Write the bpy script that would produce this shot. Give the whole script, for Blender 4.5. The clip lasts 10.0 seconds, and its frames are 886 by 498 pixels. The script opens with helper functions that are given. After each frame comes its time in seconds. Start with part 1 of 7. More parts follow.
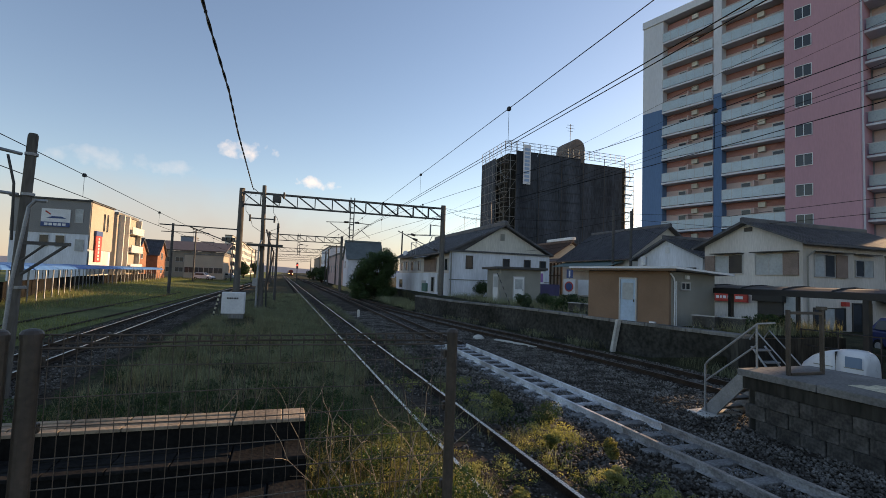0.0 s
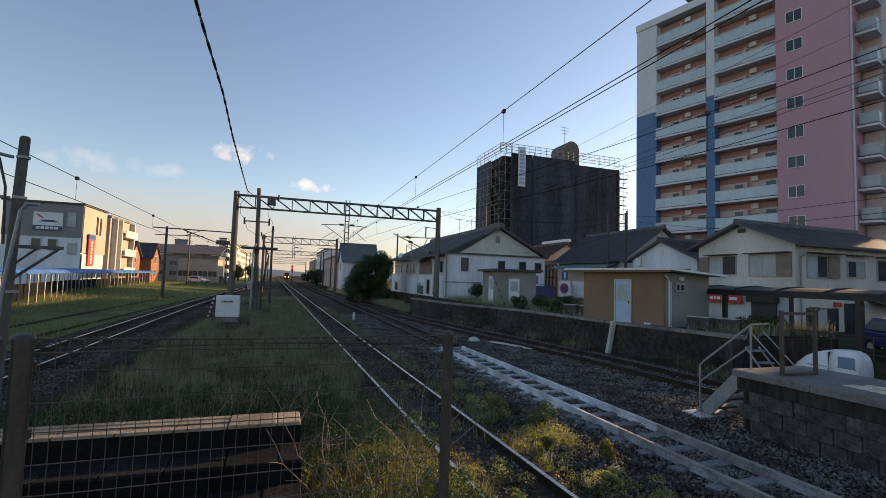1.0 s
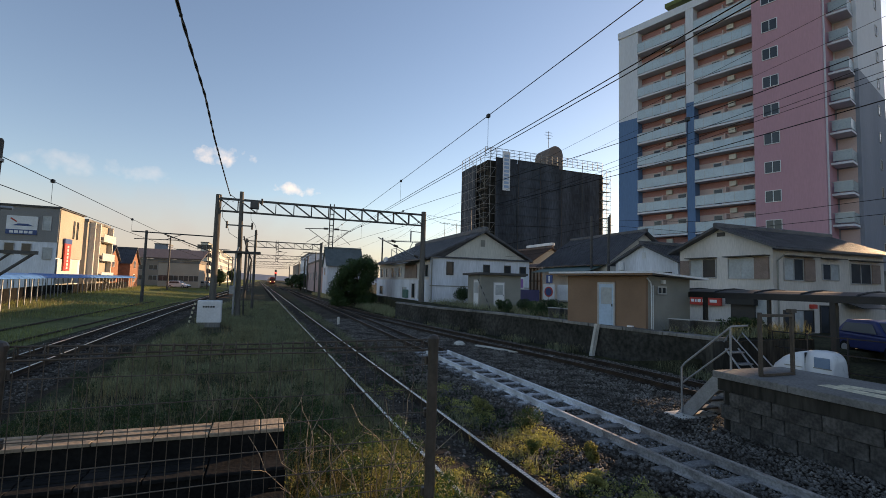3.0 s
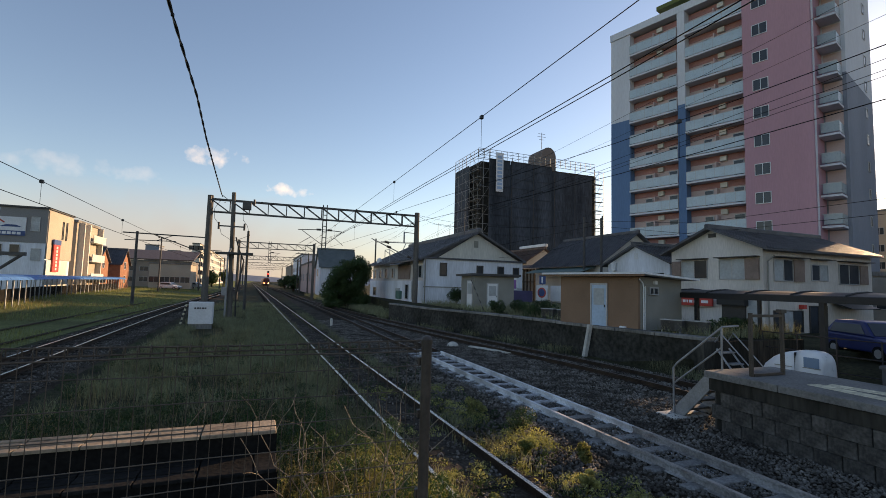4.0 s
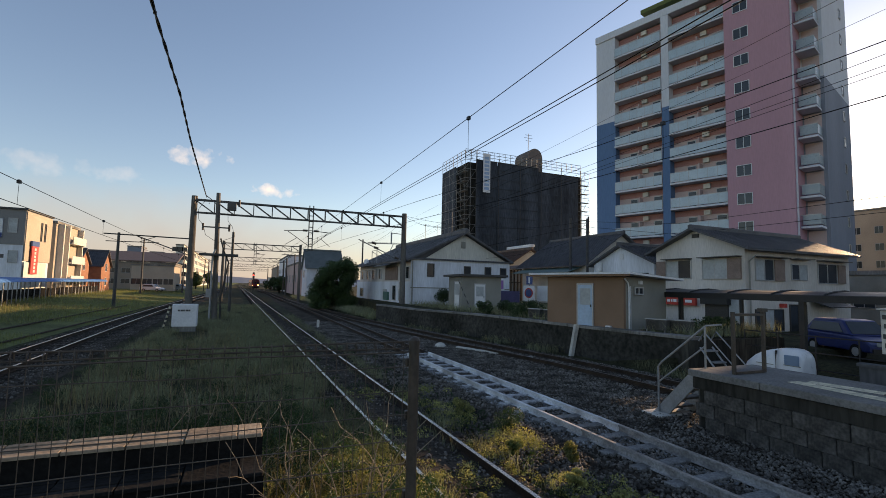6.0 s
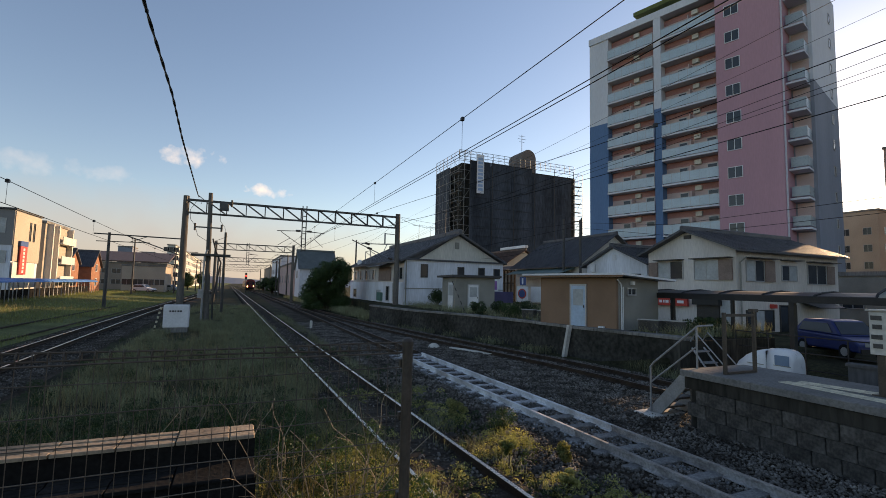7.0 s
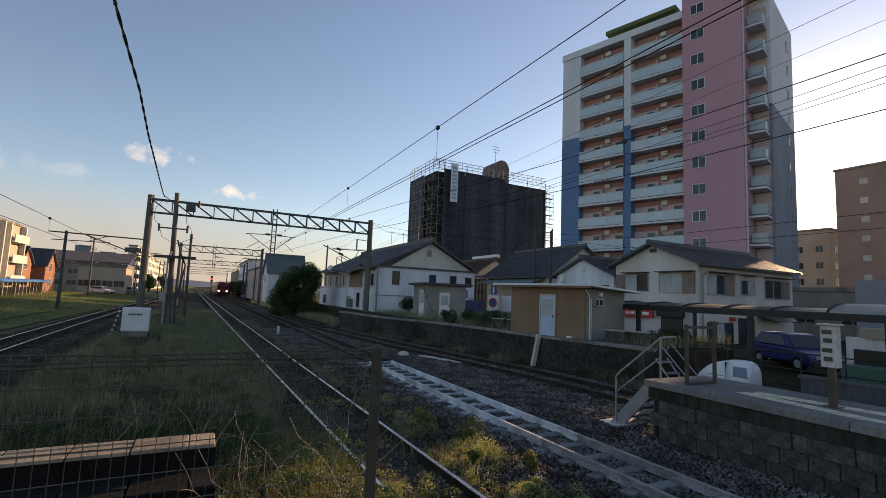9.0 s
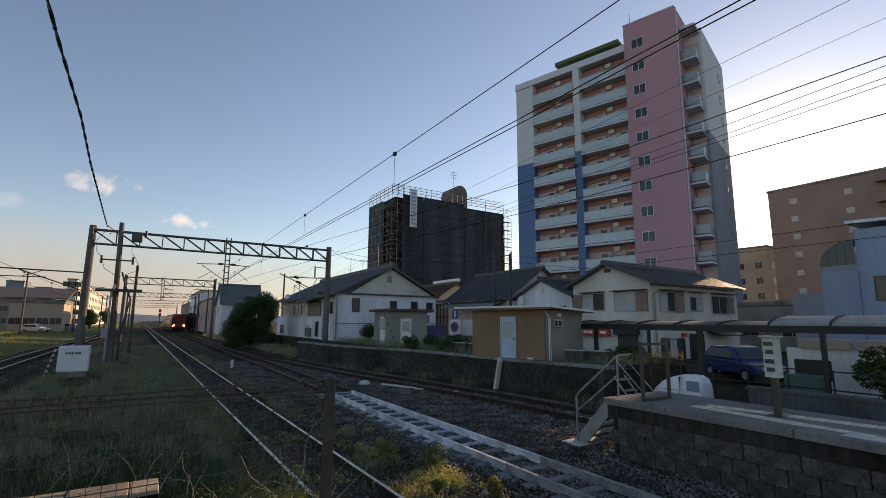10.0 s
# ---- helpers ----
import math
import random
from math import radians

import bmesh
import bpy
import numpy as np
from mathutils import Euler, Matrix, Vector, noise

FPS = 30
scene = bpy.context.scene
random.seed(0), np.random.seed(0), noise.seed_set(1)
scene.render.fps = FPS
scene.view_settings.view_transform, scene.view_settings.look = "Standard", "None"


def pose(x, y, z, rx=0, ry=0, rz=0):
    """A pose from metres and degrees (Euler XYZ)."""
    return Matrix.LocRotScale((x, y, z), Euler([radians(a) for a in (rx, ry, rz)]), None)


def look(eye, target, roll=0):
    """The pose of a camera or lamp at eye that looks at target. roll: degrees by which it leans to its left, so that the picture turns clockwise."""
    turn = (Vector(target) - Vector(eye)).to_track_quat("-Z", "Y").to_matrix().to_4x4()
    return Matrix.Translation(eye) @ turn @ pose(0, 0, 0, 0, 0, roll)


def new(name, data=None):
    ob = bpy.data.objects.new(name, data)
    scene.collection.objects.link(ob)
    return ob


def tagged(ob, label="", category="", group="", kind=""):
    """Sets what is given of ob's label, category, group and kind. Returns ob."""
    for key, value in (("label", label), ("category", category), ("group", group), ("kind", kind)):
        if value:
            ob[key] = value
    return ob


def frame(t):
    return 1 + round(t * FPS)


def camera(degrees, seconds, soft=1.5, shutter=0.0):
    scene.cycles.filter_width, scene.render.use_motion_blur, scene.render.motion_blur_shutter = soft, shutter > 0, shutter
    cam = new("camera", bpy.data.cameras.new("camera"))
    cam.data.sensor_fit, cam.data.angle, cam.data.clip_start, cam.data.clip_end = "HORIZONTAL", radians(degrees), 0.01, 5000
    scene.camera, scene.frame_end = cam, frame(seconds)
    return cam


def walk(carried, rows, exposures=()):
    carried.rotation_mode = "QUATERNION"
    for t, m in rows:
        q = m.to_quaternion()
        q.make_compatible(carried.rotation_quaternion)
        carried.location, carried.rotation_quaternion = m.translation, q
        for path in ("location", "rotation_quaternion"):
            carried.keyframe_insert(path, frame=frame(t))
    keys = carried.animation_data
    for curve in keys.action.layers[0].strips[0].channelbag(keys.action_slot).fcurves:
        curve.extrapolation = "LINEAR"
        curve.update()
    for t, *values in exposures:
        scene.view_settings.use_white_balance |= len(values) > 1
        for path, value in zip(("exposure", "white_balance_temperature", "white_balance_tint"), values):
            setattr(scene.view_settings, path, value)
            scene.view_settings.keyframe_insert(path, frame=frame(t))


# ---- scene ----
cam = camera(86.97, 10.0, 0.5)
PATH = [
    (0.0, pose(0.000, 0.000, 2.52, 93.49, -2.06, -18.46)),
    (0.5, pose(0.000, 0.000, 2.52, 93.59, -1.93, -18.73)),
    (1.0, pose(0.000, 0.000, 2.52, 93.79, -1.82, -19.01)),
    (1.5, pose(0.000, 0.000, 2.52, 93.92, -1.74, -19.42)),
    (2.0, pose(0.000, 0.000, 2.52, 94.07, -1.62, -19.91)),
    (2.5, pose(0.000, 0.000, 2.52, 94.22, -1.60, -20.39)),
    (4.0, pose(0.000, 0.000, 2.52, 94.47, -1.53, -21.63)),
    (4.5, pose(0.000, 0.000, 2.52, 94.51, -1.48, -22.05)),
    (5.0, pose(0.000, 0.000, 2.52, 94.55, -1.42, -22.41)),
    (5.5, pose(0.000, 0.000, 2.52, 94.57, -1.34, -22.78)),
    (7.0, pose(0.000, 0.000, 2.52, 94.70, -1.30, -23.95)),
    (7.5, pose(0.000, 0.000, 2.52, 94.76, -1.42, -24.28)),
    (8.0, pose(0.000, 0.000, 2.52, 94.81, -1.47, -24.49)),
    (8.5, pose(0.000, 0.000, 2.52, 94.88, -1.64, -25.34)),
    (9.0, pose(0.000, 0.000, 2.52, 95.76, -2.39, -27.46)),
    (9.5, pose(0.004, -0.002, 2.52, 97.80, -1.25, -30.51)),
    (10.0, pose(0.034, -0.020, 2.52, 98.93, -0.43, -32.08)),
]
walk(cam, PATH, [(0.0, 0.66, 7800, 21), (7.5, 0.56, 7850, 21), (8.5, 0.54, 7900, 21), (10.0, 0.43, 7900, 22)])

# ---- light ----
SUN_AZ, SUN_EL = 69.5, 12.3
world = bpy.data.worlds.new("sky")
scene.world = world
world.use_nodes = True
wn, wl = world.node_tree.nodes, world.node_tree.links
wn.clear()
w_out = wn.new("ShaderNodeOutputWorld")
w_bg = wn.new("ShaderNodeBackground")
w_sky = wn.new("ShaderNodeTexSky")
w_sky.sky_type = "NISHITA"
w_sky.sun_disc = False
w_sky.sun_elevation = radians(SUN_EL)
w_sky.sun_rotation = radians(SUN_AZ)
w_sky.air_density, w_sky.dust_density, w_sky.ozone_density = 1.0, 0.30, 2.55
w_bg.inputs["Strength"].default_value = 0.15
w_co = wn.new("ShaderNodeTexCoord")


def cloud_mask(az, el, wide, tall, seed):
    """A soft, ragged puff of cloud in the direction az, el."""
    d = Vector((math.sin(radians(az)) * math.cos(radians(el)), math.cos(radians(az)) * math.cos(radians(el)), math.sin(radians(el))))
    right = Vector((math.cos(radians(az)), -math.sin(radians(az)), 0))
    up = right.cross(d)
    noise_n = wn.new("ShaderNodeTexNoise")
    noise_n.inputs["Scale"].default_value = 26 + seed
    noise_n.inputs["Detail"].default_value = 6
    wl.new(w_co.outputs["Generated"], noise_n.inputs["Vector"])
    total = None
    for axis, size in ((right, wide), (up, tall)):
        dot = wn.new("ShaderNodeVectorMath")
        dot.operation = "DOT_PRODUCT"
        wl.new(w_co.outputs["Generated"], dot.inputs[0])
        dot.inputs[1].default_value = axis / math.radians(size)
        sub = wn.new("ShaderNodeMath")
        sub.operation = "SUBTRACT"
        wl.new(dot.outputs["Value"], sub.inputs[0])
        sub.inputs[1].default_value = d.dot(axis) / math.radians(size)
        sq = wn.new("ShaderNodeMath")
        sq.operation = "MULTIPLY"
        wl.new(sub.outputs[0], sq.inputs[0])
        wl.new(sub.outputs[0], sq.inputs[1])
        if total is None:
            total = sq
        else:
            add = wn.new("ShaderNodeMath")
            wl.new(total.outputs[0], add.inputs[0])
            wl.new(sq.outputs[0], add.inputs[1])
            total = add
    front = wn.new("ShaderNodeVectorMath")
    front.operation = "DOT_PRODUCT"
    wl.new(w_co.outputs["Generated"], front.inputs[0])
    front.inputs[1].default_value = d
    gate = wn.new("ShaderNodeMath")
    gate.operation = "GREATER_THAN"
    wl.new(front.outputs["Value"], gate.inputs[0])
    gate.inputs[1].default_value = 0.9 if seed >= 0 else -2.0
    mix = wn.new("ShaderNodeMath")
    mix.operation = "MULTIPLY_ADD"
    wl.new(noise_n.outputs["Fac"], mix.inputs[0])
    mix.inputs[1].default_value, mix.inputs[2].default_value = (3.2, -1.15) if seed >= 0 else (0.5, 0.75)
    sub = wn.new("ShaderNodeMath")
    sub.operation = "SUBTRACT"
    sub.use_clamp = True
    wl.new(mix.outputs[0], sub.inputs[0])
    wl.new(total.outputs[0], sub.inputs[1])
    res = wn.new("ShaderNodeMath")
    res.operation = "MULTIPLY"
    wl.new(sub.outputs[0], res.inputs[0])
    wl.new(gate.outputs[0], res.inputs[1])
    return res


sky_color = w_sky.outputs["Color"]
for az, el, wide, tall, seed in ((-5.0, 13.5, 4.6, 1.9, 0), (3.1, 10.6, 3.3, 1.0, 7), (-17.0, 10.5, 9.0, 1.4, 3), (-8, 1.0, 40.0, 9.0, -14)):
    mask = cloud_mask(az, el, wide, tall, seed)
    scale_n = wn.new("ShaderNodeMath")
    scale_n.operation = "MULTIPLY"
    wl.new(mask.outputs[0], scale_n.inputs[0])
    scale_n.inputs[1].default_value = 0.95 if seed in (0, 7) else 0.8 if seed < 0 else 0.22
    blend = wn.new("ShaderNodeMix")
    blend.data_type = "RGBA"
    wl.new(scale_n.outputs[0], blend.inputs["Factor"])
    wl.new(sky_color, blend.inputs["A"])
    blend.inputs["B"].default_value = (5.6, 5.2, 4.7, 1) if seed >= 0 else (2.45, 2.33, 2.30, 1)
    sky_color = blend.outputs["Result"]
wl.new(sky_color, w_bg.inputs["Color"])
wl.new(w_bg.outputs[0], w_out.inputs[0])

sun_data = bpy.data.lights.new("sun", "SUN")
sun_data.energy = 5.0
sun_data.angle = radians(0.5)
sun_data.color = (1.0, 0.77, 0.50)
sun = new("sun", sun_data)
sun_dir = Vector((math.sin(radians(SUN_AZ)) * math.cos(radians(SUN_EL)), math.cos(radians(SUN_AZ)) * math.cos(radians(SUN_EL)), math.sin(radians(SUN_EL))))
sun.matrix_world = look(sun_dir * 300, (0, 0, 0))


# ---- materials ----
def mat(name, color, rough=0.8, var=0.18, scale=1.2, fine=18.0, bump=0.15, metal=0.0, second=None, random_tint=0.0, spec=None, streak=False):
    """A procedural surface: base colour varied at two scales, roughness variation and fine relief."""
    m = bpy.data.materials.new(name)
    m.use_nodes = True
    n, l = m.node_tree.nodes, m.node_tree.links
    bsdf = n["Principled BSDF"]
    bsdf.inputs["Metallic"].default_value = metal
    if spec is None:
        spec = 0.06 if rough >= 0.84 else 0.2 if rough >= 0.65 else 0.45
    if spec is not None:
        bsdf.inputs["Specular IOR Level"].default_value = spec
    co = n.new("ShaderNodeTexCoord")
    vec = co.outputs["Object"]
    if streak:
        mp = n.new("ShaderNodeMapping")
        mp.inputs["Scale"].default_value = (1.0, 1.0, 0.18)
        l.new(vec, mp.inputs["Vector"])
        vec = mp.outputs["Vector"]
    big, small = n.new("ShaderNodeTexNoise"), n.new("ShaderNodeTexNoise")
    for t, s, d in ((big, scale, 5), (small, fine, 4)):
        t.inputs["Scale"].default_value = s
        t.inputs["Detail"].default_value = d
        l.new(vec, t.inputs["Vector"])
    ramp = n.new("ShaderNodeValToRGB")
    c = Vector(color)
    other = Vector(second) if second else c * (1 - 1.6 * var)
    ramp.color_ramp.elements[0].position, ramp.color_ramp.elements[1].position = 0.32, 0.68
    ramp.color_ramp.elements[0].color = (*other, 1)
    ramp.color_ramp.elements[1].color = (*(c * (1 + 0.4 * var)), 1)
    l.new(big.outputs["Fac"], ramp.inputs["Fac"])
    ramp2 = n.new("ShaderNodeValToRGB")
    ramp2.color_ramp.elements[0].position, ramp2.color_ramp.elements[1].position = 0.3, 0.7
    ramp2.color_ramp.elements[0].color = (1 - var, 1 - var, 1 - var, 1)
    ramp2.color_ramp.elements[1].color = (1 + var, 1 + var, 1 + var, 1)
    l.new(small.outputs["Fac"], ramp2.inputs["Fac"])
    mul = n.new("ShaderNodeMix")
    mul.data_type, mul.blend_type = "RGBA", "MULTIPLY"
    mul.inputs["Factor"].default_value = 1.0
    l.new(ramp.outputs[0], mul.inputs["A"])
    l.new(ramp2.outputs[0], mul.inputs["B"])
    out = mul.outputs["Result"]
    if random_tint:
        info, geo = n.new("ShaderNodeObjectInfo"), n.new("ShaderNodeNewGeometry")
        add = n.new("ShaderNodeMath")
        l.new(info.outputs["Random"], add.inputs[0])
        l.new(geo.outputs["Random Per Island"], add.inputs[1])
        rng_n = n.new("ShaderNodeMapRange")
        rng_n.inputs["From Max"].default_value = 2.0
        rng_n.inputs["To Min"].default_value, rng_n.inputs["To Max"].default_value = 1 - random_tint, 1 + random_tint
        l.new(add.outputs[0], rng_n.inputs["Value"])
        mul2 = n.new("ShaderNodeMix")
        mul2.data_type, mul2.blend_type = "RGBA", "MULTIPLY"
        mul2.inputs["Factor"].default_value = 1.0
        l.new(out, mul2.inputs["A"])
        l.new(rng_n.outputs["Result"], mul2.inputs["B"])
        out = mul2.outputs["Result"]
    l.new(out, bsdf.inputs["Base Color"])
    mr = n.new("ShaderNodeMapRange")
    mr.inputs["To Min"].default_value, mr.inputs["To Max"].default_value = max(0.02, rough - 0.1), min(1, rough + 0.1)
    l.new(small.outputs["Fac"], mr.inputs["Value"])
    l.new(mr.outputs["Result"], bsdf.inputs["Roughness"])
    if bump:
        bp = n.new("ShaderNodeBump")
        bp.inputs["Strength"].default_value = bump
        bp.inputs["Distance"].default_value = 0.03
        l.new(small.outputs["Fac"], bp.inputs["Height"])
        l.new(bp.outputs["Normal"], bsdf.inputs["Normal"])
    return m


def glow(name, color, strength):
    m = bpy.data.materials.new(name)
    m.use_nodes = True
    b = m.node_tree.nodes["Principled BSDF"]
    b.inputs["Base Color"].default_value = (*color, 1)
    b.inputs["Emission Color"].default_value = (*color, 1)
    b.inputs["Emission Strength"].default_value = strength
    return m


M_GROUND = mat("soil_and_moss", (0.055, 0.055, 0.030), 0.95, 0.4, 0.5, 9, 0.6, second=(0.027, 0.025, 0.016))
M_FIELD = mat("meadow_soil", (0.145, 0.165, 0.065), 0.95, 0.3, 0.25, 6, 0.5, second=(0.10, 0.11, 0.05))
M_BALLAST = mat("ballast_bed", (0.070, 0.058, 0.047), 0.95, 0.4, 0.8, 28, 0.9, second=(0.036, 0.029, 0.021))
M_STONE = mat("crushed_stone", (0.185, 0.170, 0.152), 0.9, 0.3, 2, 30, 0.4, random_tint=0.9, second=(0.060, 0.053, 0.046))
M_RUST = mat("rusted_rail_steel", (0.049, 0.032, 0.022), 0.75, 0.3, 3, 40, 0.3)
M_RAILTOP = mat("polished_rail_head", (0.42, 0.40, 0.37), 0.28, 0.15, 2, 30, 0.05, metal=0.9)
M_RUSTTOP = mat("dull_rail_head", (0.11, 0.085, 0.07), 0.55, 0.3, 2, 30, 0.05, metal=0.3)
M_WHITERAIL = mat("lime_washed_steel", (0.70, 0.72, 0.74), 0.7, 0.2, 1.5, 25, 0.2, second=(0.331, 0.322, 0.313))
M_BROWNHEAD = mat("brown_rail_head", (0.36, 0.325, 0.29), 0.5, 0.3, 2, 30, 0.05, metal=0.3)
M_GREYRAIL = mat("lime_splashed_steel", (0.34, 0.33, 0.32), 0.7, 0.3, 2.5, 25, 0.2, second=(0.17, 0.155, 0.145))
M_SLEEPER = mat("weathered_sleeper", (0.056, 0.046, 0.038), 0.9, 0.3, 3, 30, 0.4, random_tint=0.3)
M_WHITESLP = mat("lime_washed_sleeper", (0.44, 0.45, 0.46), 0.85, 0.35, 4, 20, 0.5, second=(0.18, 0.175, 0.17), random_tint=0.25)
M_CONC = mat("weathered_concrete", (0.242, 0.231, 0.215), 0.9, 0.25, 0.9, 14, 0.3, second=(0.121, 0.116, 0.105), streak=True)
M_CONCDARK = mat("dark_stained_concrete", (0.056, 0.053, 0.046), 0.92, 0.4, 0.9, 10, 0.4, second=(0.017, 0.016, 0.014), streak=True)
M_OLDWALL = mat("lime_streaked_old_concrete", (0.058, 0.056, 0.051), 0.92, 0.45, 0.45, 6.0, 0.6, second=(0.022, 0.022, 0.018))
M_HALL = mat("dull_brown_render", (0.30, 0.245, 0.20), 0.85, 0.12, 0.4, 9, 0.06)
M_CONCTOP = mat("platform_paving", (0.20, 0.196, 0.188), 0.88, 0.22, 1.2, 22, 0.2)
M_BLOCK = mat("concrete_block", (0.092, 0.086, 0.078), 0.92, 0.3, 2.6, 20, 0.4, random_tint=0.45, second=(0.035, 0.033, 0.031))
M_PALE = mat("pale_concrete", (0.575, 0.552, 0.506), 0.85, 0.15, 1, 12, 0.15)
M_BROWNSTEEL = mat("brown_painted_steel", (0.064, 0.048, 0.037), 0.5, 0.25, 4, 40, 0.12)
M_WIRE = mat("brown_coated_wire", (0.10, 0.072, 0.05), 0.5, 0.2, 8, 60, 0.0)
M_BLACKWIRE = mat("black_cable", (0.015, 0.015, 0.017), 0.85, 0.1, 4, 30, 0.0)
M_GALV = mat("galvanised_steel", (0.30, 0.31, 0.32), 0.5, 0.15, 3, 30, 0.05, metal=0.5)
M_DARKSTEEL = mat("dark_steel", (0.07, 0.068, 0.065), 0.6, 0.2, 3, 30, 0.08, metal=0.2)
M_GANTRY = mat("grey_painted_girder", (0.086, 0.083, 0.079), 0.6, 0.2, 2, 30, 0.1)
M_POLE = mat("concrete_pole", (0.145, 0.136, 0.123), 0.85, 0.2, 1.5, 22, 0.15, second=(0.093, 0.085, 0.076), streak=True)
M_WHITE = mat("white_paint", (0.72, 0.73, 0.74), 0.6, 0.08, 1.2, 14, 0.05)
M_WHITEWALL = mat("white_siding", (0.713, 0.745, 0.799), 0.75, 0.10, 0.6, 9, 0.08, streak=True, second=(0.540, 0.562, 0.594))
M_CREAM = mat("cream_mortar", (0.60, 0.575, 0.51), 0.85, 0.10, 0.6, 12, 0.08, streak=True)
M_BEIGE = mat("beige_mortar_wall", (0.62, 0.58, 0.54), 0.88, 0.10, 0.5, 14, 0.12, streak=True, second=(0.50, 0.46, 0.42))
M_TAN = mat("tan_painted_mortar", (0.258, 0.163, 0.110), 0.88, 0.08, 0.7, 24, 0.12, second=(0.215, 0.136, 0.092))
M_GREYWALL = mat("grey_mortar_wall", (0.290, 0.282, 0.251), 0.88, 0.08, 0.6, 24, 0.15, second=(0.211, 0.207, 0.185))
M_TILE = mat("dark_glazed_roof_tile", (0.085, 0.087, 0.095), 0.55, 0.25, 1.5, 14, 0.3, random_tint=0.25)
M_TILERED = mat("brown_roof_tile", (0.12, 0.075, 0.06), 0.6, 0.25, 1.5, 14, 0.3, random_tint=0.25)
M_GREENROOF = mat("green_sheet_roof", (0.10, 0.17, 0.15), 0.5, 0.15, 1, 10, 0.05)
M_OLIVE = mat("olive_roof_sheet", (0.12, 0.145, 0.05), 0.7, 0.15, 0.6, 8, 0.05)
M_SLATE = mat("grey_green_slate", (0.14, 0.165, 0.16), 0.6, 0.15, 1, 10, 0.1)
M_GLASS = mat("window_glass", (0.035, 0.04, 0.045), 0.14, 0.1, 0.5, 3, 0.0, spec=0.4)
M_FROST = mat("frosted_glass", (0.38, 0.41, 0.42), 0.35, 0.12, 1.0, 6, 0.0)
M_ALU = mat("aluminium_frame", (0.42, 0.42, 0.42), 0.45, 0.08, 3, 20, 0.0, metal=0.4)
M_DARKFRAME = mat("bronze_frame", (0.05, 0.045, 0.04), 0.5, 0.1, 3, 20, 0.0)
M_SHUTTER = mat("brown_storm_shutter", (0.26, 0.19, 0.16), 0.7, 0.12, 2, 20, 0.05)
M_PINK = mat("mauve_pink_wall", (0.475, 0.27, 0.315), 0.8, 0.05, 0.25, 9, 0.06, streak=True)
M_TGREY = mat("light_grey_wall", (0.60, 0.625, 0.665), 0.8, 0.06, 0.25, 9, 0.05, streak=True)
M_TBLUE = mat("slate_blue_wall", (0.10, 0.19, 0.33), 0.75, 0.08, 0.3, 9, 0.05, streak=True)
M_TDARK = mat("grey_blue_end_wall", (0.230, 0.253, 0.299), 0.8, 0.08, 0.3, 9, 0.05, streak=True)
M_TERRA = mat("terracotta_panel", (0.40, 0.20, 0.185), 0.8, 0.1, 0.5, 12, 0.05)
M_FLESH = mat("warm_beige_panel", (0.54, 0.41, 0.385), 0.8, 0.06, 0.5, 12, 0.05)
M_RAILGLASS = mat("pale_blue_balcony_panel", (0.40, 0.50, 0.55), 0.3, 0.06, 0.8, 6, 0.0)
M_NOOKGLASS = mat("grey_balcony_panel", (0.30, 0.36, 0.38), 0.3, 0.06, 0.8, 6, 0.0)
M_NET = mat("black_scaffold_net", (0.062, 0.076, 0.094), 0.8, 0.35, 0.35, 5, 0.3, streak=True)
M_SCAF = mat("scaffold_tube", (0.25, 0.25, 0.24), 0.5, 0.2, 3, 20, 0.0, metal=0.3)
M_BANNER = mat("pale_blue_banner", (0.30, 0.44, 0.62), 0.7, 0.06, 2, 10, 0.0)
M_BLUEROOF = mat("blue_corrugated_sheet", (0.07, 0.20, 0.46), 0.65, 0.12, 1, 10, 0.05)
M_BRICK = mat("red_brick_facing", (0.33, 0.165, 0.105), 0.85, 0.15, 1.5, 12, 0.2)
M_BROWNBLD = mat("brown_tile_cladding", (0.27, 0.205, 0.18), 0.7, 0.1, 0.3, 10, 0.08)
M_SAND = mat("sand_coloured_wall", (0.45, 0.375, 0.295), 0.85, 0.08, 0.3, 8, 0.06)
M_REDSIGN = mat("red_sign_board", (0.50, 0.05, 0.035), 0.5, 0.05, 2, 10, 0.0)
M_SIGNBLUE = mat("navy_sign_board", (0.03, 0.07, 0.20), 0.5, 0.05, 2, 10, 0.0)
M_TRAINRED = mat("crimson_train_paint", (0.20, 0.012, 0.015), 0.4, 0.08, 1, 8, 0.0)
M_TRAINDARK = mat("train_underframe", (0.02, 0.02, 0.02), 0.7, 0.2, 3, 20, 0.1)
M_LAMP = glow("headlight_lens", (1.0, 0.55, 0.18), 14)
M_SIGRED = glow("red_signal_lens", (1.0, 0.03, 0.02), 10)
M_BARK = mat("bark", (0.09, 0.07, 0.05), 0.95, 0.3, 4, 30, 0.5)
M_LEAF = mat("dark_green_leaf", (0.038, 0.073, 0.021), 0.6, 0.2, 1.5, 12, 0.0, random_tint=0.5)
M_GRASS = mat("meadow_grass_blade", (0.255, 0.280, 0.185), 0.7, 0.3, 0.8, 6, 0.0, random_tint=0.55, second=(0.175, 0.170, 0.11))
M_MEADOW = mat("sunny_meadow_blade", (0.215, 0.250, 0.095), 0.7, 0.3, 0.4, 6, 0.0, random_tint=0.5, second=(0.165, 0.165, 0.075))
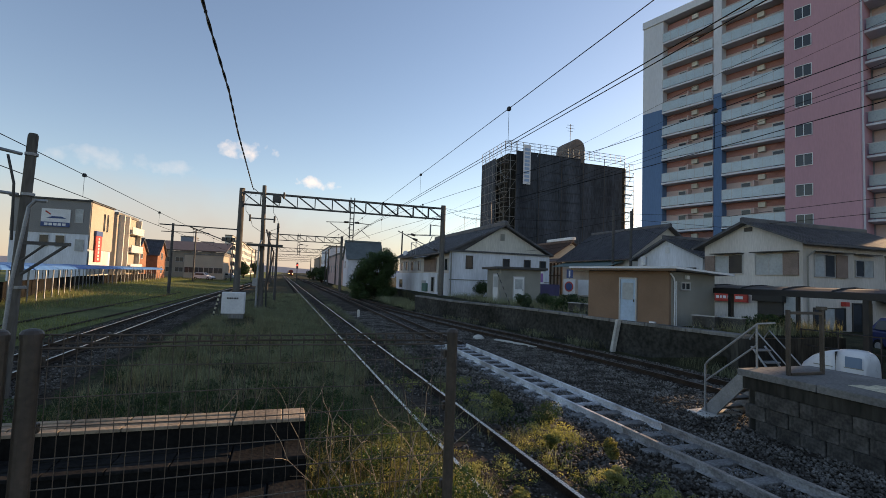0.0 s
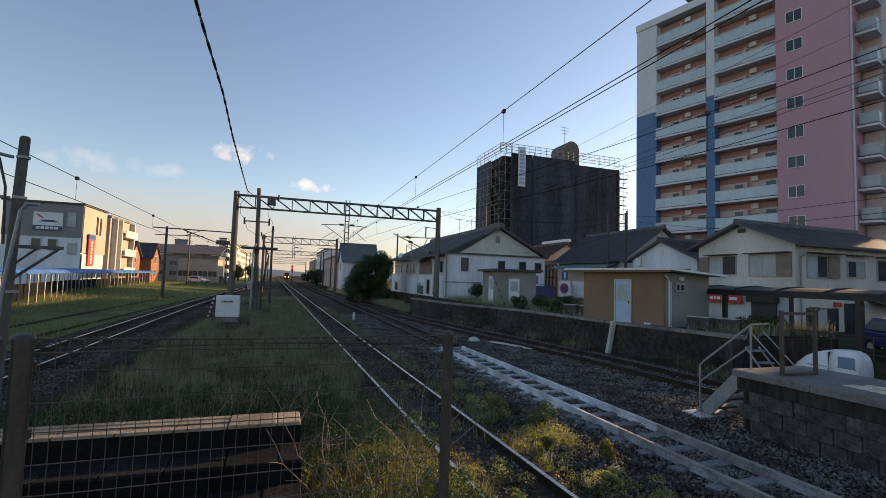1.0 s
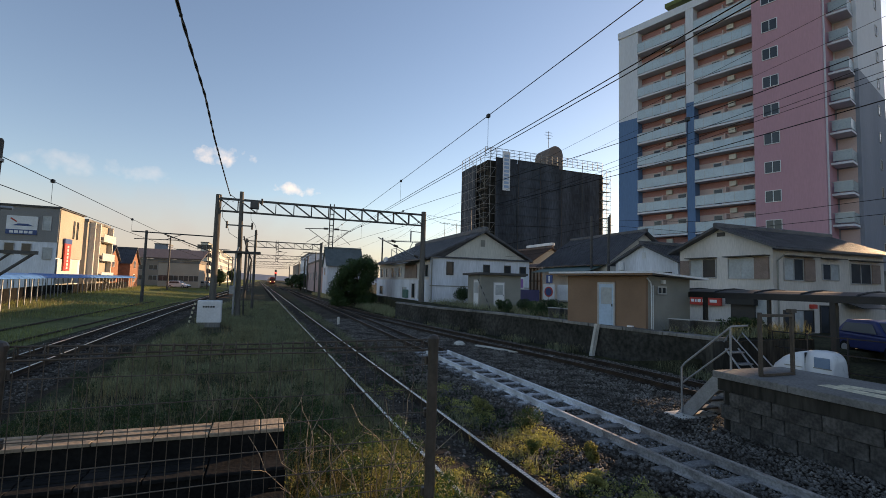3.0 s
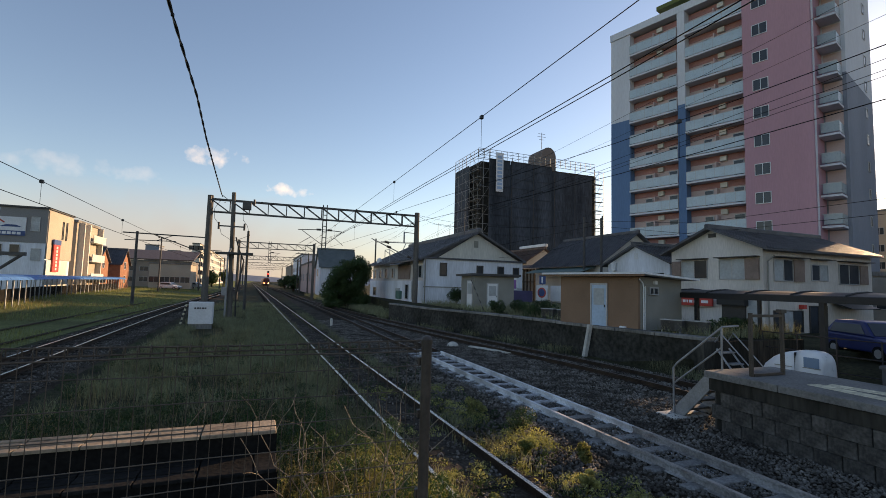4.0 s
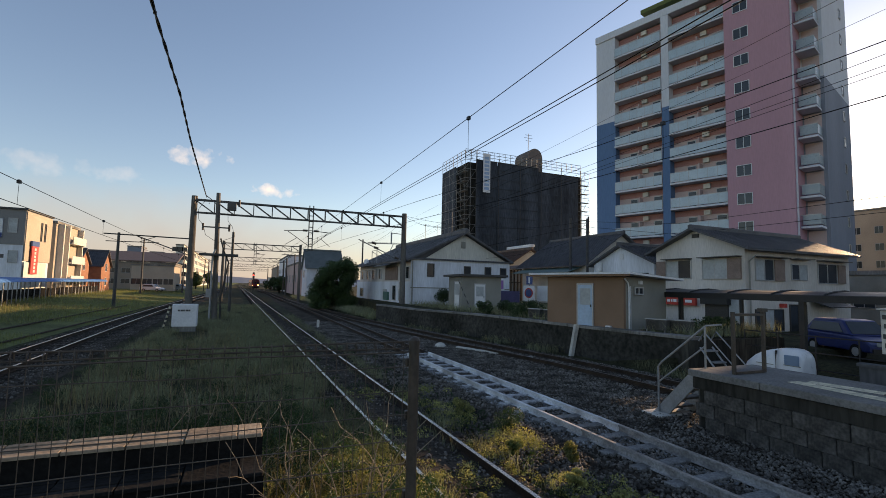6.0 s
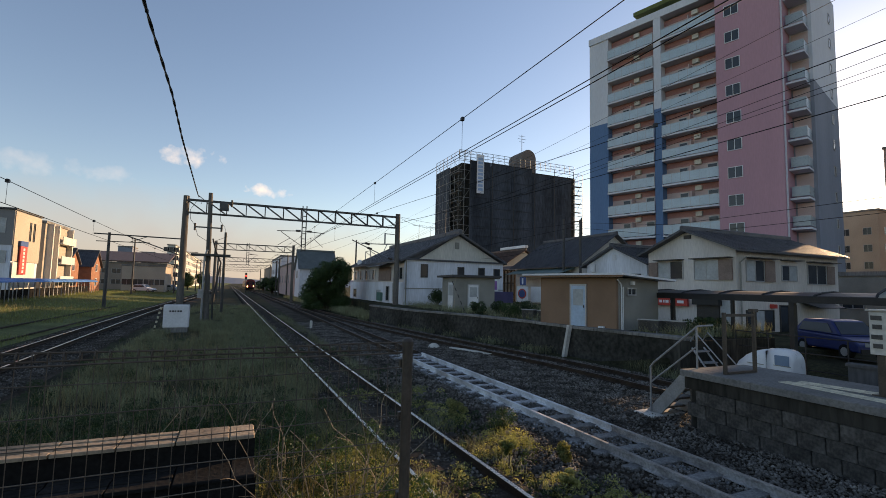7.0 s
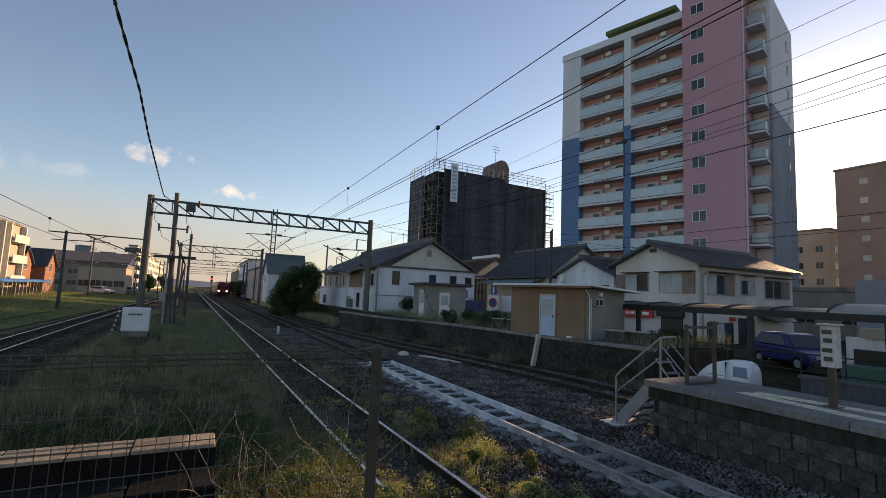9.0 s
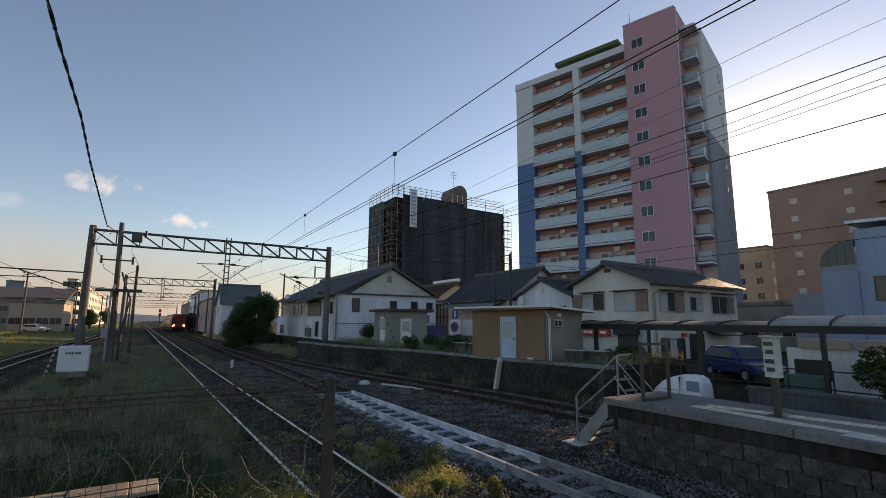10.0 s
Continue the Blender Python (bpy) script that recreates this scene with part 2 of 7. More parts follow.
M_GREYSLP = mat("grey_concrete_sleeper", (0.20, 0.20, 0.195), 0.9, 0.3, 4, 24, 0.4, second=(0.162, 0.154, 0.145), random_tint=0.25)
M_DRYGRASS = mat("dry_grass_stem", (0.33, 0.27, 0.155), 0.8, 0.2, 0.8, 6, 0.0, random_tint=0.4)
M_WEED = mat("yellow_green_weed", (0.37, 0.355, 0.14), 0.7, 0.3, 1.8, 12, 0.0, random_tint=0.6, second=(0.075, 0.10, 0.032))
M_TWIG = mat("bleached_twig", (0.30, 0.24, 0.175), 0.8, 0.2, 5, 40, 0.1)
# Step tones: sunlight in the top-board colour, shade in the riser colour.
M_TREAD = mat("sunlit_step_board", (0.36, 0.28, 0.20), 0.85, 0.25, 1.8, 24, 0.3, random_tint=0.2, second=(0.20, 0.16, 0.12))
M_RISER = mat("shaded_riser_and_panel", (0.018, 0.017, 0.016), 0.9, 0.3, 2, 20, 0.3)
M_YELLOW = mat("yellow_paving", (0.60, 0.55, 0.40), 0.8, 0.25, 2, 20, 0.2, second=(0.40, 0.37, 0.28))
M_BLACK = mat("black_plastic", (0.02, 0.02, 0.02), 0.5, 0.1, 3, 20, 0.0)
M_CARBLUE = mat("dark_blue_car_paint", (0.012, 0.025, 0.12), 0.4, 0.05, 1, 6, 0.0)
M_CARWHITE = mat("white_van_paint", (0.70, 0.71, 0.73), 0.3, 0.05, 1, 6, 0.0)
M_VANGLASS = mat("blue_tinted_glass", (0.19, 0.27, 0.37), 0.2, 0.05, 1, 6, 0.0)
M_RUBBER = mat("tyre_rubber", (0.02, 0.02, 0.02), 0.9, 0.1, 4, 30, 0.1)
M_ROOFSHEET = mat("smoky_canopy_sheet", (0.045, 0.042, 0.042), 0.45, 0.2, 1, 8, 0.0, spec=0.3)
M_ROADWALL = mat("grey_road_wall", (0.105, 0.106, 0.11), 0.9, 0.2, 0.8, 14, 0.2, second=(0.07, 0.07, 0.072), streak=True)
M_GREENSHEET = mat("green_tinted_sheet", (0.20, 0.34, 0.29), 0.35, 0.1, 1.0, 6, 0.0)
M_CANOPY = mat("black_painted_steel", (0.020, 0.019, 0.019), 0.6, 0.2, 3, 30, 0.05)
M_CLEARSHEET = mat("sunlit_milky_sheet", (0.55, 0.56, 0.57), 0.3, 0.1, 1.0, 6, 0.0)
M_LIMED = mat("lime_dusted_stone", (0.27, 0.28, 0.285), 0.92, 0.3, 2, 30, 0.4, random_tint=0.8, second=(0.12, 0.12, 0.12))
# Same boards as M_TREAD, with the shade of the lower treads in the colour.
M_TREADSHADE = mat("shaded_step_board", (0.024, 0.023, 0.022), 0.88, 0.3, 1.8, 24, 0.3, random_tint=0.3)
M_GREENBIN = mat("faded_green_plastic", (0.07, 0.17, 0.14), 0.6, 0.1, 2, 12, 0.05)
M_SIGNPURPLE = mat("violet_sign_board", (0.28, 0.12, 0.36), 0.5, 0.06, 2, 10, 0.0)


def let_light_through(m, share):
    """Thin leaves pass part of the light to their other side."""
    n, l = m.node_tree.nodes, m.node_tree.links
    bsdf, out = n["Principled BSDF"], n["Material Output"]
    tr, mix = n.new("ShaderNodeBsdfTranslucent"), n.new("ShaderNodeMixShader")
    src = bsdf.inputs["Base Color"].links[0].from_socket
    gain = n.new("ShaderNodeMix")
    gain.data_type, gain.blend_type = "RGBA", "MULTIPLY"
    gain.inputs["Factor"].default_value = 1.0
    gain.inputs["B"].default_value = (1.25, 1.2, 0.8, 1)
    l.new(src, gain.inputs["A"])
    l.new(gain.outputs["Result"], tr.inputs["Color"])
    mix.inputs["Fac"].default_value = share
    l.new(bsdf.outputs[0], mix.inputs[1])
    l.new(tr.outputs[0], mix.inputs[2])
    l.new(mix.outputs[0], out.inputs["Surface"])


for leaf_material in (M_GRASS, M_WEED, M_DRYGRASS, M_MEADOW):
    let_light_through(leaf_material, 0.35)
let_light_through(M_LEAF, 0.3)
let_light_through(M_CLEARSHEET, 0.6)
let_light_through(M_GREENSHEET, 0.6)


# ---- mesh helpers ----
class Geo:
    """Collects points and faces for one mesh."""

    def __init__(self, xf=None):
        self.v, self.f, self.xf = [], [], xf

    def add(self, pts, faces):
        k = len(self.v)
        if self.xf is not None:
            pts = [self.xf @ Vector(p) for p in pts]
        self.v += [tuple(p) for p in pts]
        self.f += [tuple(i + k for i in q) for q in faces]
        return self

    def box(self, x0, y0, z0, x1, y1, z1, c=0.0):
        """A box; c: width of the chamfer along its upright and upper edges."""
        if c <= 0:
            pts = [(x0, y0, z0), (x1, y0, z0), (x1, y1, z0), (x0, y1, z0), (x0, y0, z1), (x1, y0, z1), (x1, y1, z1), (x0, y1, z1)]
            return self.add(pts, [(0, 3, 2, 1), (4, 5, 6, 7), (0, 1, 5, 4), (1, 2, 6, 5), (2, 3, 7, 6), (3, 0, 4, 7)])
        pts = []
        for z, k in ((z0, 0), (z1 - c, 0), (z1, c)):
            a0, a1, b0, b1 = x0 + k, x1 - k, y0 + k, y1 - k
            pts += [(a0 + c, b0, z), (a1 - c, b0, z), (a1, b0 + c, z), (a1, b1 - c, z), (a1 - c, b1, z), (a0 + c, b1, z), (a0, b1 - c, z), (a0, b0 + c, z)]
        faces = [tuple(range(7, -1, -1)), tuple(range(16, 24))]
        for r in (0, 8):
            faces += [(r + i, r + (i + 1) % 8, r + 8 + (i + 1) % 8, r + 8 + i) for i in range(8)]
        return self.add(pts, faces)

    def cyl(self, p, q, r, n=8, r2=None):
        p, q = Vector(p), Vector(q)
        d = (q - p).normalized()
        a = d.orthogonal().normalized()
        b = d.cross(a)
        r2 = r if r2 is None else r2
        ring = [(math.cos(2 * math.pi * i / n), math.sin(2 * math.pi * i / n)) for i in range(n)]
        pts = [p + (a * c + b * s) * r for c, s in ring] + [q + (a * c + b * s) * r2 for c, s in ring]
        faces = [(i, (i + 1) % n, n + (i + 1) % n, n + i) for i in range(n)] + [tuple(range(n - 1, -1, -1)), tuple(range(n, 2 * n))]
        return self.add(pts, faces)

    def tube(self, pts, r, n=6, r2=None):
        """A round tube along a line of points, tapering from r to r2."""
        pts = [Vector(p) for p in pts]
        out, faces = [], []
        r2 = r if r2 is None else r2
        ref = None
        for i, p in enumerate(pts):
            d = (pts[min(i + 1, len(pts) - 1)] - pts[max(i - 1, 0)]).normalized()
            a = d.orthogonal().normalized() if ref is None else (ref - d * ref.dot(d)).normalized()
            ref = a
            b = d.cross(a)
            rr = r + (r2 - r) * i / max(1, len(pts) - 1)
            out += [p + (a * math.cos(2 * math.pi * j / n) + b * math.sin(2 * math.pi * j / n)) * rr for j in range(n)]
        for i in range(len(pts) - 1):
            faces += [(i * n + j, i * n + (j + 1) % n, (i + 1) * n + (j + 1) % n, (i + 1) * n + j) for j in range(n)]
        faces += [tuple(range(n - 1, -1, -1)), tuple(range((len(pts) - 1) * n, len(pts) * n))]
        return self.add(out, faces)

    def prism(self, poly, axis, a, b):
        """A polygon in the plane square to axis, drawn out from a to b. poly: the other two coordinates, in order."""
        def at(p, t):
            q = list(p)
            q.insert("xyz".index(axis), t)
            return tuple(q)
        n = len(poly)
        pts = [at(p, a) for p in poly] + [at(p, b) for p in poly]
        return self.add(pts, [tuple(range(n - 1, -1, -1)), tuple(range(n, 2 * n))] + [(i, (i + 1) % n, n + (i + 1) % n, n + i) for i in range(n)])

    def slab(self, a, b, c, d, t):
        """A flat plate through four corners, t thick upwards."""
        up = Vector((0, 0, t))
        low = [Vector(p) for p in (a, b, c, d)]
        return self.add(low + [p + up for p in low], [(3, 2, 1, 0), (4, 5, 6, 7), (0, 1, 5, 4), (1, 2, 6, 5), (2, 3, 7, 6), (3, 0, 4, 7)])

    def sweep(self, profile, line):
        """A closed profile (across, up) carried along a line of points (x, y, z), turned with it in plan."""
        n = len(profile)
        pts, faces = [], []
        for i, p in enumerate(line):
            a, b = Vector(line[max(i - 1, 0)]), Vector(line[min(i + 1, len(line) - 1)])
            d = (b - a)
            d.z = 0
            d.normalize()
            side = Vector((d.y, -d.x, 0))
            pts += [Vector(p) + side * u + Vector((0, 0, w)) for u, w in profile]
        for i in range(len(line) - 1):
            faces += [(i * n + j, (i + 1) * n + j, (i + 1) * n + (j + 1) % n, i * n + (j + 1) % n) for j in range(n)]
        faces += [tuple(range(n)), tuple(range(len(line) * n - 1, (len(line) - 1) * n - 1, -1))]
        return self.add(pts, faces)


ORIGIN = {}


def fix_normals(me):
    bm = bmesh.new()
    bm.from_mesh(me)
    bmesh.ops.recalc_face_normals(bm, faces=bm.faces)
    bm.to_mesh(me)
    bm.free()


def mesh_of(name, geo, material, origin=Vector((0, 0, 0)), normals=True):
    me = bpy.data.meshes.new(name)
    me.from_pydata([tuple(Vector(p) - origin) for p in geo.v], [], geo.f)
    if normals:
        fix_normals(me)
    me.materials.append(material)
    return me


def thing(name, at, label, category, group="", kind=""):
    ob = new(name)
    ob.empty_display_size = 0.2
    ob.location = at
    ORIGIN[ob.name] = Vector(at)
    return tagged(ob, label, category, group, kind)


def part(name, geo, material, parent, label="", smooth=False):
    """One mesh under a thing or a part; the points are given in the world."""
    org = ORIGIN[parent.name]
    ob = new(name, mesh_of(name, geo, material, org))
    ob.parent = parent
    ORIGIN[ob.name] = org
    if smooth:
        for p in ob.data.polygons:
            p.use_smooth = True
    return tagged(ob, label)


def solo(name, geo, material, label, category, kind="", group="", smooth=False):
    """A thing of one mesh."""
    ob = new(name, mesh_of(name, geo, material))
    ORIGIN[ob.name] = Vector((0, 0, 0))
    if smooth:
        for p in ob.data.polygons:
            p.use_smooth = True
    return tagged(ob, label, category, group, kind)


def bulk(name, verts, faces, material, parent=None, label="", category="", kind="stuff"):
    """A mesh from arrays of points and equal-sided faces, for what nobody could count."""
    me = bpy.data.meshes.new(name)
    k = faces.shape[1]
    me.vertices.add(len(verts))
    me.vertices.foreach_set("co", np.asarray(verts, dtype=np.float32).ravel())
    me.loops.add(faces.size)
    me.loops.foreach_set("vertex_index", faces.astype(np.int32).ravel())
    me.polygons.add(len(faces))
    me.polygons.foreach_set("loop_start", np.arange(0, faces.size, k, dtype=np.int32))
    me.update(calc_edges=True)
    me.materials.append(material)
    ob = new(name, me)
    if parent is not None:
        ob.parent = parent
        ob.location = -ORIGIN[parent.name]
    return tagged(ob, label, category, "", kind)


def spline(nodes, ys):
    """A smooth x over y through the nodes (y, x)."""
    ny, nx = np.array([n[0] for n in nodes], float), np.array([n[1] for n in nodes], float)
    slope = np.gradient(nx, ny)
    i = np.clip(np.searchsorted(ny, ys) - 1, 0, len(ny) - 2)
    h = ny[i + 1] - ny[i]
    t = np.clip((ys - ny[i]) / h, 0, 1)
    return ((2 * t**3 - 3 * t**2 + 1) * nx[i] + (t**3 - 2 * t**2 + t) * h * slope[i] + (3 * t**2 - 2 * t**3) * nx[i + 1] + (t**3 - t**2) * h * slope[i + 1])


def local(x, y, z, turn=0):
    """A frame at (x, y, z) whose x axis is turned by so many degrees."""
    return Matrix.Translation((x, y, z)) @ Matrix.Rotation(radians(turn), 4, "Z")


rand = np.random.RandomState(4)

# ---- ground and tracks ----
TRACK_A = [(-30, -6.3), (0, -6.3), (15, -6.38), (29, -6.6), (48, -6.72), (67, -6.6), (109, -6.2), (200, -6.6), (330, -8.6), (700, -18)]
TRACK_B = [(-30, 3.3), (0, 2.97), (10, 2.82), (20, 2.67), (60, 2.1), (110, 1.4), (200, 0.1), (330, -1.7), (700, -8)]
TRACK_D = [(-30, 6.2), (5, 6.24), (12, 6.28), (22, 6.32), (35, 6.38), (50, 6.36), (65, 6.28), (80, 6.16)]
TRACK_E = [(-30, 10.95), (4, 10.95), (9, 10.9), (13, 10.65), (18, 9.95), (23, 9.2), (30, 8.4), (40, 7.6), (52, 6.95), (66, 6.4), (80, 6.16), (120, 6.1), (142, 5.6), (172, 5.2), (330, 2.3), (700, -4)]
WALL_LINE = [(11.0, 13.75), (13.0, 13.45), (16.6, 13.05), (21.4, 12.45), (24.0, 12.0), (27.0, 11.05), (29.5, 10.45), (36.0, 9.75)]


def ground_height(x, y):
    """Level of the soil: the yard, the rising meadow, the sunken yard beside the road, the terrace."""
    z = -0.22
    if x < -8.5:
        z += 0.55 * min(1, (-8.5 - x) / 9) * min(1, max(0, (y + 5) / 30))
    if x > 13.6 and y < 11.5:
        z = -1.0 if x < 17 else min(0.0, -1.0 + (x - 17) * 0.35)
    if y >= 11.5 and x > 13.2 + 0.2:
        z = 0.3
    return z


def build_ground():
    xs = np.concatenate([np.linspace(-900, -60, 15)[:-1], np.linspace(-60, -16, 30)[:-1], np.linspace(-16, 13.2, 66)[:-1], [13.25, 13.62, 14], np.linspace(15, 60, 26), np.linspace(80, 900, 12)])
    ys = np.concatenate([np.linspace(-300, -20, 8)[:-1], np.linspace(-20, 11.2, 50), [11.45, 11.6], np.linspace(12, 70, 70), np.linspace(75, 200, 30), np.linspace(250, 1500, 12)])
    g = Geo()
    pts = []
    for y in ys:
        for x in xs:
            n = noise.noise((x * 0.5, y * 0.5, 0)) * 0.03 + noise.noise((x * 0.09, y * 0.09, 3)) * (0.08 if x < -8.5 else 0.01)
            pts.append((x, y, ground_height(x, y) + n - 0.03))
    w = len(xs)
    faces = [(j * w + i, j * w + i + 1, (j + 1) * w + i + 1, (j + 1) * w + i) for j in range(len(ys) - 1) for i in range(w - 1)]
    g.add(pts, faces)
    ob = new("ground", mesh_of("ground", g, M_GROUND))
    ob.data.materials.append(M_FIELD)
    for p in ob.data.polygons:
        p.use_smooth = True
        if p.center.x < -8.4:
            p.material_index = 1
    tagged(ob, "dark soil and moss of a railway yard with a grassy meadow", "ground", "", "structure")


build_ground()

RAIL = [(-0.055, -0.14), (0.055, -0.14), (0.055, -0.125), (0.012, -0.112), (0.010, -0.045), (0.034, -0.032), (0.034, -0.003), (-0.034, -0.003), (-0.034, -0.032), (-0.010, -0.045), (-0.012, -0.112), (-0.055, -0.125)]
HEAD = [(-0.031, -0.003), (0.031, -0.003), (0.029, 0.001), (-0.029, 0.001)]


def line_of(nodes, y0, y1, step=1.5, off=0.0, z=0.0):
    ys = np.arange(y0, y1 + step * 0.5, step)
    xs = spline(nodes, ys)
    dx = np.gradient(xs, ys)
    n = np.sqrt(1 + dx * dx)
    return [(float(x + off / k), float(y - off * d / k), z) for x, y, d, k in zip(xs, ys, dx, n)]


def sleeper_mesh(name, material, w=0.2, length=1.9):
    g = Geo()
    g.box(-length / 2, -w / 2, -0.24, length / 2, w / 2, -0.13, 0.012)
    return mesh_of(name, g, material)


ME_SLEEPER = sleeper_mesh("sleeper", M_SLEEPER)
ME_WHITE = sleeper_mesh("sleeper", M_WHITESLP, 0.2, 1.42)
ME_GREY = sleeper_mesh("sleeper", M_GREYSLP, 0.2, 1.42)
g_clip = Geo()
for sx in (-0.43, 0.43):
    g_clip.box(sx - 0.14, -0.075, -0.13, sx - 0.058, 0.075, -0.108, 0.008)
    g_clip.box(sx + 0.058, -0.075, -0.13, sx + 0.14, 0.075, -0.108, 0.008)
ME_CLIP = mesh_of("rail_clip", g_clip, M_WHITERAIL)


def build_track(label, nodes, y0, y1, head, white_to=None, sleepers_to=60, sunk=0.0, half=0.5335):
    tr = thing("railway_track", (float(spline(nodes, np.array([0.0]))[0]), 0, 0), label, "railway track", "tracks", "structure")
    for off in (-half, half):
        spans = [(y0, y1, M_RUST, head)] if white_to is None else [(y0, 7.0, M_GREYRAIL, M_BROWNHEAD), (7.0, white_to, M_WHITERAIL, M_WHITERAIL), (white_to, y1, M_RUST, head)]
        for a, b, body, top in spans:
            line = line_of(nodes, a, min(b, 90), 1.0, off) + ([] if b <= 90 else line_of(nodes, 92, b, 6.0, off))
            rail = part("rail", Geo().sweep(RAIL, line), body, tr)
            part("rail_head", Geo().sweep(HEAD, line), top, rail, "worn running surface")
    ys = np.arange(y0 + 0.3, min(y1, sleepers_to), 0.66)
    xs = spline(nodes, ys)
    dx = np.gradient(xs, ys)
    for x, y, d in zip(xs, ys, dx):
        white = white_to is not None and y < white_to
        ob = new("sleeper", ME_GREY if white and y < 8.5 else ME_WHITE if white else ME_SLEEPER)
        ob.parent = tr
        ob.matrix_basis = Matrix.Translation(Vector((x, y, rand.uniform(-0.008, 0.002) - sunk + (0.022 if white else 0.0))) - ORIGIN[tr.name]) @ Matrix.Rotation(-math.atan(d) + rand.uniform(-0.015, 0.015), 4, "Z")
        if white and 8.5 <= y < 14:
            cl = new("rail_clip", ME_CLIP)
            cl.parent = ob
    if y1 > sleepers_to:
        g = Geo()
        for x, y, z in line_of(nodes, sleepers_to, min(y1, 160), 0.66):
            g.box(x - 1, y - 0.1, -0.22, x + 1, y + 0.1, -0.13)
        tagged(part("far_sleepers", g, M_SLEEPER, tr), kind="stuff")
    return tr


build_track("railway track with bright rails in dark ballast", TRACK_A, -6, 420, M_RAILTOP)
build_track("overgrown railway track with shiny worn rails", TRACK_B, 1.5, 420, M_RAILTOP, None, 50, -0.02)
build_track("railway track with whitewashed rails and sleepers", TRACK_D, -6, 79, M_RUSTTOP, 17.5, 70, 0.0, 0.43)
build_track("rusty curved railway track beside a stained wall", TRACK_E, -6, 420, M_RUSTTOP)


def ballast_bed(label, left, right, y0, y1, z, name="ballast_bed"):
    """A slightly uneven sheet of stones between two lines."""
    ys = np.concatenate([np.arange(y0, min(y1, 60), 0.7), np.arange(60, y1 + 1, 5.0)]) if y1 > 60 else np.arange(y0, y1, 0.7)
    a, b = left(ys), right(ys)
    n = 16
    pts = []
    for y, p, q in zip(ys, a, b):
        for i in range(n + 1):
            x = p + (q - p) * i / n
            edge = min(i, n - i) / n
            pts.append((x, y, z + 0.03 * noise.noise((x * 1.5, y * 1.5, 1)) - (0.12 if edge == 0 else 0.03 if edge < 0.1 else 0)))
    w = n + 1
    faces = np.array([(j * w + i, j * w + i + 1, (j + 1) * w + i + 1, (j + 1) * w + i) for j in range(len(ys) - 1) for i in range(n)])
    ob = bulk(name, np.array(pts), faces, M_BALLAST, None, label, "ballast", "structure")
    for p in ob.data.polygons:
        p.use_smooth = True


ballast_bed("dark track ballast between weeds", lambda y: spline(TRACK_A, y) - 1.5, lambda y: spline(TRACK_A, y) + 1.9, -8, 300, -0.165)
ballast_bed("thin ballast overgrown with weeds", lambda y: spline(TRACK_B, y) - 0.95, lambda y: spline(TRACK_B, y) + 1.0, 2.5, 300, -0.125)
ballast_bed("grey crushed stone ballast of the yard", lambda y: np.maximum(spline(TRACK_B, y) + 1.3, np.interp(y, [60, 100], [4.2, 4.6])) + 0.1, lambda y: spline(TRACK_E, y) + 1.75, -8, 300, -0.16)


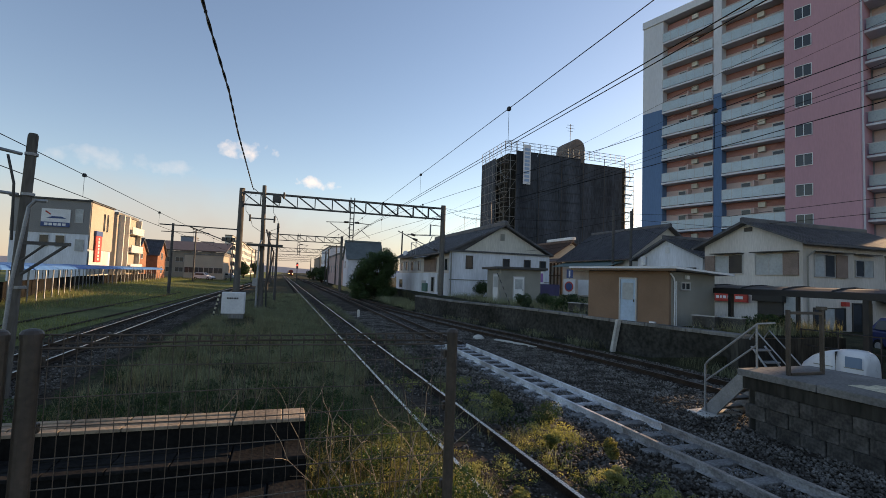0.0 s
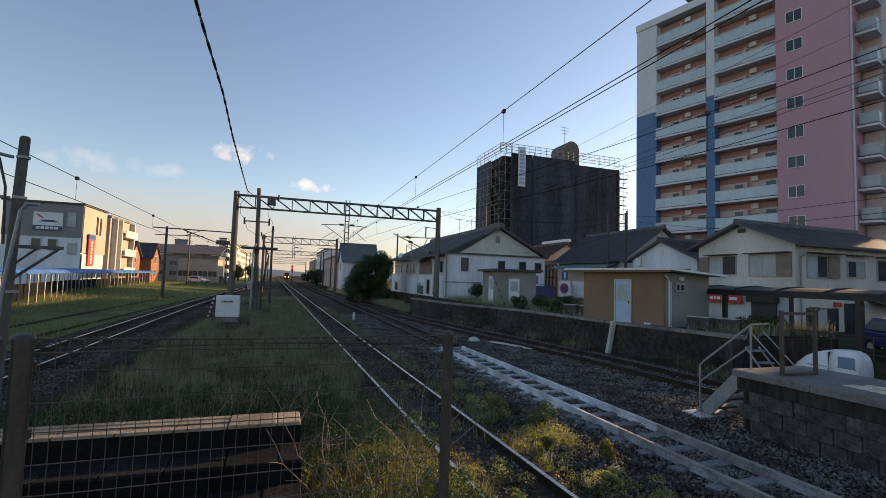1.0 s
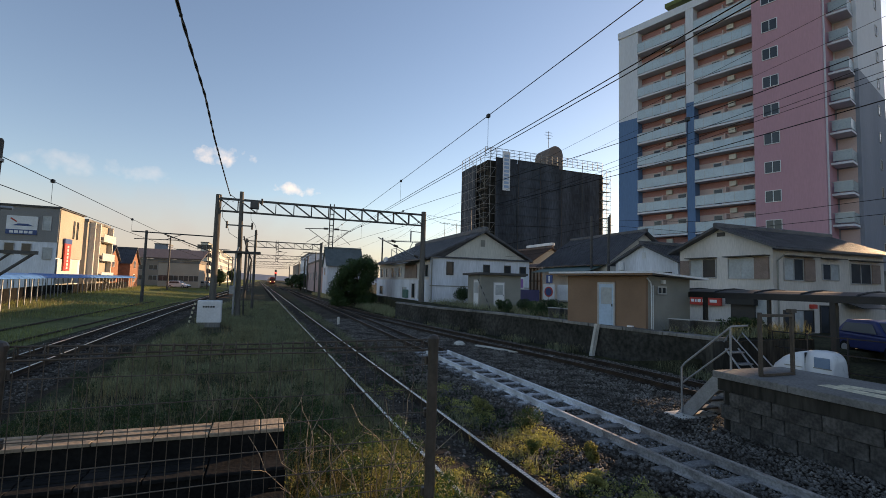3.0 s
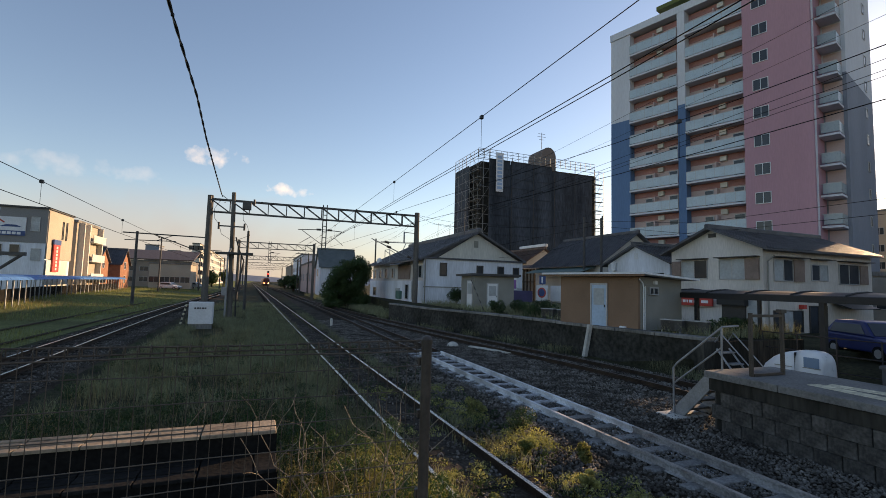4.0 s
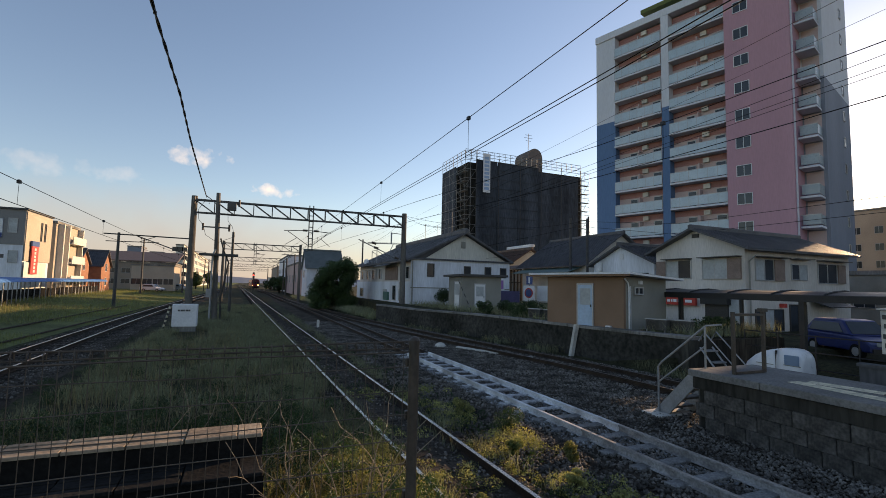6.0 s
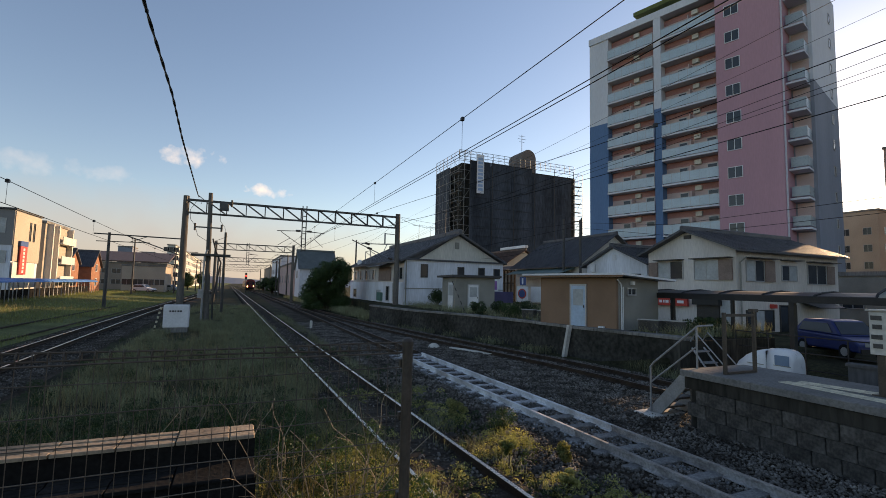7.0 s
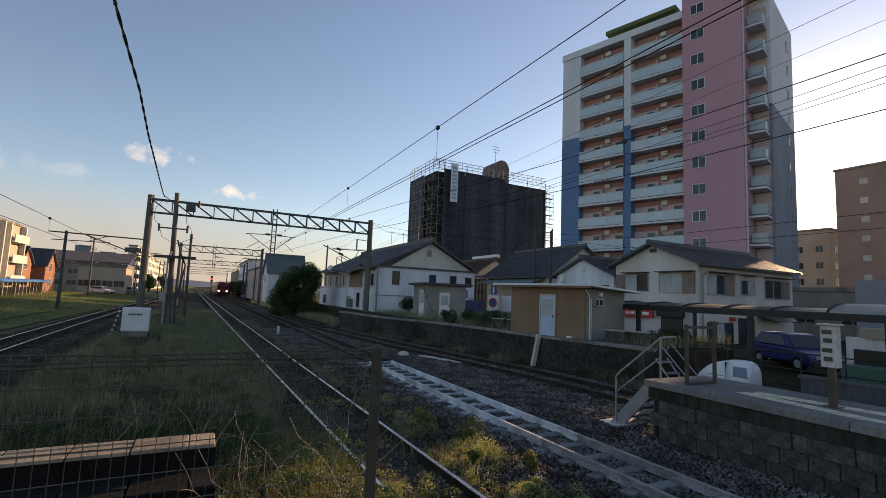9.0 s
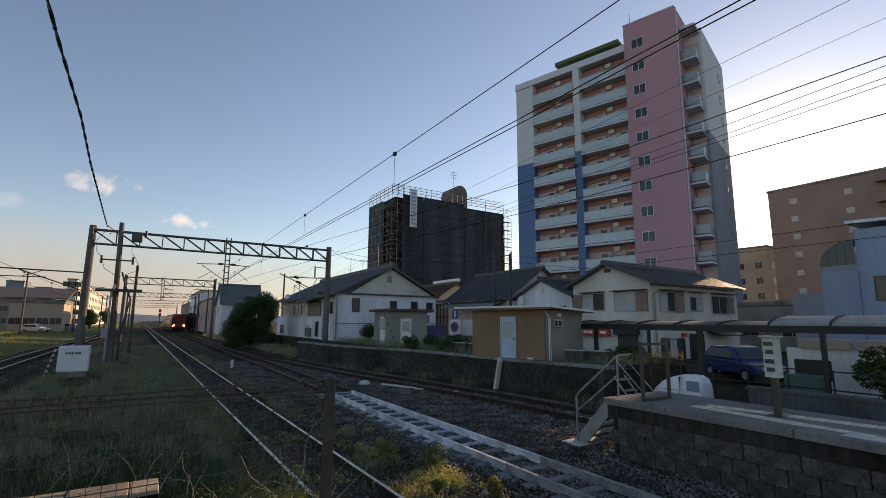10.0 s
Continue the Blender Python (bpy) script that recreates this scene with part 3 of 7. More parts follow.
# ---- platforms and walls ----
def build_platform():
    """The island platform beside the whitewashed track."""
    pf = thing("station_platform", (8.9, 0, -0.2), "low concrete station platform end with block side walls", "platform", "", "structure")
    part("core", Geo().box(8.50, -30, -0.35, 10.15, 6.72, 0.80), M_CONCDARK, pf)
    part("paving", Geo().box(8.745, -30, 0.84, 10.32, 6.86, 0.980, 0.015), M_CONCTOP, pf)
    y = 6.86
    for k in range(14):
        w = (1.42, 2.05, 1.72)[k % 3]
        part("coping_stone", Geo().box(8.33 + rand.uniform(-0.006, 0.006), y - w, 0.858, 8.74, y - 0.008, 0.985 + rand.uniform(-0.004, 0.004), 0.014), M_CONCTOP, pf)
        y -= w
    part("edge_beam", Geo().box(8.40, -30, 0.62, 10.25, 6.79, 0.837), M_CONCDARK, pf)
    meshes = []
    for w in (0.39, 0.79):
        b = Geo()
        b.box(0, -w / 2, 0, 0.13, w / 2, 0.255, 0.012)
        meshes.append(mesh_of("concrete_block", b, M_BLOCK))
    for row in range(4):
        y = 6.76 - (0 if row % 2 else 0.2)
        while y > -6:
            long = row == 0
            w = 0.79 if long else 0.39
            ob = new("concrete_block", meshes[1 if long else 0])
            ob.parent = pf
            ob.location = Vector((8.42 + rand.uniform(-0.014, 0.014) - (0.0 if row else 0.02), y - w / 2, 0.36 - row * 0.262 - 0.005)) - ORIGIN[pf.name]
            y -= w + 0.012
    for i, x in enumerate((8.76, 9.16, 9.56, 9.96)):
        for row in range(4):
            ob = new("concrete_block", meshes[0])
            ob.parent = pf
            ob.matrix_basis = Matrix.Translation(Vector((x, 6.68, 0.36 - row * 0.262)) - ORIGIN[pf.name]) @ Matrix.Rotation(radians(90), 4, "Z")
    me = mesh_of("tactile_tile", Geo().box(-0.14, -0.147, 0, 0.14, 0.147, 0.008, 0.003), M_YELLOW)
    for x0, y0, lean in ((9.03, 5.15, 0.095), (9.33, 5.05, -0.155)):
        for k in range(32):
            ob = new("tactile_tile", me)
            ob.parent = pf
            ob.matrix_basis = Matrix.Translation(Vector((x0 - lean * 0.3 * k, y0 - 0.3 * k, 0.978)) - ORIGIN[pf.name]) @ Matrix.Rotation(-math.atan(lean), 4, "Z")
            if lean < 0 and k > 18:
                break
    me2 = mesh_of("paving_slab", Geo().box(-0.13, -0.3, 0, 0.13, 0.3, 0.006, 0.002), M_PALE)
    for k in range(3):
        ob = new("paving_slab", me2)
        ob.parent = pf
        ob.location = Vector((8.60, 2.55 - k * 0.63, 0.986)) - ORIGIN[pf.name]
    return pf


build_platform()


def build_own_platform():
    pf = thing("station_platform", (-1.6, 0, -0.2), "concrete platform end behind a mesh fence", "platform", "", "structure")
    part("core", Geo().box(-4.6, -30, -0.35, 1.45, 2.42, 0.9), M_CONCDARK, pf)
    part("paving", Geo().box(-4.7, -30, 0.904, 1.55, 2.5, 1.05, 0.02), M_CONCTOP, pf)


build_own_platform()


def build_terrace():
    """The old goods platform: a stained retaining wall with an earth top."""
    line = [(x, y, 0) for y, x in WALL_LINE]
    wall = solo("wall_old_platform", Geo().sweep([(-0.02, -0.4), (0.45, -0.4), (0.45, 0.93), (0.0, 0.93)], line), M_OLDWALL, "dark stained concrete retaining wall of an old platform", "wall", "structure")
    for i in range(len(line) - 1):
        a, b = Vector(line[i]), Vector(line[i + 1])
        n = max(1, round((b - a).length / 1.8))
        for k in range(n):
            p, q = a.lerp(b, k / n), a.lerp(b, (k + 1) / n - 0.012)
            dz = rand.uniform(-0.012, 0.012)
            part("coping_stone", Geo().sweep([(-0.07, 0.934), (0.40, 0.934), (0.40, 1.045), (-0.05, 1.045), (-0.07, 1.02)], [tuple(p + Vector((0, 0, dz))), tuple(q + Vector((0, 0, dz)))]), M_CONC, wall)
    # earth fill
    g = Geo()
    inner = [(x + 0.42, y) for y, x in WALL_LINE]
    poly = inner + [(11.5, 45), (13.2, 62), (70, 62), (70, 26), (20, 25), (18.6, 18), (18.2, 11.2), (13.9, 11.2)]
    bm = bmesh.new()
    vs = [bm.verts.new((x, y, 0.96)) for x, y in poly]
    bm.faces.new(vs)
    bmesh.ops.triangulate(bm, faces=bm.faces)
    bmesh.ops.subdivide_edges(bm, edges=bm.edges, cuts=4, use_grid_fill=True)
    r = bmesh.ops.extrude_face_region(bm, geom=list(bm.faces))
    for v in r["geom"]:
        if isinstance(v, bmesh.types.BMVert):
            v.co.z -= 1.3
    bmesh.ops.recalc_face_normals(bm, faces=bm.faces)
    me = bpy.data.meshes.new("terrace")
    bm.to_mesh(me)
    bm.free()
    me.materials.append(M_GROUND)
    tagged(new("ground_terrace", me), "weedy earth top of the old platform", "ground", "", "structure")
    # leaning concrete post against the wall
    strut = Geo()
    strut.add([(12.70, 16.02, -0.3), (12.86, 16.02, -0.3), (12.86, 16.18, -0.3), (12.70, 16.18, -0.3), (12.90, 15.92, 1.06), (13.07, 15.92, 1.06), (13.07, 16.07, 1.06), (12.90, 16.07, 1.06)],
              [(0, 3, 2, 1), (4, 5, 6, 7), (0, 1, 5, 4), (1, 2, 6, 5), (2, 3, 7, 6), (3, 0, 4, 7)])
    solo("concrete_post", strut, M_PALE, "pale concrete post leaning against the stained wall", "post")
    low = thing("wall_roadside", (13.2, 4, -0.5), "low dark concrete wall along the road", "wall", "", "structure")
    part("wall_body", Geo().box(13.0, -20, -1.3, 13.18, 6.2, 0.92), M_ROADWALL, low)
    part("coping", Geo().box(12.96, -20, 0.923, 13.22, 6.24, 1.0, 0.015), M_ROADWALL, low)
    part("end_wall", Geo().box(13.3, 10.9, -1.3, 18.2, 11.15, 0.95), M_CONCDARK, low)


build_terrace()


# ---- foreground fence and steps ----
def build_fence():
    fence = thing("mesh_fence", (0, 2.32, 1.05), "brown steel mesh fence with round posts", "fence")
    posts = [(-1.052, 2.28, 0.036), (-0.955, 2.31, 0.036), (0.842, 2.33, 0.027)]
    for x, y, r in posts:
        g = Geo()
        g.cyl((x, y, 1.05), (x, y, 2.225), r, 16)
        p = part("post", g, M_BROWNSTEEL, fence, smooth=False)
        c = Geo()
        prof = [(r + 0.004, 2.213), (r + 0.004, 2.236), (r - 0.004, 2.249), (r * 0.4, 2.256)]
        for (r0, z0), (r1, z1) in zip(prof, prof[1:]):
            c.cyl((x, y, z0), (x, y, z1), r0, 14, r1)
        part("cap", c, M_BROWNSTEEL, p)
    for x, y, w in ((-0.955, 2.36, 0.03), (0.842, 2.375, 0.03)):
        for z in (2.12, 1.85, 1.45):
            part("bracket", Geo().box(x - w, y - 0.02, z - 0.02, x + w, y + 0.012, z + 0.02, 0.004), M_BROWNSTEEL, fence)

    me_up = mesh_of("upright_wire", Geo().cyl((0, 0, 1.08), (0, 0, 2.185), 0.0019, 4), M_WIRE)
    me_loop = mesh_of("top_loop", Geo().tube([(0, 0, 2.185), (0, -0.008, 2.213), (0, 0.004, 2.234), (0, 0.026, 2.228), (0, 0.03, 2.195)], 0.0026, 5), M_WIRE)

    def panel(x0, x1, y0, y1):
        hor = Geo()
        for z, r, dy in ((2.226, 0.0042, 0.012), (2.195, 0.0042, 0.03), (2.180, 0.0042, -0.005), (2.10, 0.0026, 0), (1.98, 0.0026, 0), (1.86, 0.0026, 0), (1.74, 0.0026, 0), (1.62, 0.0026, 0), (1.50, 0.0026, 0), (1.38, 0.0026, 0), (1.26, 0.0026, 0), (1.12, 0.004, 0)):
            ph = rand.uniform(0, 6)
            hor.tube([(x0 + (x1 - x0) * i / 8, y0 + (y1 - y0) * i / 8 + dy, z + 0.0035 * math.sin(ph + i * 0.9)) for i in range(9)], r, 5)
        p = part("mesh_panel", hor, M_WIRE, fence)
        n = int((x1 - x0) / 0.05)
        for i in range(n + 1):
            f = (i + 0.5) / (n + 1)
            x, y = x0 + (x1 - x0) * f + rand.uniform(-0.002, 0.002), y0 + (y1 - y0) * f + 0.004
            for nm, me in (("upright_wire", me_up), ("top_loop", me_loop)):
                ob = new(nm, me)
                ob.parent = p
                ob.location = Vector((x, y, 0)) - ORIGIN[fence.name]

    panel(-0.925, 0.812, 2.315, 2.33)
    panel(-3.4, -1.085, 2.0, 2.265)
    return fence


build_fence()


def build_steps():
    """Broad stepped boarding block beyond the fence; its treads have grooved boards."""
    st = thing("stepped_block", (-0.9, 5.0, -0.2), "weathered stepped boarding block with grooved boards", "steps")
    x0, x1 = -2.75, 0.27
    tops = [(1.0, 5.17, 5.58), (0.79, 4.70, 5.17), (0.58, 4.25, 4.70), (0.37, 3.8, 4.25)]
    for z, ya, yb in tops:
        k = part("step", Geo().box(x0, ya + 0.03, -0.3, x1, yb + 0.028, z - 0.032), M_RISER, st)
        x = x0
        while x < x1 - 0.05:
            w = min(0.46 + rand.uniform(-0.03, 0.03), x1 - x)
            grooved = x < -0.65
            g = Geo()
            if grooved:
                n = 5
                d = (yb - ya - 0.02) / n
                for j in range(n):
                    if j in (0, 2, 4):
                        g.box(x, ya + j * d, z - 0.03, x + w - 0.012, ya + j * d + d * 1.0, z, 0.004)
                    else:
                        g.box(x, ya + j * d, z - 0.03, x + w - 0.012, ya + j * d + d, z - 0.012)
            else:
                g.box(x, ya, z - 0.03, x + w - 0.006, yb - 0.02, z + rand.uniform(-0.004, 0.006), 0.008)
            # Top boards coloured as sunlit, lower ones as shaded.
            part("board", g, M_TREAD if z > 0.9 else M_TREADSHADE, k)
            x += w


build_steps()


# ---- sheds ----
def frame_window(parent, xf, x, z, w, h, frame_mat, pane_mat, sashes=2, name="window", t=0.05):
    """A window set on a wall: x along the wall, -y outwards."""
    g = Geo(xf)
    for a, b, c, d in ((x - t, x, z - t, z + h + t), (x + w, x + w + t, z - t, z + h + t), (x, x + w, z - t, z), (x, x + w, z + h, z + h + t)):
        g.box(a, -0.07, c, b, 0.02, d)
    for i in range(1, sashes):
        g.box(x + w * i / sashes - 0.025, -0.055, z, x + w * i / sashes + 0.025, -0.004, z + h)
    win = part(name, g, frame_mat, parent)
    for i in range(sashes):
        m = pane_mat[i % len(pane_mat)] if isinstance(pane_mat, (list, tuple)) else pane_mat
        a = x + w * i / sashes + (0.026 if i else 0)
        b = x + w * (i + 1) / sashes - (0.026 if i < sashes - 1 else 0)
        part("pane", Geo(xf).box(a, -0.03 - 0.008 * (i % 2), z + 0.002, b, -0.012 - 0.008 * (i % 2), z + h - 0.002), m, win)
    return win


def plank_door(parent, xf, x, z, w, h, leaf, fr, handle=True):
    g = Geo(xf)
    t = 0.06
    for a, b, c, d in ((x - t, x, z, z + h + t), (x + w, x + w + t, z, z + h + t), (x, x + w, z + h, z + h + t)):
        g.box(a, -0.06, c, b, 0.02, d)
    d = part("door_frame", g, fr, parent)
    lf = part("door", Geo(xf).box(x + 0.003, -0.035, z + 0.01, x + w - 0.003, -0.008, z + h - 0.003), leaf, parent)
    part("door_panel", Geo(xf).box(x + 0.1, -0.045, z + h * 0.52, x + w - 0.1, -0.0375, z + h - 0.15, 0.0), M_FROST, lf)
    part("door_panel", Geo(xf).box(x + 0.1, -0.045, z + 0.15, x + w - 0.1, -0.0375, z + h * 0.45, 0.0), leaf, lf)
    if handle:
        part("handle", Geo(xf).box(x + w - 0.09, -0.085, z + h * 0.47, x + w - 0.055, -0.037, z + h * 0.53, 0.005), M_DARKSTEEL, lf)


def build_shed_tan():
    """Long hut: its long tan side looks on to the track, its grey end along it."""
    xf = local(13.82 - 0.9, 14.2 + 3.75, 0.96, -76.5)
    L, D = 3.86, 3.2
    sh = thing("hut", (13.8, 15.5, 0.96), "tan mortar hut with a pale flat roof and blue-white door", "hut")
    wl_ = Geo(xf)
    wl_.box(0, 0, 0, L, 0.14, 2.12)
    part("front_wall", wl_, M_TAN, sh)
    part("end_wall", Geo(xf).box(L - 0.14, 0.143, 0, L + 0.003, D, 2.10), M_GREYWALL, sh, "grey mortar end wall")
    part("end_wall", Geo(xf).box(0, 0.143, 0, 0.14, D, 2.10), M_GREYWALL, sh, "grey mortar end wall")
    part("rear_wall", Geo(xf).box(0.143, D - 0.14, 0, L - 0.143, D + 0.003, 2.10), M_GREYWALL, sh, "grey mortar wall")
    r = Geo(xf)
    r.add([(-0.75, -0.45, 2.20), (L + 0.55, -0.45, 2.20), (L + 0.55, D + 0.5, 2.04), (-0.75, D + 0.5, 2.04), (-0.75, -0.45, 2.28), (L + 0.55, -0.45, 2.28), (L + 0.55, D + 0.5, 2.12), (-0.75, D + 0.5, 2.12)],
          [(0, 3, 2, 1), (4, 5, 6, 7), (0, 1, 5, 4), (1, 2, 6, 5), (2, 3, 7, 6), (3, 0, 4, 7)])
    roof = part("roof", r, M_WHITE, sh, "pale sheet roof with overhang")
    part("fascia", Geo(xf).box(-0.7, -0.40, 2.12, L + 0.5, -0.34, 2.197), M_TAN, roof)
    plank_door(sh, xf, 1.72, 0.02, 0.72, 1.75, mat("pale_blue_door", (0.38, 0.51, 0.64), 0.5, 0.08, 1, 10, 0.03), M_ALU)
    ex = xf @ local(L + 0.004, 0, 0, 90)
    frame_window(sh, ex, 0.75, 1.45, 0.55, 0.22, M_ALU, M_GLASS, 2)
    p = Geo(ex)
    p.tube([(0.30, -0.04, 0.02), (0.30, -0.04, 1.7), (0.26, -0.03, 1.86), (0.0, -0.06, 2.02)], 0.03, 8)
    p.tube([(0.42, -0.04, 0.02), (0.42, -0.04, 1.75)], 0.018, 6)
    part("drainpipe", p, M_WHITE, sh)
    part("lamp_box", Geo(ex).box(1.0, -0.12, 1.83, 1.18, -0.005, 1.98, 0.01), M_WHITE, sh)
    part("sill_box", Geo(xf).box(3.1, -0.12, 0.02, 3.35, -0.004, 0.14, 0.01), M_WHITE, sh)


def build_shed_grey():
    xf = local(14.42, 32.58, 0.96, -97.4)
    sh = thing("hut", (15, 31, 0.96), "small grey mortar hut with a dark flat roof", "hut")
    L, D = 3.18, 2.94
    part("side_wall", Geo(xf).box(0, 0, 0, L, 0.14, 2.3), M_GREYWALL, sh)
    part("end_wall", Geo(xf).box(L - 0.14, 0.143, 0, L + 0.003, D, 2.3), M_GREYWALL, sh)
    part("end_wall", Geo(xf).box(0, 0.143, 0, 0.14, D, 2.3), M_GREYWALL, sh)
    part("rear_wall", Geo(xf).box(0.143, D - 0.14, 0, L - 0.143, D, 2.3), M_GREYWALL, sh)
    part("roof", Geo(xf).box(-0.35, -0.35, 2.304, L + 0.35, D + 0.4, 2.46, 0.02), M_DARKSTEEL, sh)
    plank_door(sh, xf, 1.65, 0.02, 1.15, 1.9, M_WHITE, M_ALU, False)
    ex = xf @ local(L + 0.004, 0, 0, 90)
    plank_door(sh, ex, 0.95, 0.02, 0.75, 1.75, M_WHITE, M_ALU)


build_shed_tan()
build_shed_grey()


def ac_unit(x, y, z, turn, pale=True):
    xf = local(x, y, z, turn)
    u = thing("air_conditioner", (x, y, z), "outdoor air conditioner on a metal stand", "air conditioner", "outdoor units")
    part("casing", Geo(xf).box(-0.4, -0.15, 0.12, 0.4, 0.15, 0.5, 0.015), M_WHITE if pale else M_DARKSTEEL, u)
    f = Geo(xf)
    for k in range(10):
        f.box(-0.33, -0.165, 0.17 + 0.03 * k, 0.12, -0.152, 0.185 + 0.03 * k)
    part("grille", f, M_BLACK, u)
    for a in (-0.36, 0.32):
        part("foot_bar", Geo(xf).box(a, -0.17, 0, a + 0.04, 0.17, 0.119), M_GALV, u)
    if not pale:
        part("top_plate", Geo(xf).box(-0.42, -0.17, 0.503, 0.42, 0.17, 0.53), M_ALU, u)


ac_unit(14.3, 13.0, 0.97, -76, False)
ac_unit(14.75, 12.35, 0.97, -76, False)
ac_unit(14.1, 19.2, 0.97, -76, False)
ac_unit(13.9, 20.3, 0.97, -76, False)


# ---- houses ----
def tiled_roof(parent, xf, x0, x1, y0, y1, ze, zr, over=0.5, material=None, ribs=0.33, t=0.09):
    """A gable roof with its ridge along local x; battens of tile run down the slopes."""
    material = material or M_TILE
    ym = (y0 + y1) / 2
    s = (zr - ze) / (ym - y0)
    for sy, name in ((1, "roof"), (-1, "roof")):
        yo = ym - sy * (ym - y0 + over)
        zo = ze - s * over
        g = Geo(xf)
        g.slab((x0 - over, yo, zo), (x1 + over, yo, zo), (x1 + over, ym, zr), (x0 - over, ym, zr), t)
        slope = part(name, g, material, parent)
        r = Geo(xf)
        n = int((x1 - x0 + 2 * over) / ribs)
        for i in range(n + 1):
            x = x0 - over + (x1 - x0 + 2 * over - 0.1) * i / n
            r.slab((x, yo - sy * 0.03, zo + t + 0.002), (x + 0.1, yo - sy * 0.03, zo + t + 0.002), (x + 0.1, ym - sy * 0.02, zr + t + 0.002), (x, ym - sy * 0.02, zr + t + 0.002), 0.05)
        tagged(part("roof_tiling", r, material, slope), kind="stuff")
    part("ridge", Geo(xf).box(x0 - over - 0.05, ym - 0.14, zr + 0.05, x1 + over + 0.05, ym + 0.14, zr + 0.34, 0.05), material, parent)


def build_white_house():
    h = thing("house", (18, 45, 0.96), "long white house with a dark tiled gable roof", "house")
    x0, x1, y0, y1, z0 = 13.15, 22.85, 37.7, 58, 0.96
    w = Geo()
    w.box(x0, y0, z0, x1, y0 + 0.2, 4.8)
    part("front_wall", w, M_WHITEWALL, h)
    part("side_wall", Geo().box(x0, y0 + 0.203, z0, x0 + 0.2, y1, 2.9), M_WHITEWALL, h, "white lower wall with stains")
    part("side_wall", Geo().box(x1 - 0.2, y0 + 0.203, z0, x1, y1, 4.8), M_WHITEWALL, h)
    part("rear_wall", Geo().box(x0 + 0.603, y1 - 0.2, z0, x1 - 0.203, y1, 4.8), M_WHITEWALL, h)
    part("upper_side_wall", Geo().box(x0 + 0.35, y0 + 0.203, 2.904, x0 + 0.55, y1, 4.8), M_BEIGE, h)
    g = Geo()
    g.prism([(14.6, 4.95), (22.6, 4.95), (18.3, 7.25)], "y", y0 + 0.35, y0 + 0.5)
    part("gable", g, M_CREAM, h, "cream gable with a small vent")
    part("gable_backing", Geo().prism([(12.95, 4.75), (23.1, 4.82), (18.3, 7.28)], "y", y0 + 0.503, y0 + 0.62), M_TILE, h)
    part("gable_vent", Geo().box(18.0, y0 + 0.30, 6.0, 18.4, y0 + 0.347, 6.6), M_GREYWALL, h)
    part("front_eave", Geo().box(x0 - 0.15, y0 - 0.2, 4.804, x1 + 0.15, y0 + 0.45, 4.93, 0.02), M_TILE, h)
    xf = local(18.3, y0 + 0.5, 0, 90)
    # ridge along the track; slopes to both sides
    for sx, xe in ((-1, 12.75), (1, 23.2)):
        sl = Geo()
        ze = 4.62 if sx < 0 else 4.75
        sl.slab((xe, y0 - 0.15, ze), (xe, y1 + 0.4, ze), (18.3, y1 + 0.4, 7.3), (18.3, y0 - 0.15, 7.3), 0.13)
        roof = part("roof", sl, M_TILE, h)
        r = Geo()
        n = 58
        for i in range(n):
            y = y0 - 0.15 + (y1 - y0 + 0.45) * i / n
            r.slab((xe, y, ze + 0.132), (xe, y + 0.12, ze + 0.132), (18.3, y + 0.12, 7.432), (18.3, y, 7.432), 0.05)
        tagged(part("roof_tiling", r, M_TILE, roof), kind="stuff")
    part("ridge", Geo().box(18.12, y0 - 0.25, 7.36, 18.48, y1 + 0.4, 7.75, 0.06), M_TILE, h)
    f = local(0, y0 - 0.002, 0, 0)
    for x, z, w_, hh in ((14.68, 3.42, 0.5, 1.0), (18.2, 3.55, 0.5, 0.75), (20.3, 3.55, 0.5, 0.75), (21.9, 3.5, 0.5, 0.75)):
        frame_window(h, f, x, z, w_, hh, M_DARKFRAME, M_GLASS, 1, t=0.08)
    part("string_course", Geo().box(x0 - 0.03, y0 - 0.05, 2.35, x1, y0 - 0.003, 2.42), M_GREYWALL, h)
    part("downpipe", Geo().cyl((x0 + 0.1, y0 - 0.08, 1.0), (x0 + 0.1, y0 - 0.08, 4.75), 0.05), M_GREYWALL, h)
    sd = local(x0 + 0.348, 58, 0, -90)
    for y, w_, k in ((1.0, 1.6, 0), (3.5, 1.2, 1), (6.0, 1.7, 0), (9.0, 1.0, 1), (18.0, 1.6, 0)):
        frame_window(h, sd, y, 3.2, w_, 1.0, M_ALU, [M_GLASS, M_FROST], 2)
    part("storm_shutter", Geo(sd).box(11.5, -0.10, 3.05, 15.5, -0.02, 4.35), M_SHUTTER, h, "brown boarded upper window")
    part("awning", Geo().slab((12.2, 42.5, 4.35), (12.2, 47.0, 4.35), (13.4, 47.0, 4.7), (13.4, 42.5, 4.7), 0.06), M_TILE, h)
    sl = local(x0 - 0.002, 58, 0, -90)
    for y, w_, hh, m in ((2.0, 1.4, 0.9, M_GLASS), (12.0, 1.2, 0.9, M_FROST), (15.2, 0.9, 1.3, M_GLASS), (17.2, 0.9, 1.6, M_FROST)):
        frame_window(h, sl, y, 1.2, w_, hh, M_ALU, m, 1)
    part("meter_box", Geo().box(x0 - 0.25, 44.0, 1.1, x0 - 0.004, 45.3, 1.9, 0.02), M_GREENBIN, h)
    # balcony stand on the roof side
    b = Geo()
    for y in (48.5, 50.5):
        b.cyl((13.0, y, 4.6), (13.0, y, 6.3), 0.04)
        b.cyl((13.0, y, 6.2), (14.2, y, 5.5), 0.03)
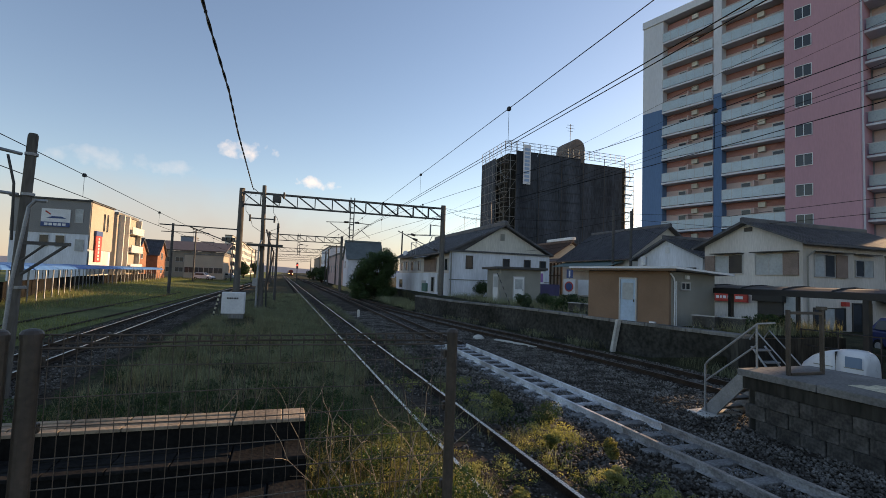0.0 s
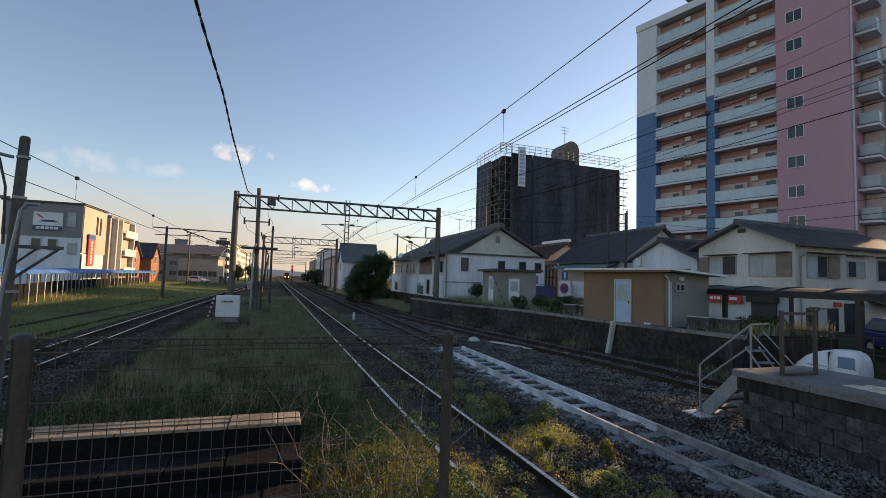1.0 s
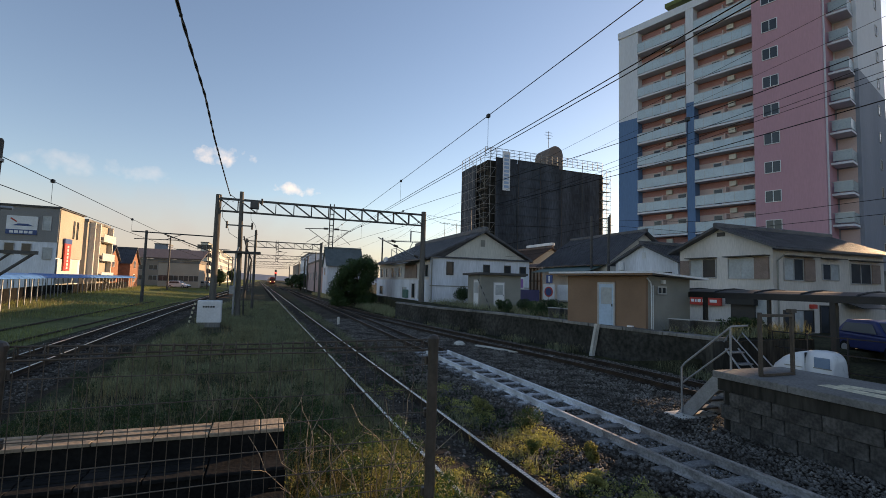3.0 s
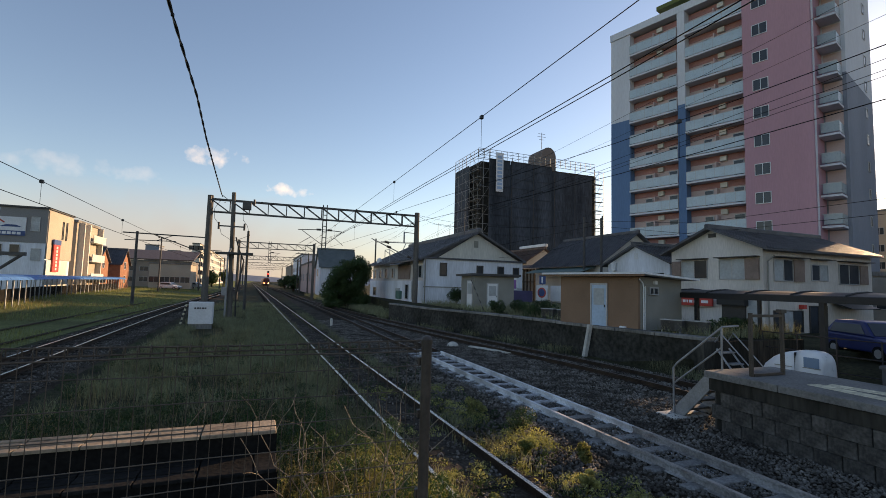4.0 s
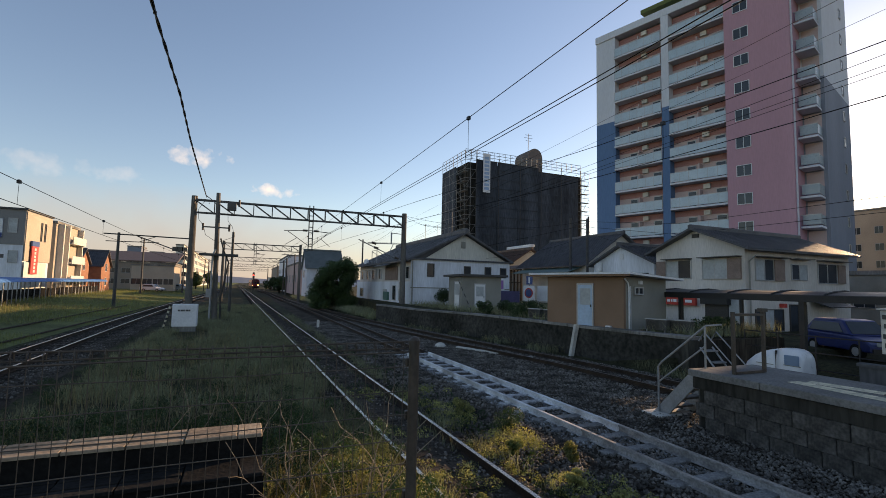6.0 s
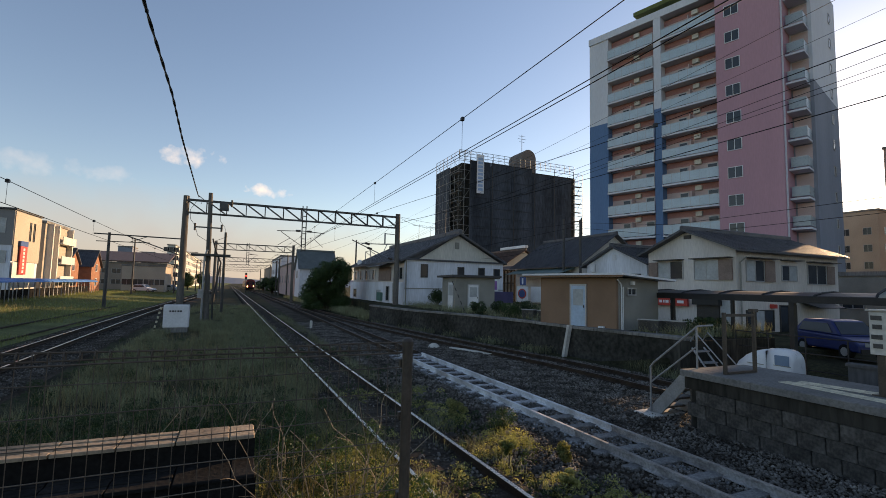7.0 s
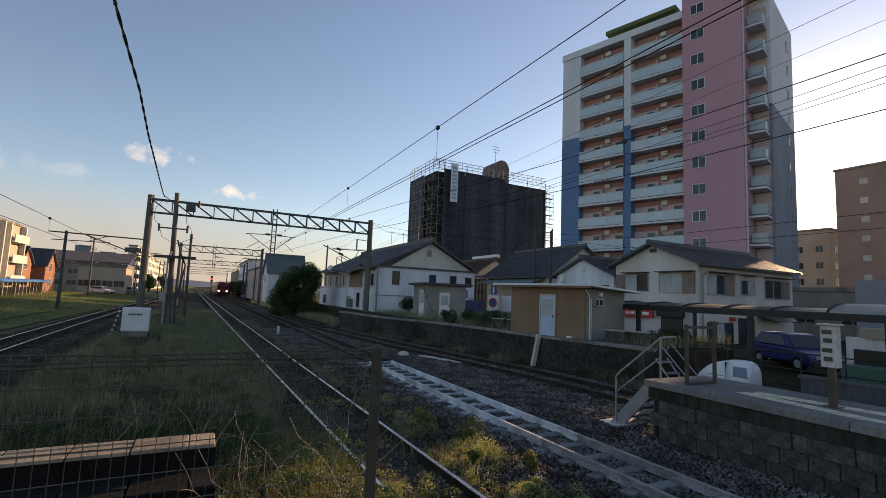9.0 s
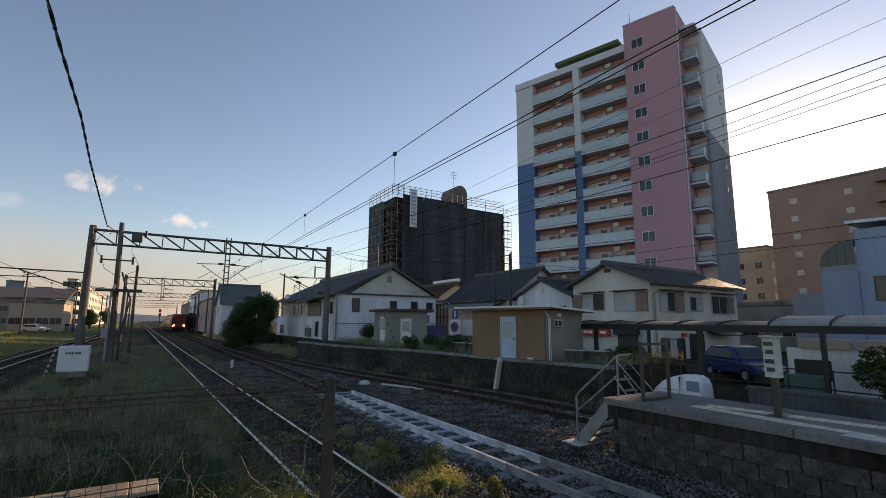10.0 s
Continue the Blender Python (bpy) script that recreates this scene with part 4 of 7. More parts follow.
    b.cyl((13.0, 48.5, 6.25), (13.0, 50.5, 6.25), 0.03)
    part("drying_rack", b, M_GALV, h)
    d = Geo()
    d.cyl((13.3, 54, 4.5), (13.3, 54, 5.3), 0.03)
    d.cyl((13.28, 54, 5.2), (13.1, 53.9, 5.2), 0.35, 14, 0.30)
    part("satellite_dish", d, M_WHITE, h)


build_white_house()


def gable_front_house(label, x, y0, y1, depth, base, ze, zr, wall_mat, wins, roof_mat=None, over=0.5, extra=None):
    """A house whose gable looks towards the track; its ridge runs away from it."""
    h = thing("house", (x + depth / 2, (y0 + y1) / 2, base), label, "house")
    g = Geo()
    g.prism([(y0, base), (y1, base), (y1, ze), ((y0 + y1) / 2, zr), (y0, ze)], "x", x, x + 0.2)
    part("gable_wall", g, wall_mat, h)
    part("side_wall", Geo().box(x + 0.203, y0, base, x + depth, y0 + 0.2, ze), wall_mat, h)
    part("side_wall", Geo().box(x + 0.203, y1 - 0.2, base, x + depth, y1, ze), wall_mat, h)
    part("rear_wall", Geo().box(x + depth + 0.003, y0, base, x + depth + 0.2, y1, ze), wall_mat, h)
    xf = Matrix.Identity(4)
    tiled_roof(h, xf, x, x + depth, y0, y1, ze, zr, over, roof_mat)
    gf = local(x - 0.002, y1, 0, -90)
    sf = local(x, y0 - 0.002, 0, 0)
    for face, a, z, w, hh, fm, pm, n in wins:
        frame_window(h, gf if face == "g" else sf, a, z, w, hh, fm, pm, n)
    return h, gf, sf


h2, gf2, sf2 = gable_front_house("two-storey beige house with dark tiled gable roof", 27, 18.2, 24.6, 10.3, 0.0, 5.25, 6.55, M_BEIGE,
    [("g", 0.9, 3.45, 1.9, 1.15, M_ALU, [M_FROST, M_GLASS], 2), ("g", 3.7, 3.4, 1.6, 1.2, M_ALU, [M_FROST, M_FROST], 2),
     ("s", 0.9, 3.35, 1.6, 1.2, M_ALU, [M_FROST, M_GLASS], 2), ("s", 4.3, 3.45, 1.5, 0.9, M_ALU, [M_GLASS, M_FROST], 2), ("s", 7.0, 3.3, 2.0, 1.2, M_ALU, [M_GLASS, M_GLASS], 2),
     ("g", 4.8, 0.9, 1.2, 1.2, M_ALU, [M_GLASS, M_FROST], 2)], None, 0.55)
part("storm_shutter", Geo(gf2).box(5.37, -0.12, 3.35, 6.2, -0.004, 4.6), M_SHUTTER, h2, "brown shutter box")
part("storm_shutter", Geo(gf2).box(0.1, -0.12, 3.4, 0.84, -0.004, 4.6), M_SHUTTER, h2, "brown shutter box")
part("storm_shutter", Geo(sf2).box(2.57, -0.12, 3.3, 3.5, -0.004, 4.6), M_SHUTTER, h2, "brown shutter box")
part("storm_shutter", Geo(sf2).box(9.1, -0.12, 3.3, 9.9, -0.004, 4.5), M_SHUTTER, h2, "brown shutter box")
for a, b, fr in ((0.8, 2.9, gf2), (3.6, 6.25, gf2), (0.8, 3.5, sf2), (4.2, 5.9, sf2), (6.9, 9.95, sf2)):
    part("window_hood", Geo(fr).box(a, -0.5, 4.68, b, -0.004, 4.73), M_DARKFRAME, h2)
part("gable_vent", Geo(gf2).box(2.95, -0.06, 6.05, 3.45, -0.004, 6.3), M_DARKFRAME, h2)
part("downpipe", Geo(sf2).tube([(0.25, -0.1, 0.1), (0.25, -0.1, 4.4), (0.6, -0.25, 4.75)], 0.045), M_GREYWALL, h2)
part("shop_sign", Geo(gf2).box(0.4, -0.35, 1.66, 3.35, -0.21, 2.2), M_REDSIGN, h2, "red shop sign with white bars")
for i, (a, w) in enumerate(((0.6, 0.16), (0.9, 0.2), (1.2, 0.22), (1.5, 0.12), (1.7, 0.24), (2.05, 0.2), (2.6, 0.5))):
    part("sign_bar", Geo(gf2).box(a, -0.362, 1.84, a + w, -0.353, 2.02), M_WHITE, h2)
part("shutter_box", Geo(gf2).box(3.7, -0.4, 1.8, 5.5, -0.004, 2.25, 0.02), M_BLACK, h2, "dark roller shutter housing")
shutter2 = part("roller_shutter", Geo(gf2).box(3.83, -0.09, 0.1, 5.37, -0.02, 1.797), M_BLACK, h2, "dark slatted roller shutter")
for k in range(16):
    part("slat", Geo(gf2).box(3.85, -0.12, 0.12 + 0.104 * k, 5.35, -0.093, 0.215 + 0.104 * k), M_DARKFRAME, shutter2)
part("awning", Geo(sf2).slab((5.9, -1.2, 1.75), (8.8, -1.2, 1.75), (8.8, -0.01, 2.15), (5.9, -0.01, 2.15), 0.05), M_BLACK, h2)
part("red_lamp_box", Geo(sf2).box(3.0, -0.3, 1.7, 3.3, -0.004, 1.95, 0.02), M_REDSIGN, h2, "small red lamp box")
frame_window(h2, sf2, 0.8, 0.35, 2.5, 1.2, M_DARKFRAME, [M_GLASS, M_FROST], 3)
frame_window(h2, sf2, 4.0, 0.1, 1.6, 1.75, M_DARKFRAME, [M_GLASS, M_GLASS], 2)
part("flower_ledge", Geo(sf2).box(0.7, -0.25, 0.18, 3.4, -0.004, 0.28), M_GREYWALL, h2)

h3, gf3, sf3 = gable_front_house("small pale grey house with tiled gable roof", 29, 26.6, 33.3, 8, 0.9, 4.75, 6.2, M_WHITEWALL,
    [("g", 4.6, 3.0, 1.5, 0.9, M_DARKFRAME, [M_GLASS, M_GLASS], 2)], None, 0.45)
part("gable_vent", Geo(gf3).box(3.15, -0.05, 5.1, 3.55, -0.004, 5.6), M_WHITE, h3)
part("vent_pipe", Geo(gf3).cyl((0.9, -0.2, 4.2), (0.9, -0.2, 4.9), 0.25, 12), M_WHITE, h3)


def eaves_front_house(label, x0, x1, y0, y1, base, ze, zr, wall_mat, wins, roof_mat):
    """A house whose ridge runs along the track, so that its slope is seen."""
    h = thing("house", ((x0 + x1) / 2, (y0 + y1) / 2, base), label, "house")
    part("front_wall", Geo().box(x0, y0, base, x0 + 0.2, y1, ze), wall_mat, h)
    xm = (x0 + x1) / 2
    for y in (y0, y1 - 0.2):
        part("gable_wall", Geo().prism([(x0 + 0.203, base), (x1, base), (x1, ze), (xm, zr), (x0 + 0.203, ze)], "y", y, y + 0.2), wall_mat, h)
    tiled_roof(h, local(0, 0, 0, 90), y0, y1, -x1, -x0, ze, zr, 0.6, roof_mat)
    f = local(x0 - 0.002, y1, 0, -90)
    for a, z, w, hh, fm, pm, n in wins:
        frame_window(h, f, a, z, w, hh, fm, pm, n)
    return h, f


h4, gf4 = eaves_front_house("old house with broad dark tiled roof and green awning", 31.6, 40.6, 37.5, 49.0, 0.9, 5.3, 8.4, M_CREAM,
    [(6.0, 2.0, 1.6, 2.0, M_DARKFRAME, [M_FROST, M_GLASS], 2), (9.5, 2.0, 1.6, 2.0, M_DARKFRAME, [M_GLASS, M_FROST], 2)], M_TILE)
part("awning", Geo(gf4).slab((0.5, -1.9, 4.2), (11.0, -1.9, 4.2), (11.0, -0.01, 4.8), (0.5, -0.01, 4.8), 0.06), M_GREENROOF, h4, "green corrugated awning")
h5, gf5 = eaves_front_house("low old house with brown tiled roof", 33.5, 41, 56, 68, 0.9, 5.6, 8.0, M_CREAM, [(2.0, 2.2, 1.8, 1.4, M_DARKFRAME, [M_FROST, M_GLASS], 2)], M_TILERED)
part("ridge_cap", Geo().box(37.0, 55.3, 8.36, 37.6, 62, 8.75, 0.05), M_WHITE, h5, "white ridge cap")


def lattice_screen():
    """Sunlit timber frame of a half-built lean-to between the houses."""
    s = thing("timber_frame", (33.5, 52, 0.9), "timber frame lean-to with yellow lit boards", "shed")
    for k in range(9):
        part("stud", Geo().box(31.9, 49.9 + k * 0.8, 0.9, 32.05, 50.05 + k * 0.8, 4.9), M_BARK, s)
    for z in (1.8, 3.2, 4.8):
        part("rail_bar", Geo().box(31.85, 49.7, z, 31.897, 56.7, z + 0.12), M_BARK, s)
    part("board_wall", Geo().box(32.4, 49.7, 0.9, 32.5, 56.7, 4.8), M_SAND, s)
    part("roof", Geo().slab((31.4, 49.5, 4.95), (31.4, 57, 4.95), (33.4, 57, 5.45), (33.4, 49.5, 5.45), 0.08), M_TILERED, s)


lattice_screen()


# ---- apartment tower ----
def build_tower():
    ang = math.degrees(math.atan2(-0.958, 0.287))
    xf = local(41.0, 46.5, 0, ang)      # local x along the front, local y into the building
    t = thing("apartment_tower", (46, 36, 0.5), "fourteen-storey apartment tower in grey, blue and mauve pink", "apartment building")
    zb = 23.6
    top = 34.5

    def P(name, mat_, *boxes, label=""):
        g = Geo(xf)
        for b in boxes:
            g.box(*b)
        return part(name, g, mat_, t, label)

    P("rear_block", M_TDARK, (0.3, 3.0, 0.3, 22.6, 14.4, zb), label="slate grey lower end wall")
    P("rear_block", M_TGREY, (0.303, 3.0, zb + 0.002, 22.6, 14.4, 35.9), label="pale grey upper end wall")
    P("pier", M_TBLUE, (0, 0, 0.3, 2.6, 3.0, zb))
    P("pier", M_TGREY, (0, 0, zb + 0.002, 2.6, 3.0, top))
    P("pier", M_TBLUE, (8.45, -0.12, 0.3, 9.3, 1.5, zb))
    P("pier", M_TGREY, (8.45, -0.12, zb + 0.002, 9.3, 1.5, top))
    P("roof_slab", M_TGREY, (-0.05, -0.15, top, 15.15, 3.2, top + 0.85))
    P("pink_block", M_PINK, (15.2, -0.5, 0.3, 20.8, 6.0, 37.4), label="mauve pink stair block")
    P("cap", M_TGREY, (15.15, -0.55, 37.403, 20.85, 6.05, 37.55))
    P("penthouse", M_TGREY, (6.6, 3.2, 35.9, 13.2, 8, 37.0))
    P("penthouse_roof", M_OLIVE, (5.2, 1.6, 37.003, 13.8, 9, 37.5), label="green penthouse roof")
    P("lightning_rod", M_GALV, (14.2, 5.0, 37.71, 14.26, 5.06, 42.5))
    # bays with balconies
    for k in range(1, 12):
        z = 0.27 + 2.85 * k
        for a, b in ((2.6, 8.45), (9.3, 15.2)):
            bal = P("balcony", M_TGREY, (a + 0.003, -0.25, z - 0.12, b - 0.003, 0.96, z + 0.08))
            n = 6
            w = (b - a - 0.1) / n
            for i in range(n):
                part("rail_panel", Geo(xf).box(a + 0.05 + i * w + 0.02, -0.23, z + 0.16, a + 0.05 + (i + 1) * w - 0.02, -0.19, z + 1.16), M_RAILGLASS, bal)
            r = Geo(xf)
            r.box(a + 0.03, -0.25, z + 1.163, b - 0.03, -0.17, z + 1.22)
            for i in range(n + 1):
                r.box(a + 0.05 + i * w - 0.018, -0.235, z + 0.083, a + 0.05 + i * w + 0.018, -0.185, z + 1.16)
            part("handrail", r, M_ALU, bal)
            part("bay_wall", Geo(xf).box(a + 0.003, 0.97, z + 0.082, b - 0.003, 1.2, z + 2.05), M_FLESH, t)
            part("beam_band", Geo(xf).box(a + 0.003, 0.94, z + 2.053, b - 0.003, 1.2, z + 2.70), M_TERRA, t)
            part("partition", Geo(xf).box((a + b) / 2 - 0.05, 0.1, z + 0.083, (a + b) / 2 + 0.05, 0.967, z + 1.9), M_FLESH, bal)
            f = xf @ local(0, 0.967, 0, 0)
            frame_window(t, f, a + 1.5, z + 0.1, 0.8, 1.75, M_ALU, M_GLASS, 1)
            frame_window(t, f, b - 1.5, z + 0.1, 0.9, 1.75, M_ALU, M_GLASS, 1)
            part("duct_box", Geo(xf).box(b - 2.75, 0.6, z + 2.0, b - 2.1, 0.937, z + 2.5), M_CREAM, bal)
        part("bay_edge", Geo(xf).box(2.603, 1.52, z, 15.197, 2.9, z + 2.8), M_FLESH, t)
        # pink block window
        fp = xf @ local(0, -0.502, 0, 0)
        frame_window(t, fp, 16.1, z - 0.33, 1.25, 1.05, M_WHITE, M_GLASS, 2)
        if k == 11:
            frame_window(t, fp, 16.1, z + 2.52, 1.25, 1.05, M_WHITE, M_GLASS, 2)
        # end balconies in the nook
        b2 = P("balcony", M_TGREY, (20.803, 1.1, z - 0.12, 22.35, 2.95, z + 0.08))
        part("rail_panel", Geo(xf).box(20.95, 1.12, z + 0.2, 22.3, 1.16, z + 1.1), M_NOOKGLASS, b2)
        part("rail_panel", Geo(xf).box(22.28, 1.18, z + 0.2, 22.32, 2.9, z + 1.1), M_NOOKGLASS, b2)
        part("handrail", Geo(xf).box(20.82, 1.1, z + 1.103, 22.35, 1.18, z + 1.17), M_ALU, b2)
        part("bay_wall", Geo(xf).box(20.95, 2.952, z + 0.082, 22.3, 2.997, z + 2.6), M_FLESH, t)
        # small windows of the end wall
        fe = xf @ local(22.602, 0, 0, 90)
        frame_window(t, fe, 10.8, z + 0.9, 0.7, 0.95, M_ALU, M_GLASS, 1)
    P("nook_cap", M_TGREY, (20.803, 0.9, 35.2, 22.45, 2.95, 35.5))
    P("downpipe", M_TGREY, (20.805, -0.1, 0.4, 20.93, 0.03, 37.5))


build_tower()


# ---- building behind scaffold nets ----
def build_scaffold_block():
    x0, x1, y0, y1, zt = 36.6, 65.3, 76.4, 87, 26.6
    b = thing("scaffolded_building", (50, 80, 0.5), "tall block wrapped in black scaffold netting", "building")
    part("core", Geo().box(x0 + 1.2, y0 + 1.2, 0.2, x1 - 1.2, y1, zt - 0.6), M_CONCDARK, b)
    bays = [(38.9, 43.4), (43.4, 48.0), (48.0, 52.8), (52.8, 58.2), (58.2, 63.0)]
    for i, (a, c) in enumerate(bays):
        dy = (0, 0, 0, 0.6, 0.6)[i]
        part("net", Geo().box(a + 0.04, y0 + dy + 0.02 * i, 0.3, c - 0.04, y0 + dy + 0.06 + 0.02 * i, zt - (0.2 if i < 3 else 1.0)), M_NET, b, "black mesh netting")
    part("net", Geo().box(x0, y0 + 4, 0.3, x0 + 0.05, y1, zt - 1), M_NET, b)
    for i in range(6):
        x = 38.9 + (63.0 - 38.9) * i / 5
        part("seam", Geo().box(x - 0.05, y0 - 0.08, 0.3, x + 0.05, y0 - 0.01, zt + 0.3), M_DARKSTEEL, b)

    for k in range(14):
        part("ledger", Geo().box(38.9, y0 - 0.085, 1.4 + 1.8 * k, 62.9, y0 - 0.05, 1.47 + 1.8 * k), M_NET, b)

    def tube_grid(xa, xb, ya, yb, z0, z1, step, stepz):
        g = Geo()
        n = max(1, round(((xb - xa) + (yb - ya)) / step))
        for i in range(n + 1):
            x, y = xa + (xb - xa) * i / n, ya + (yb - ya) * i / n
            g.cyl((x, y, z0), (x, y, z1), 0.045, 5)
        m = max(1, round((z1 - z0) / stepz))
        for j in range(m + 1):
            z = z0 + (z1 - z0) * j / m
            g.cyl((xa, ya, z), (xb, yb, z), 0.045, 5)
            if j < m:
                for i in range(n):
                    if (i + j) % 2 == 0:
                        g.cyl((xa + (xb - xa) * i / n, ya + (yb - ya) * i / n, z), (xa + (xb - xa) * (i + 1) / n, ya + (yb - ya) * (i + 1) / n, z + (z1 - z0) / m), 0.03, 4)
        return g

    part("scaffold", tube_grid(x0, 63, y0 - 0.15, y0 - 0.15, zt - 0.3, zt + 1.4, 1.2, 0.6), M_SCAF, b, "scaffold guard rails along the roof")
    part("scaffold", tube_grid(x0, x0, y0, y1, 0.3, zt + 1.2, 1.8, 1.7), M_SCAF, b)
    part("scaffold", tube_grid(x0, 38.9, y0, y0, 0.3, zt + 1.2, 1.2, 1.7), M_SCAF, b)
    part("scaffold", tube_grid(63.1, x1, y0, y0, 0.3, zt, 1.1, 1.7), M_SCAF, b)
    part("side_face", Geo().box(63.1, y0 + 1.9, 0.3, x1 - 0.4, y0 + 2.1, zt - 0.5), M_SAND, b)
    for k in range(14):
        part("walkway", Geo().box(63.1, y0, 0.6 + 1.8 * k, x1, y0 + 0.9, 0.66 + 1.8 * k), M_SCAF, b)
        part("walkway", Geo().box(x0, y0 + 0.3, 0.6 + 1.8 * k, x0 + 0.9, y0 + 4, 0.66 + 1.8 * k), M_SCAF, b)
    part("banner", Geo().box(40.2, y0 - 0.35, 20.2, 41.7, y0 - 0.3, 27.6), M_WHITE, b, "white banner with pale blue bars")
    for z in np.arange(20.7, 27.0, 0.72):
        part("banner_bar", Geo().box(40.45, y0 - 0.365, float(z), 41.45, y0 - 0.353, float(z) + 0.5), M_BANNER, b)
    # round roof turret
    g = Geo()
    pts = [(51.6, 26.0), (51.6, 29.0)] + [(53.3 - 1.7 * math.cos(a), 29.0 + 1.9 * math.sin(a)) for a in np.linspace(0.2, math.pi - 0.2, 9)] + [(55.0, 29.0), (55.0, 26.0)]
    g.prism([(x, z) for x, z in pts], "y", y0 + 2.0, y0 + 7)
    part("turret", g, mat("turret_wall", (0.19, 0.16, 0.145), 0.85, 0.1, 0.5, 10, 0.05), b, "brown round-topped roof house")
    a = Geo()
    a.cyl((52.9, y0 + 4, 31), (52.9, y0 + 4, 34.5), 0.06, 5)
    for z, w in ((34.2, 0.8), (33.6, 1.0), (33.0, 0.6)):
        a.cyl((52.9 - w, y0 + 4, z), (52.9 + w, y0 + 4, z), 0.04, 4)
    part("aerial", a, M_DARKSTEEL, b)


build_scaffold_block()


# ---- buildings behind the road ----
def block(label, x0, y0, x1, y1, z0, z1, wall_mat, category="building", rows=0, cols=0, face="-y", win_w=1.2, win_h=1.2, first=1.0, pitch=3.0, pane=None, side_cols=0, parapet=True):
    """A plain flat-roofed building with real windows on the side that is seen."""
    b = thing("building", ((x0 + x1) / 2, (y0 + y1) / 2, z0), label, category)
    part("wall", Geo().box(x0, y0, z0, x1, y1, z1), wall_mat, b)
    if parapet:
        part("roof", Geo().box(x0 - 0.15, y0 - 0.15, z1 + 0.003, x1 + 0.15, y1 + 0.15, z1 + 0.35), M_CONC, b)
    if "-y" in face:
        f = local(x0, y0 - 0.003, 0, 0)
        for r in range(rows):
            for c in range(cols):
                frame_window(b, f, (x1 - x0) * (c + 0.5) / cols - win_w / 2, z0 + first + r * pitch, win_w, win_h, M_ALU, pane or M_GLASS, 2)
    if "-x" in face:
        f = local(x0 - 0.003, y1, 0, -90)
        for r in range(rows):
            for c in range(side_cols or cols):
                n = side_cols or cols
                frame_window(b, f, (y1 - y0) * (c + 0.5) / n - win_w / 2, z0 + first + r * pitch, win_w, win_h, M_ALU, pane or M_GLASS, 2)
    if "+x" in face:
        f = local(x1 + 0.003, y0, 0, 90)
        for r in range(rows):
            for c in range(side_cols or cols):
                n = side_cols or cols
                frame_window(b, f, (y1 - y0) * (c + 0.5) / n - win_w / 2, z0 + first + r * pitch, win_w, win_h, M_ALU, pane or M_GLASS, 2)
    return b


brown = block("brown tiled apartment block with small bathroom windows", 90, 15, 104, 37.0, 0, 25.2, M_BROWNBLD, "apartment building", 8, 2, "-x", 0.9, 0.8, 1.6, 3.0, M_FROST, 3)
for k in range(8):
    part("balcony", Geo().box(88.6, 15, 2.4 + 3.0 * k, 89.99, 22.5, 2.6 + 3.0 * k), M_BROWNBLD, brown)
    part("balcony_wall", Geo().box(88.6, 15, 2.604 + 3.0 * k, 88.75, 22.5, 3.5 + 3.0 * k), M_BROWNBLD, brown)
sand = block("sand-coloured apartment block glowing in low sun", 104, 44, 118, 54, 0, 18.0, M_SAND, "apartment building", 5, 3, "-x-y", 1.2, 1.2, 1.4, 3.1)
greyb = block("long low grey building with a sheet roof", 46, 10, 58, 23, 0, 4.2, M_GREYWALL, "building", 1, 4, "-x", 1.4, 1.0, 1.6, 3)

bh = thing("house", (46, 10, 0), "pale blue house with a round balcony canopy", "house")
part("wall", Geo().box(40.5, 4, 0, 48, 11.7, 9.0), mat("pale_blue_siding", (0.27, 0.34, 0.46), 0.75, 0.08, 0.5, 9, 0.05, streak=True), bh)
part("lower_wing", Geo().box(40.3, 11.703, 0, 48, 13.75, 6.2), mat("blue_grey_siding", (0.24, 0.30, 0.41), 0.75, 0.08, 0.5, 9, 0.05, streak=True), bh)
part("roof", Geo().slab((40.0, 3.6, 9.02), (48.4, 3.6, 9.02), (48.4, 12.0, 9.4), (40.0, 12.0, 9.4), 0.2), M_WHITE, bh)
part("balcony_wall", Geo().box(40.31, 11.75, 6.204, 40.42, 13.7, 6.6), M_TDARK, bh)
cn = Geo()
cn.tube([(40.4, 13.7, 6.2), (40.4, 13.6, 7.2), (40.4, 12.9, 8.0), (40.4, 11.75, 8.3)], 0.03)
part("canopy_frame", cn, M_DARKSTEEL, bh)
cn = Geo()
cn.tube([(42.5, 13.7, 6.2), (42.5, 13.6, 7.2), (42.5, 12.9, 8.0), (42.5, 11.75, 8.3)], 0.03)
part("canopy_frame", cn, M_DARKSTEEL, bh)
ca = Geo()
arc = [(13.72, 6.7), (13.6, 7.25), (13.3, 7.7), (12.9, 8.02), (12.4, 8.2), (11.75, 8.32)]
for (a, b), (c, d) in zip(arc, arc[1:]):
    ca.slab((40.3, a, b), (43, a, b), (43, c, d), (40.3, c, d), 0.03)
part("canopy_sheet", ca, M_GREENSHEET, bh)
part("end_glazing", Geo().prism(arc + [(11.75, 6.62), (13.72, 6.62)], "x", 40.33, 40.35), M_GLASS, bh)
for y in (12.25, 12.75, 13.25):
    part("glazing_bar", Geo().box(40.30, y - 0.02, 6.62, 40.327, y + 0.02, 8.16 - 0.5 * max(0.0, y - 12.3)), M_GREENSHEET, bh)
part("low_wing", Geo().box(40.35, 13.753, 0, 47, 15.7, 4.8), M_TDARK, bh)
frame_window(bh, local(40.497, 11.7, 0, -90), 0.8, 4.2, 1.8, 1.5, M_DARKFRAME, M_GLASS, 2)
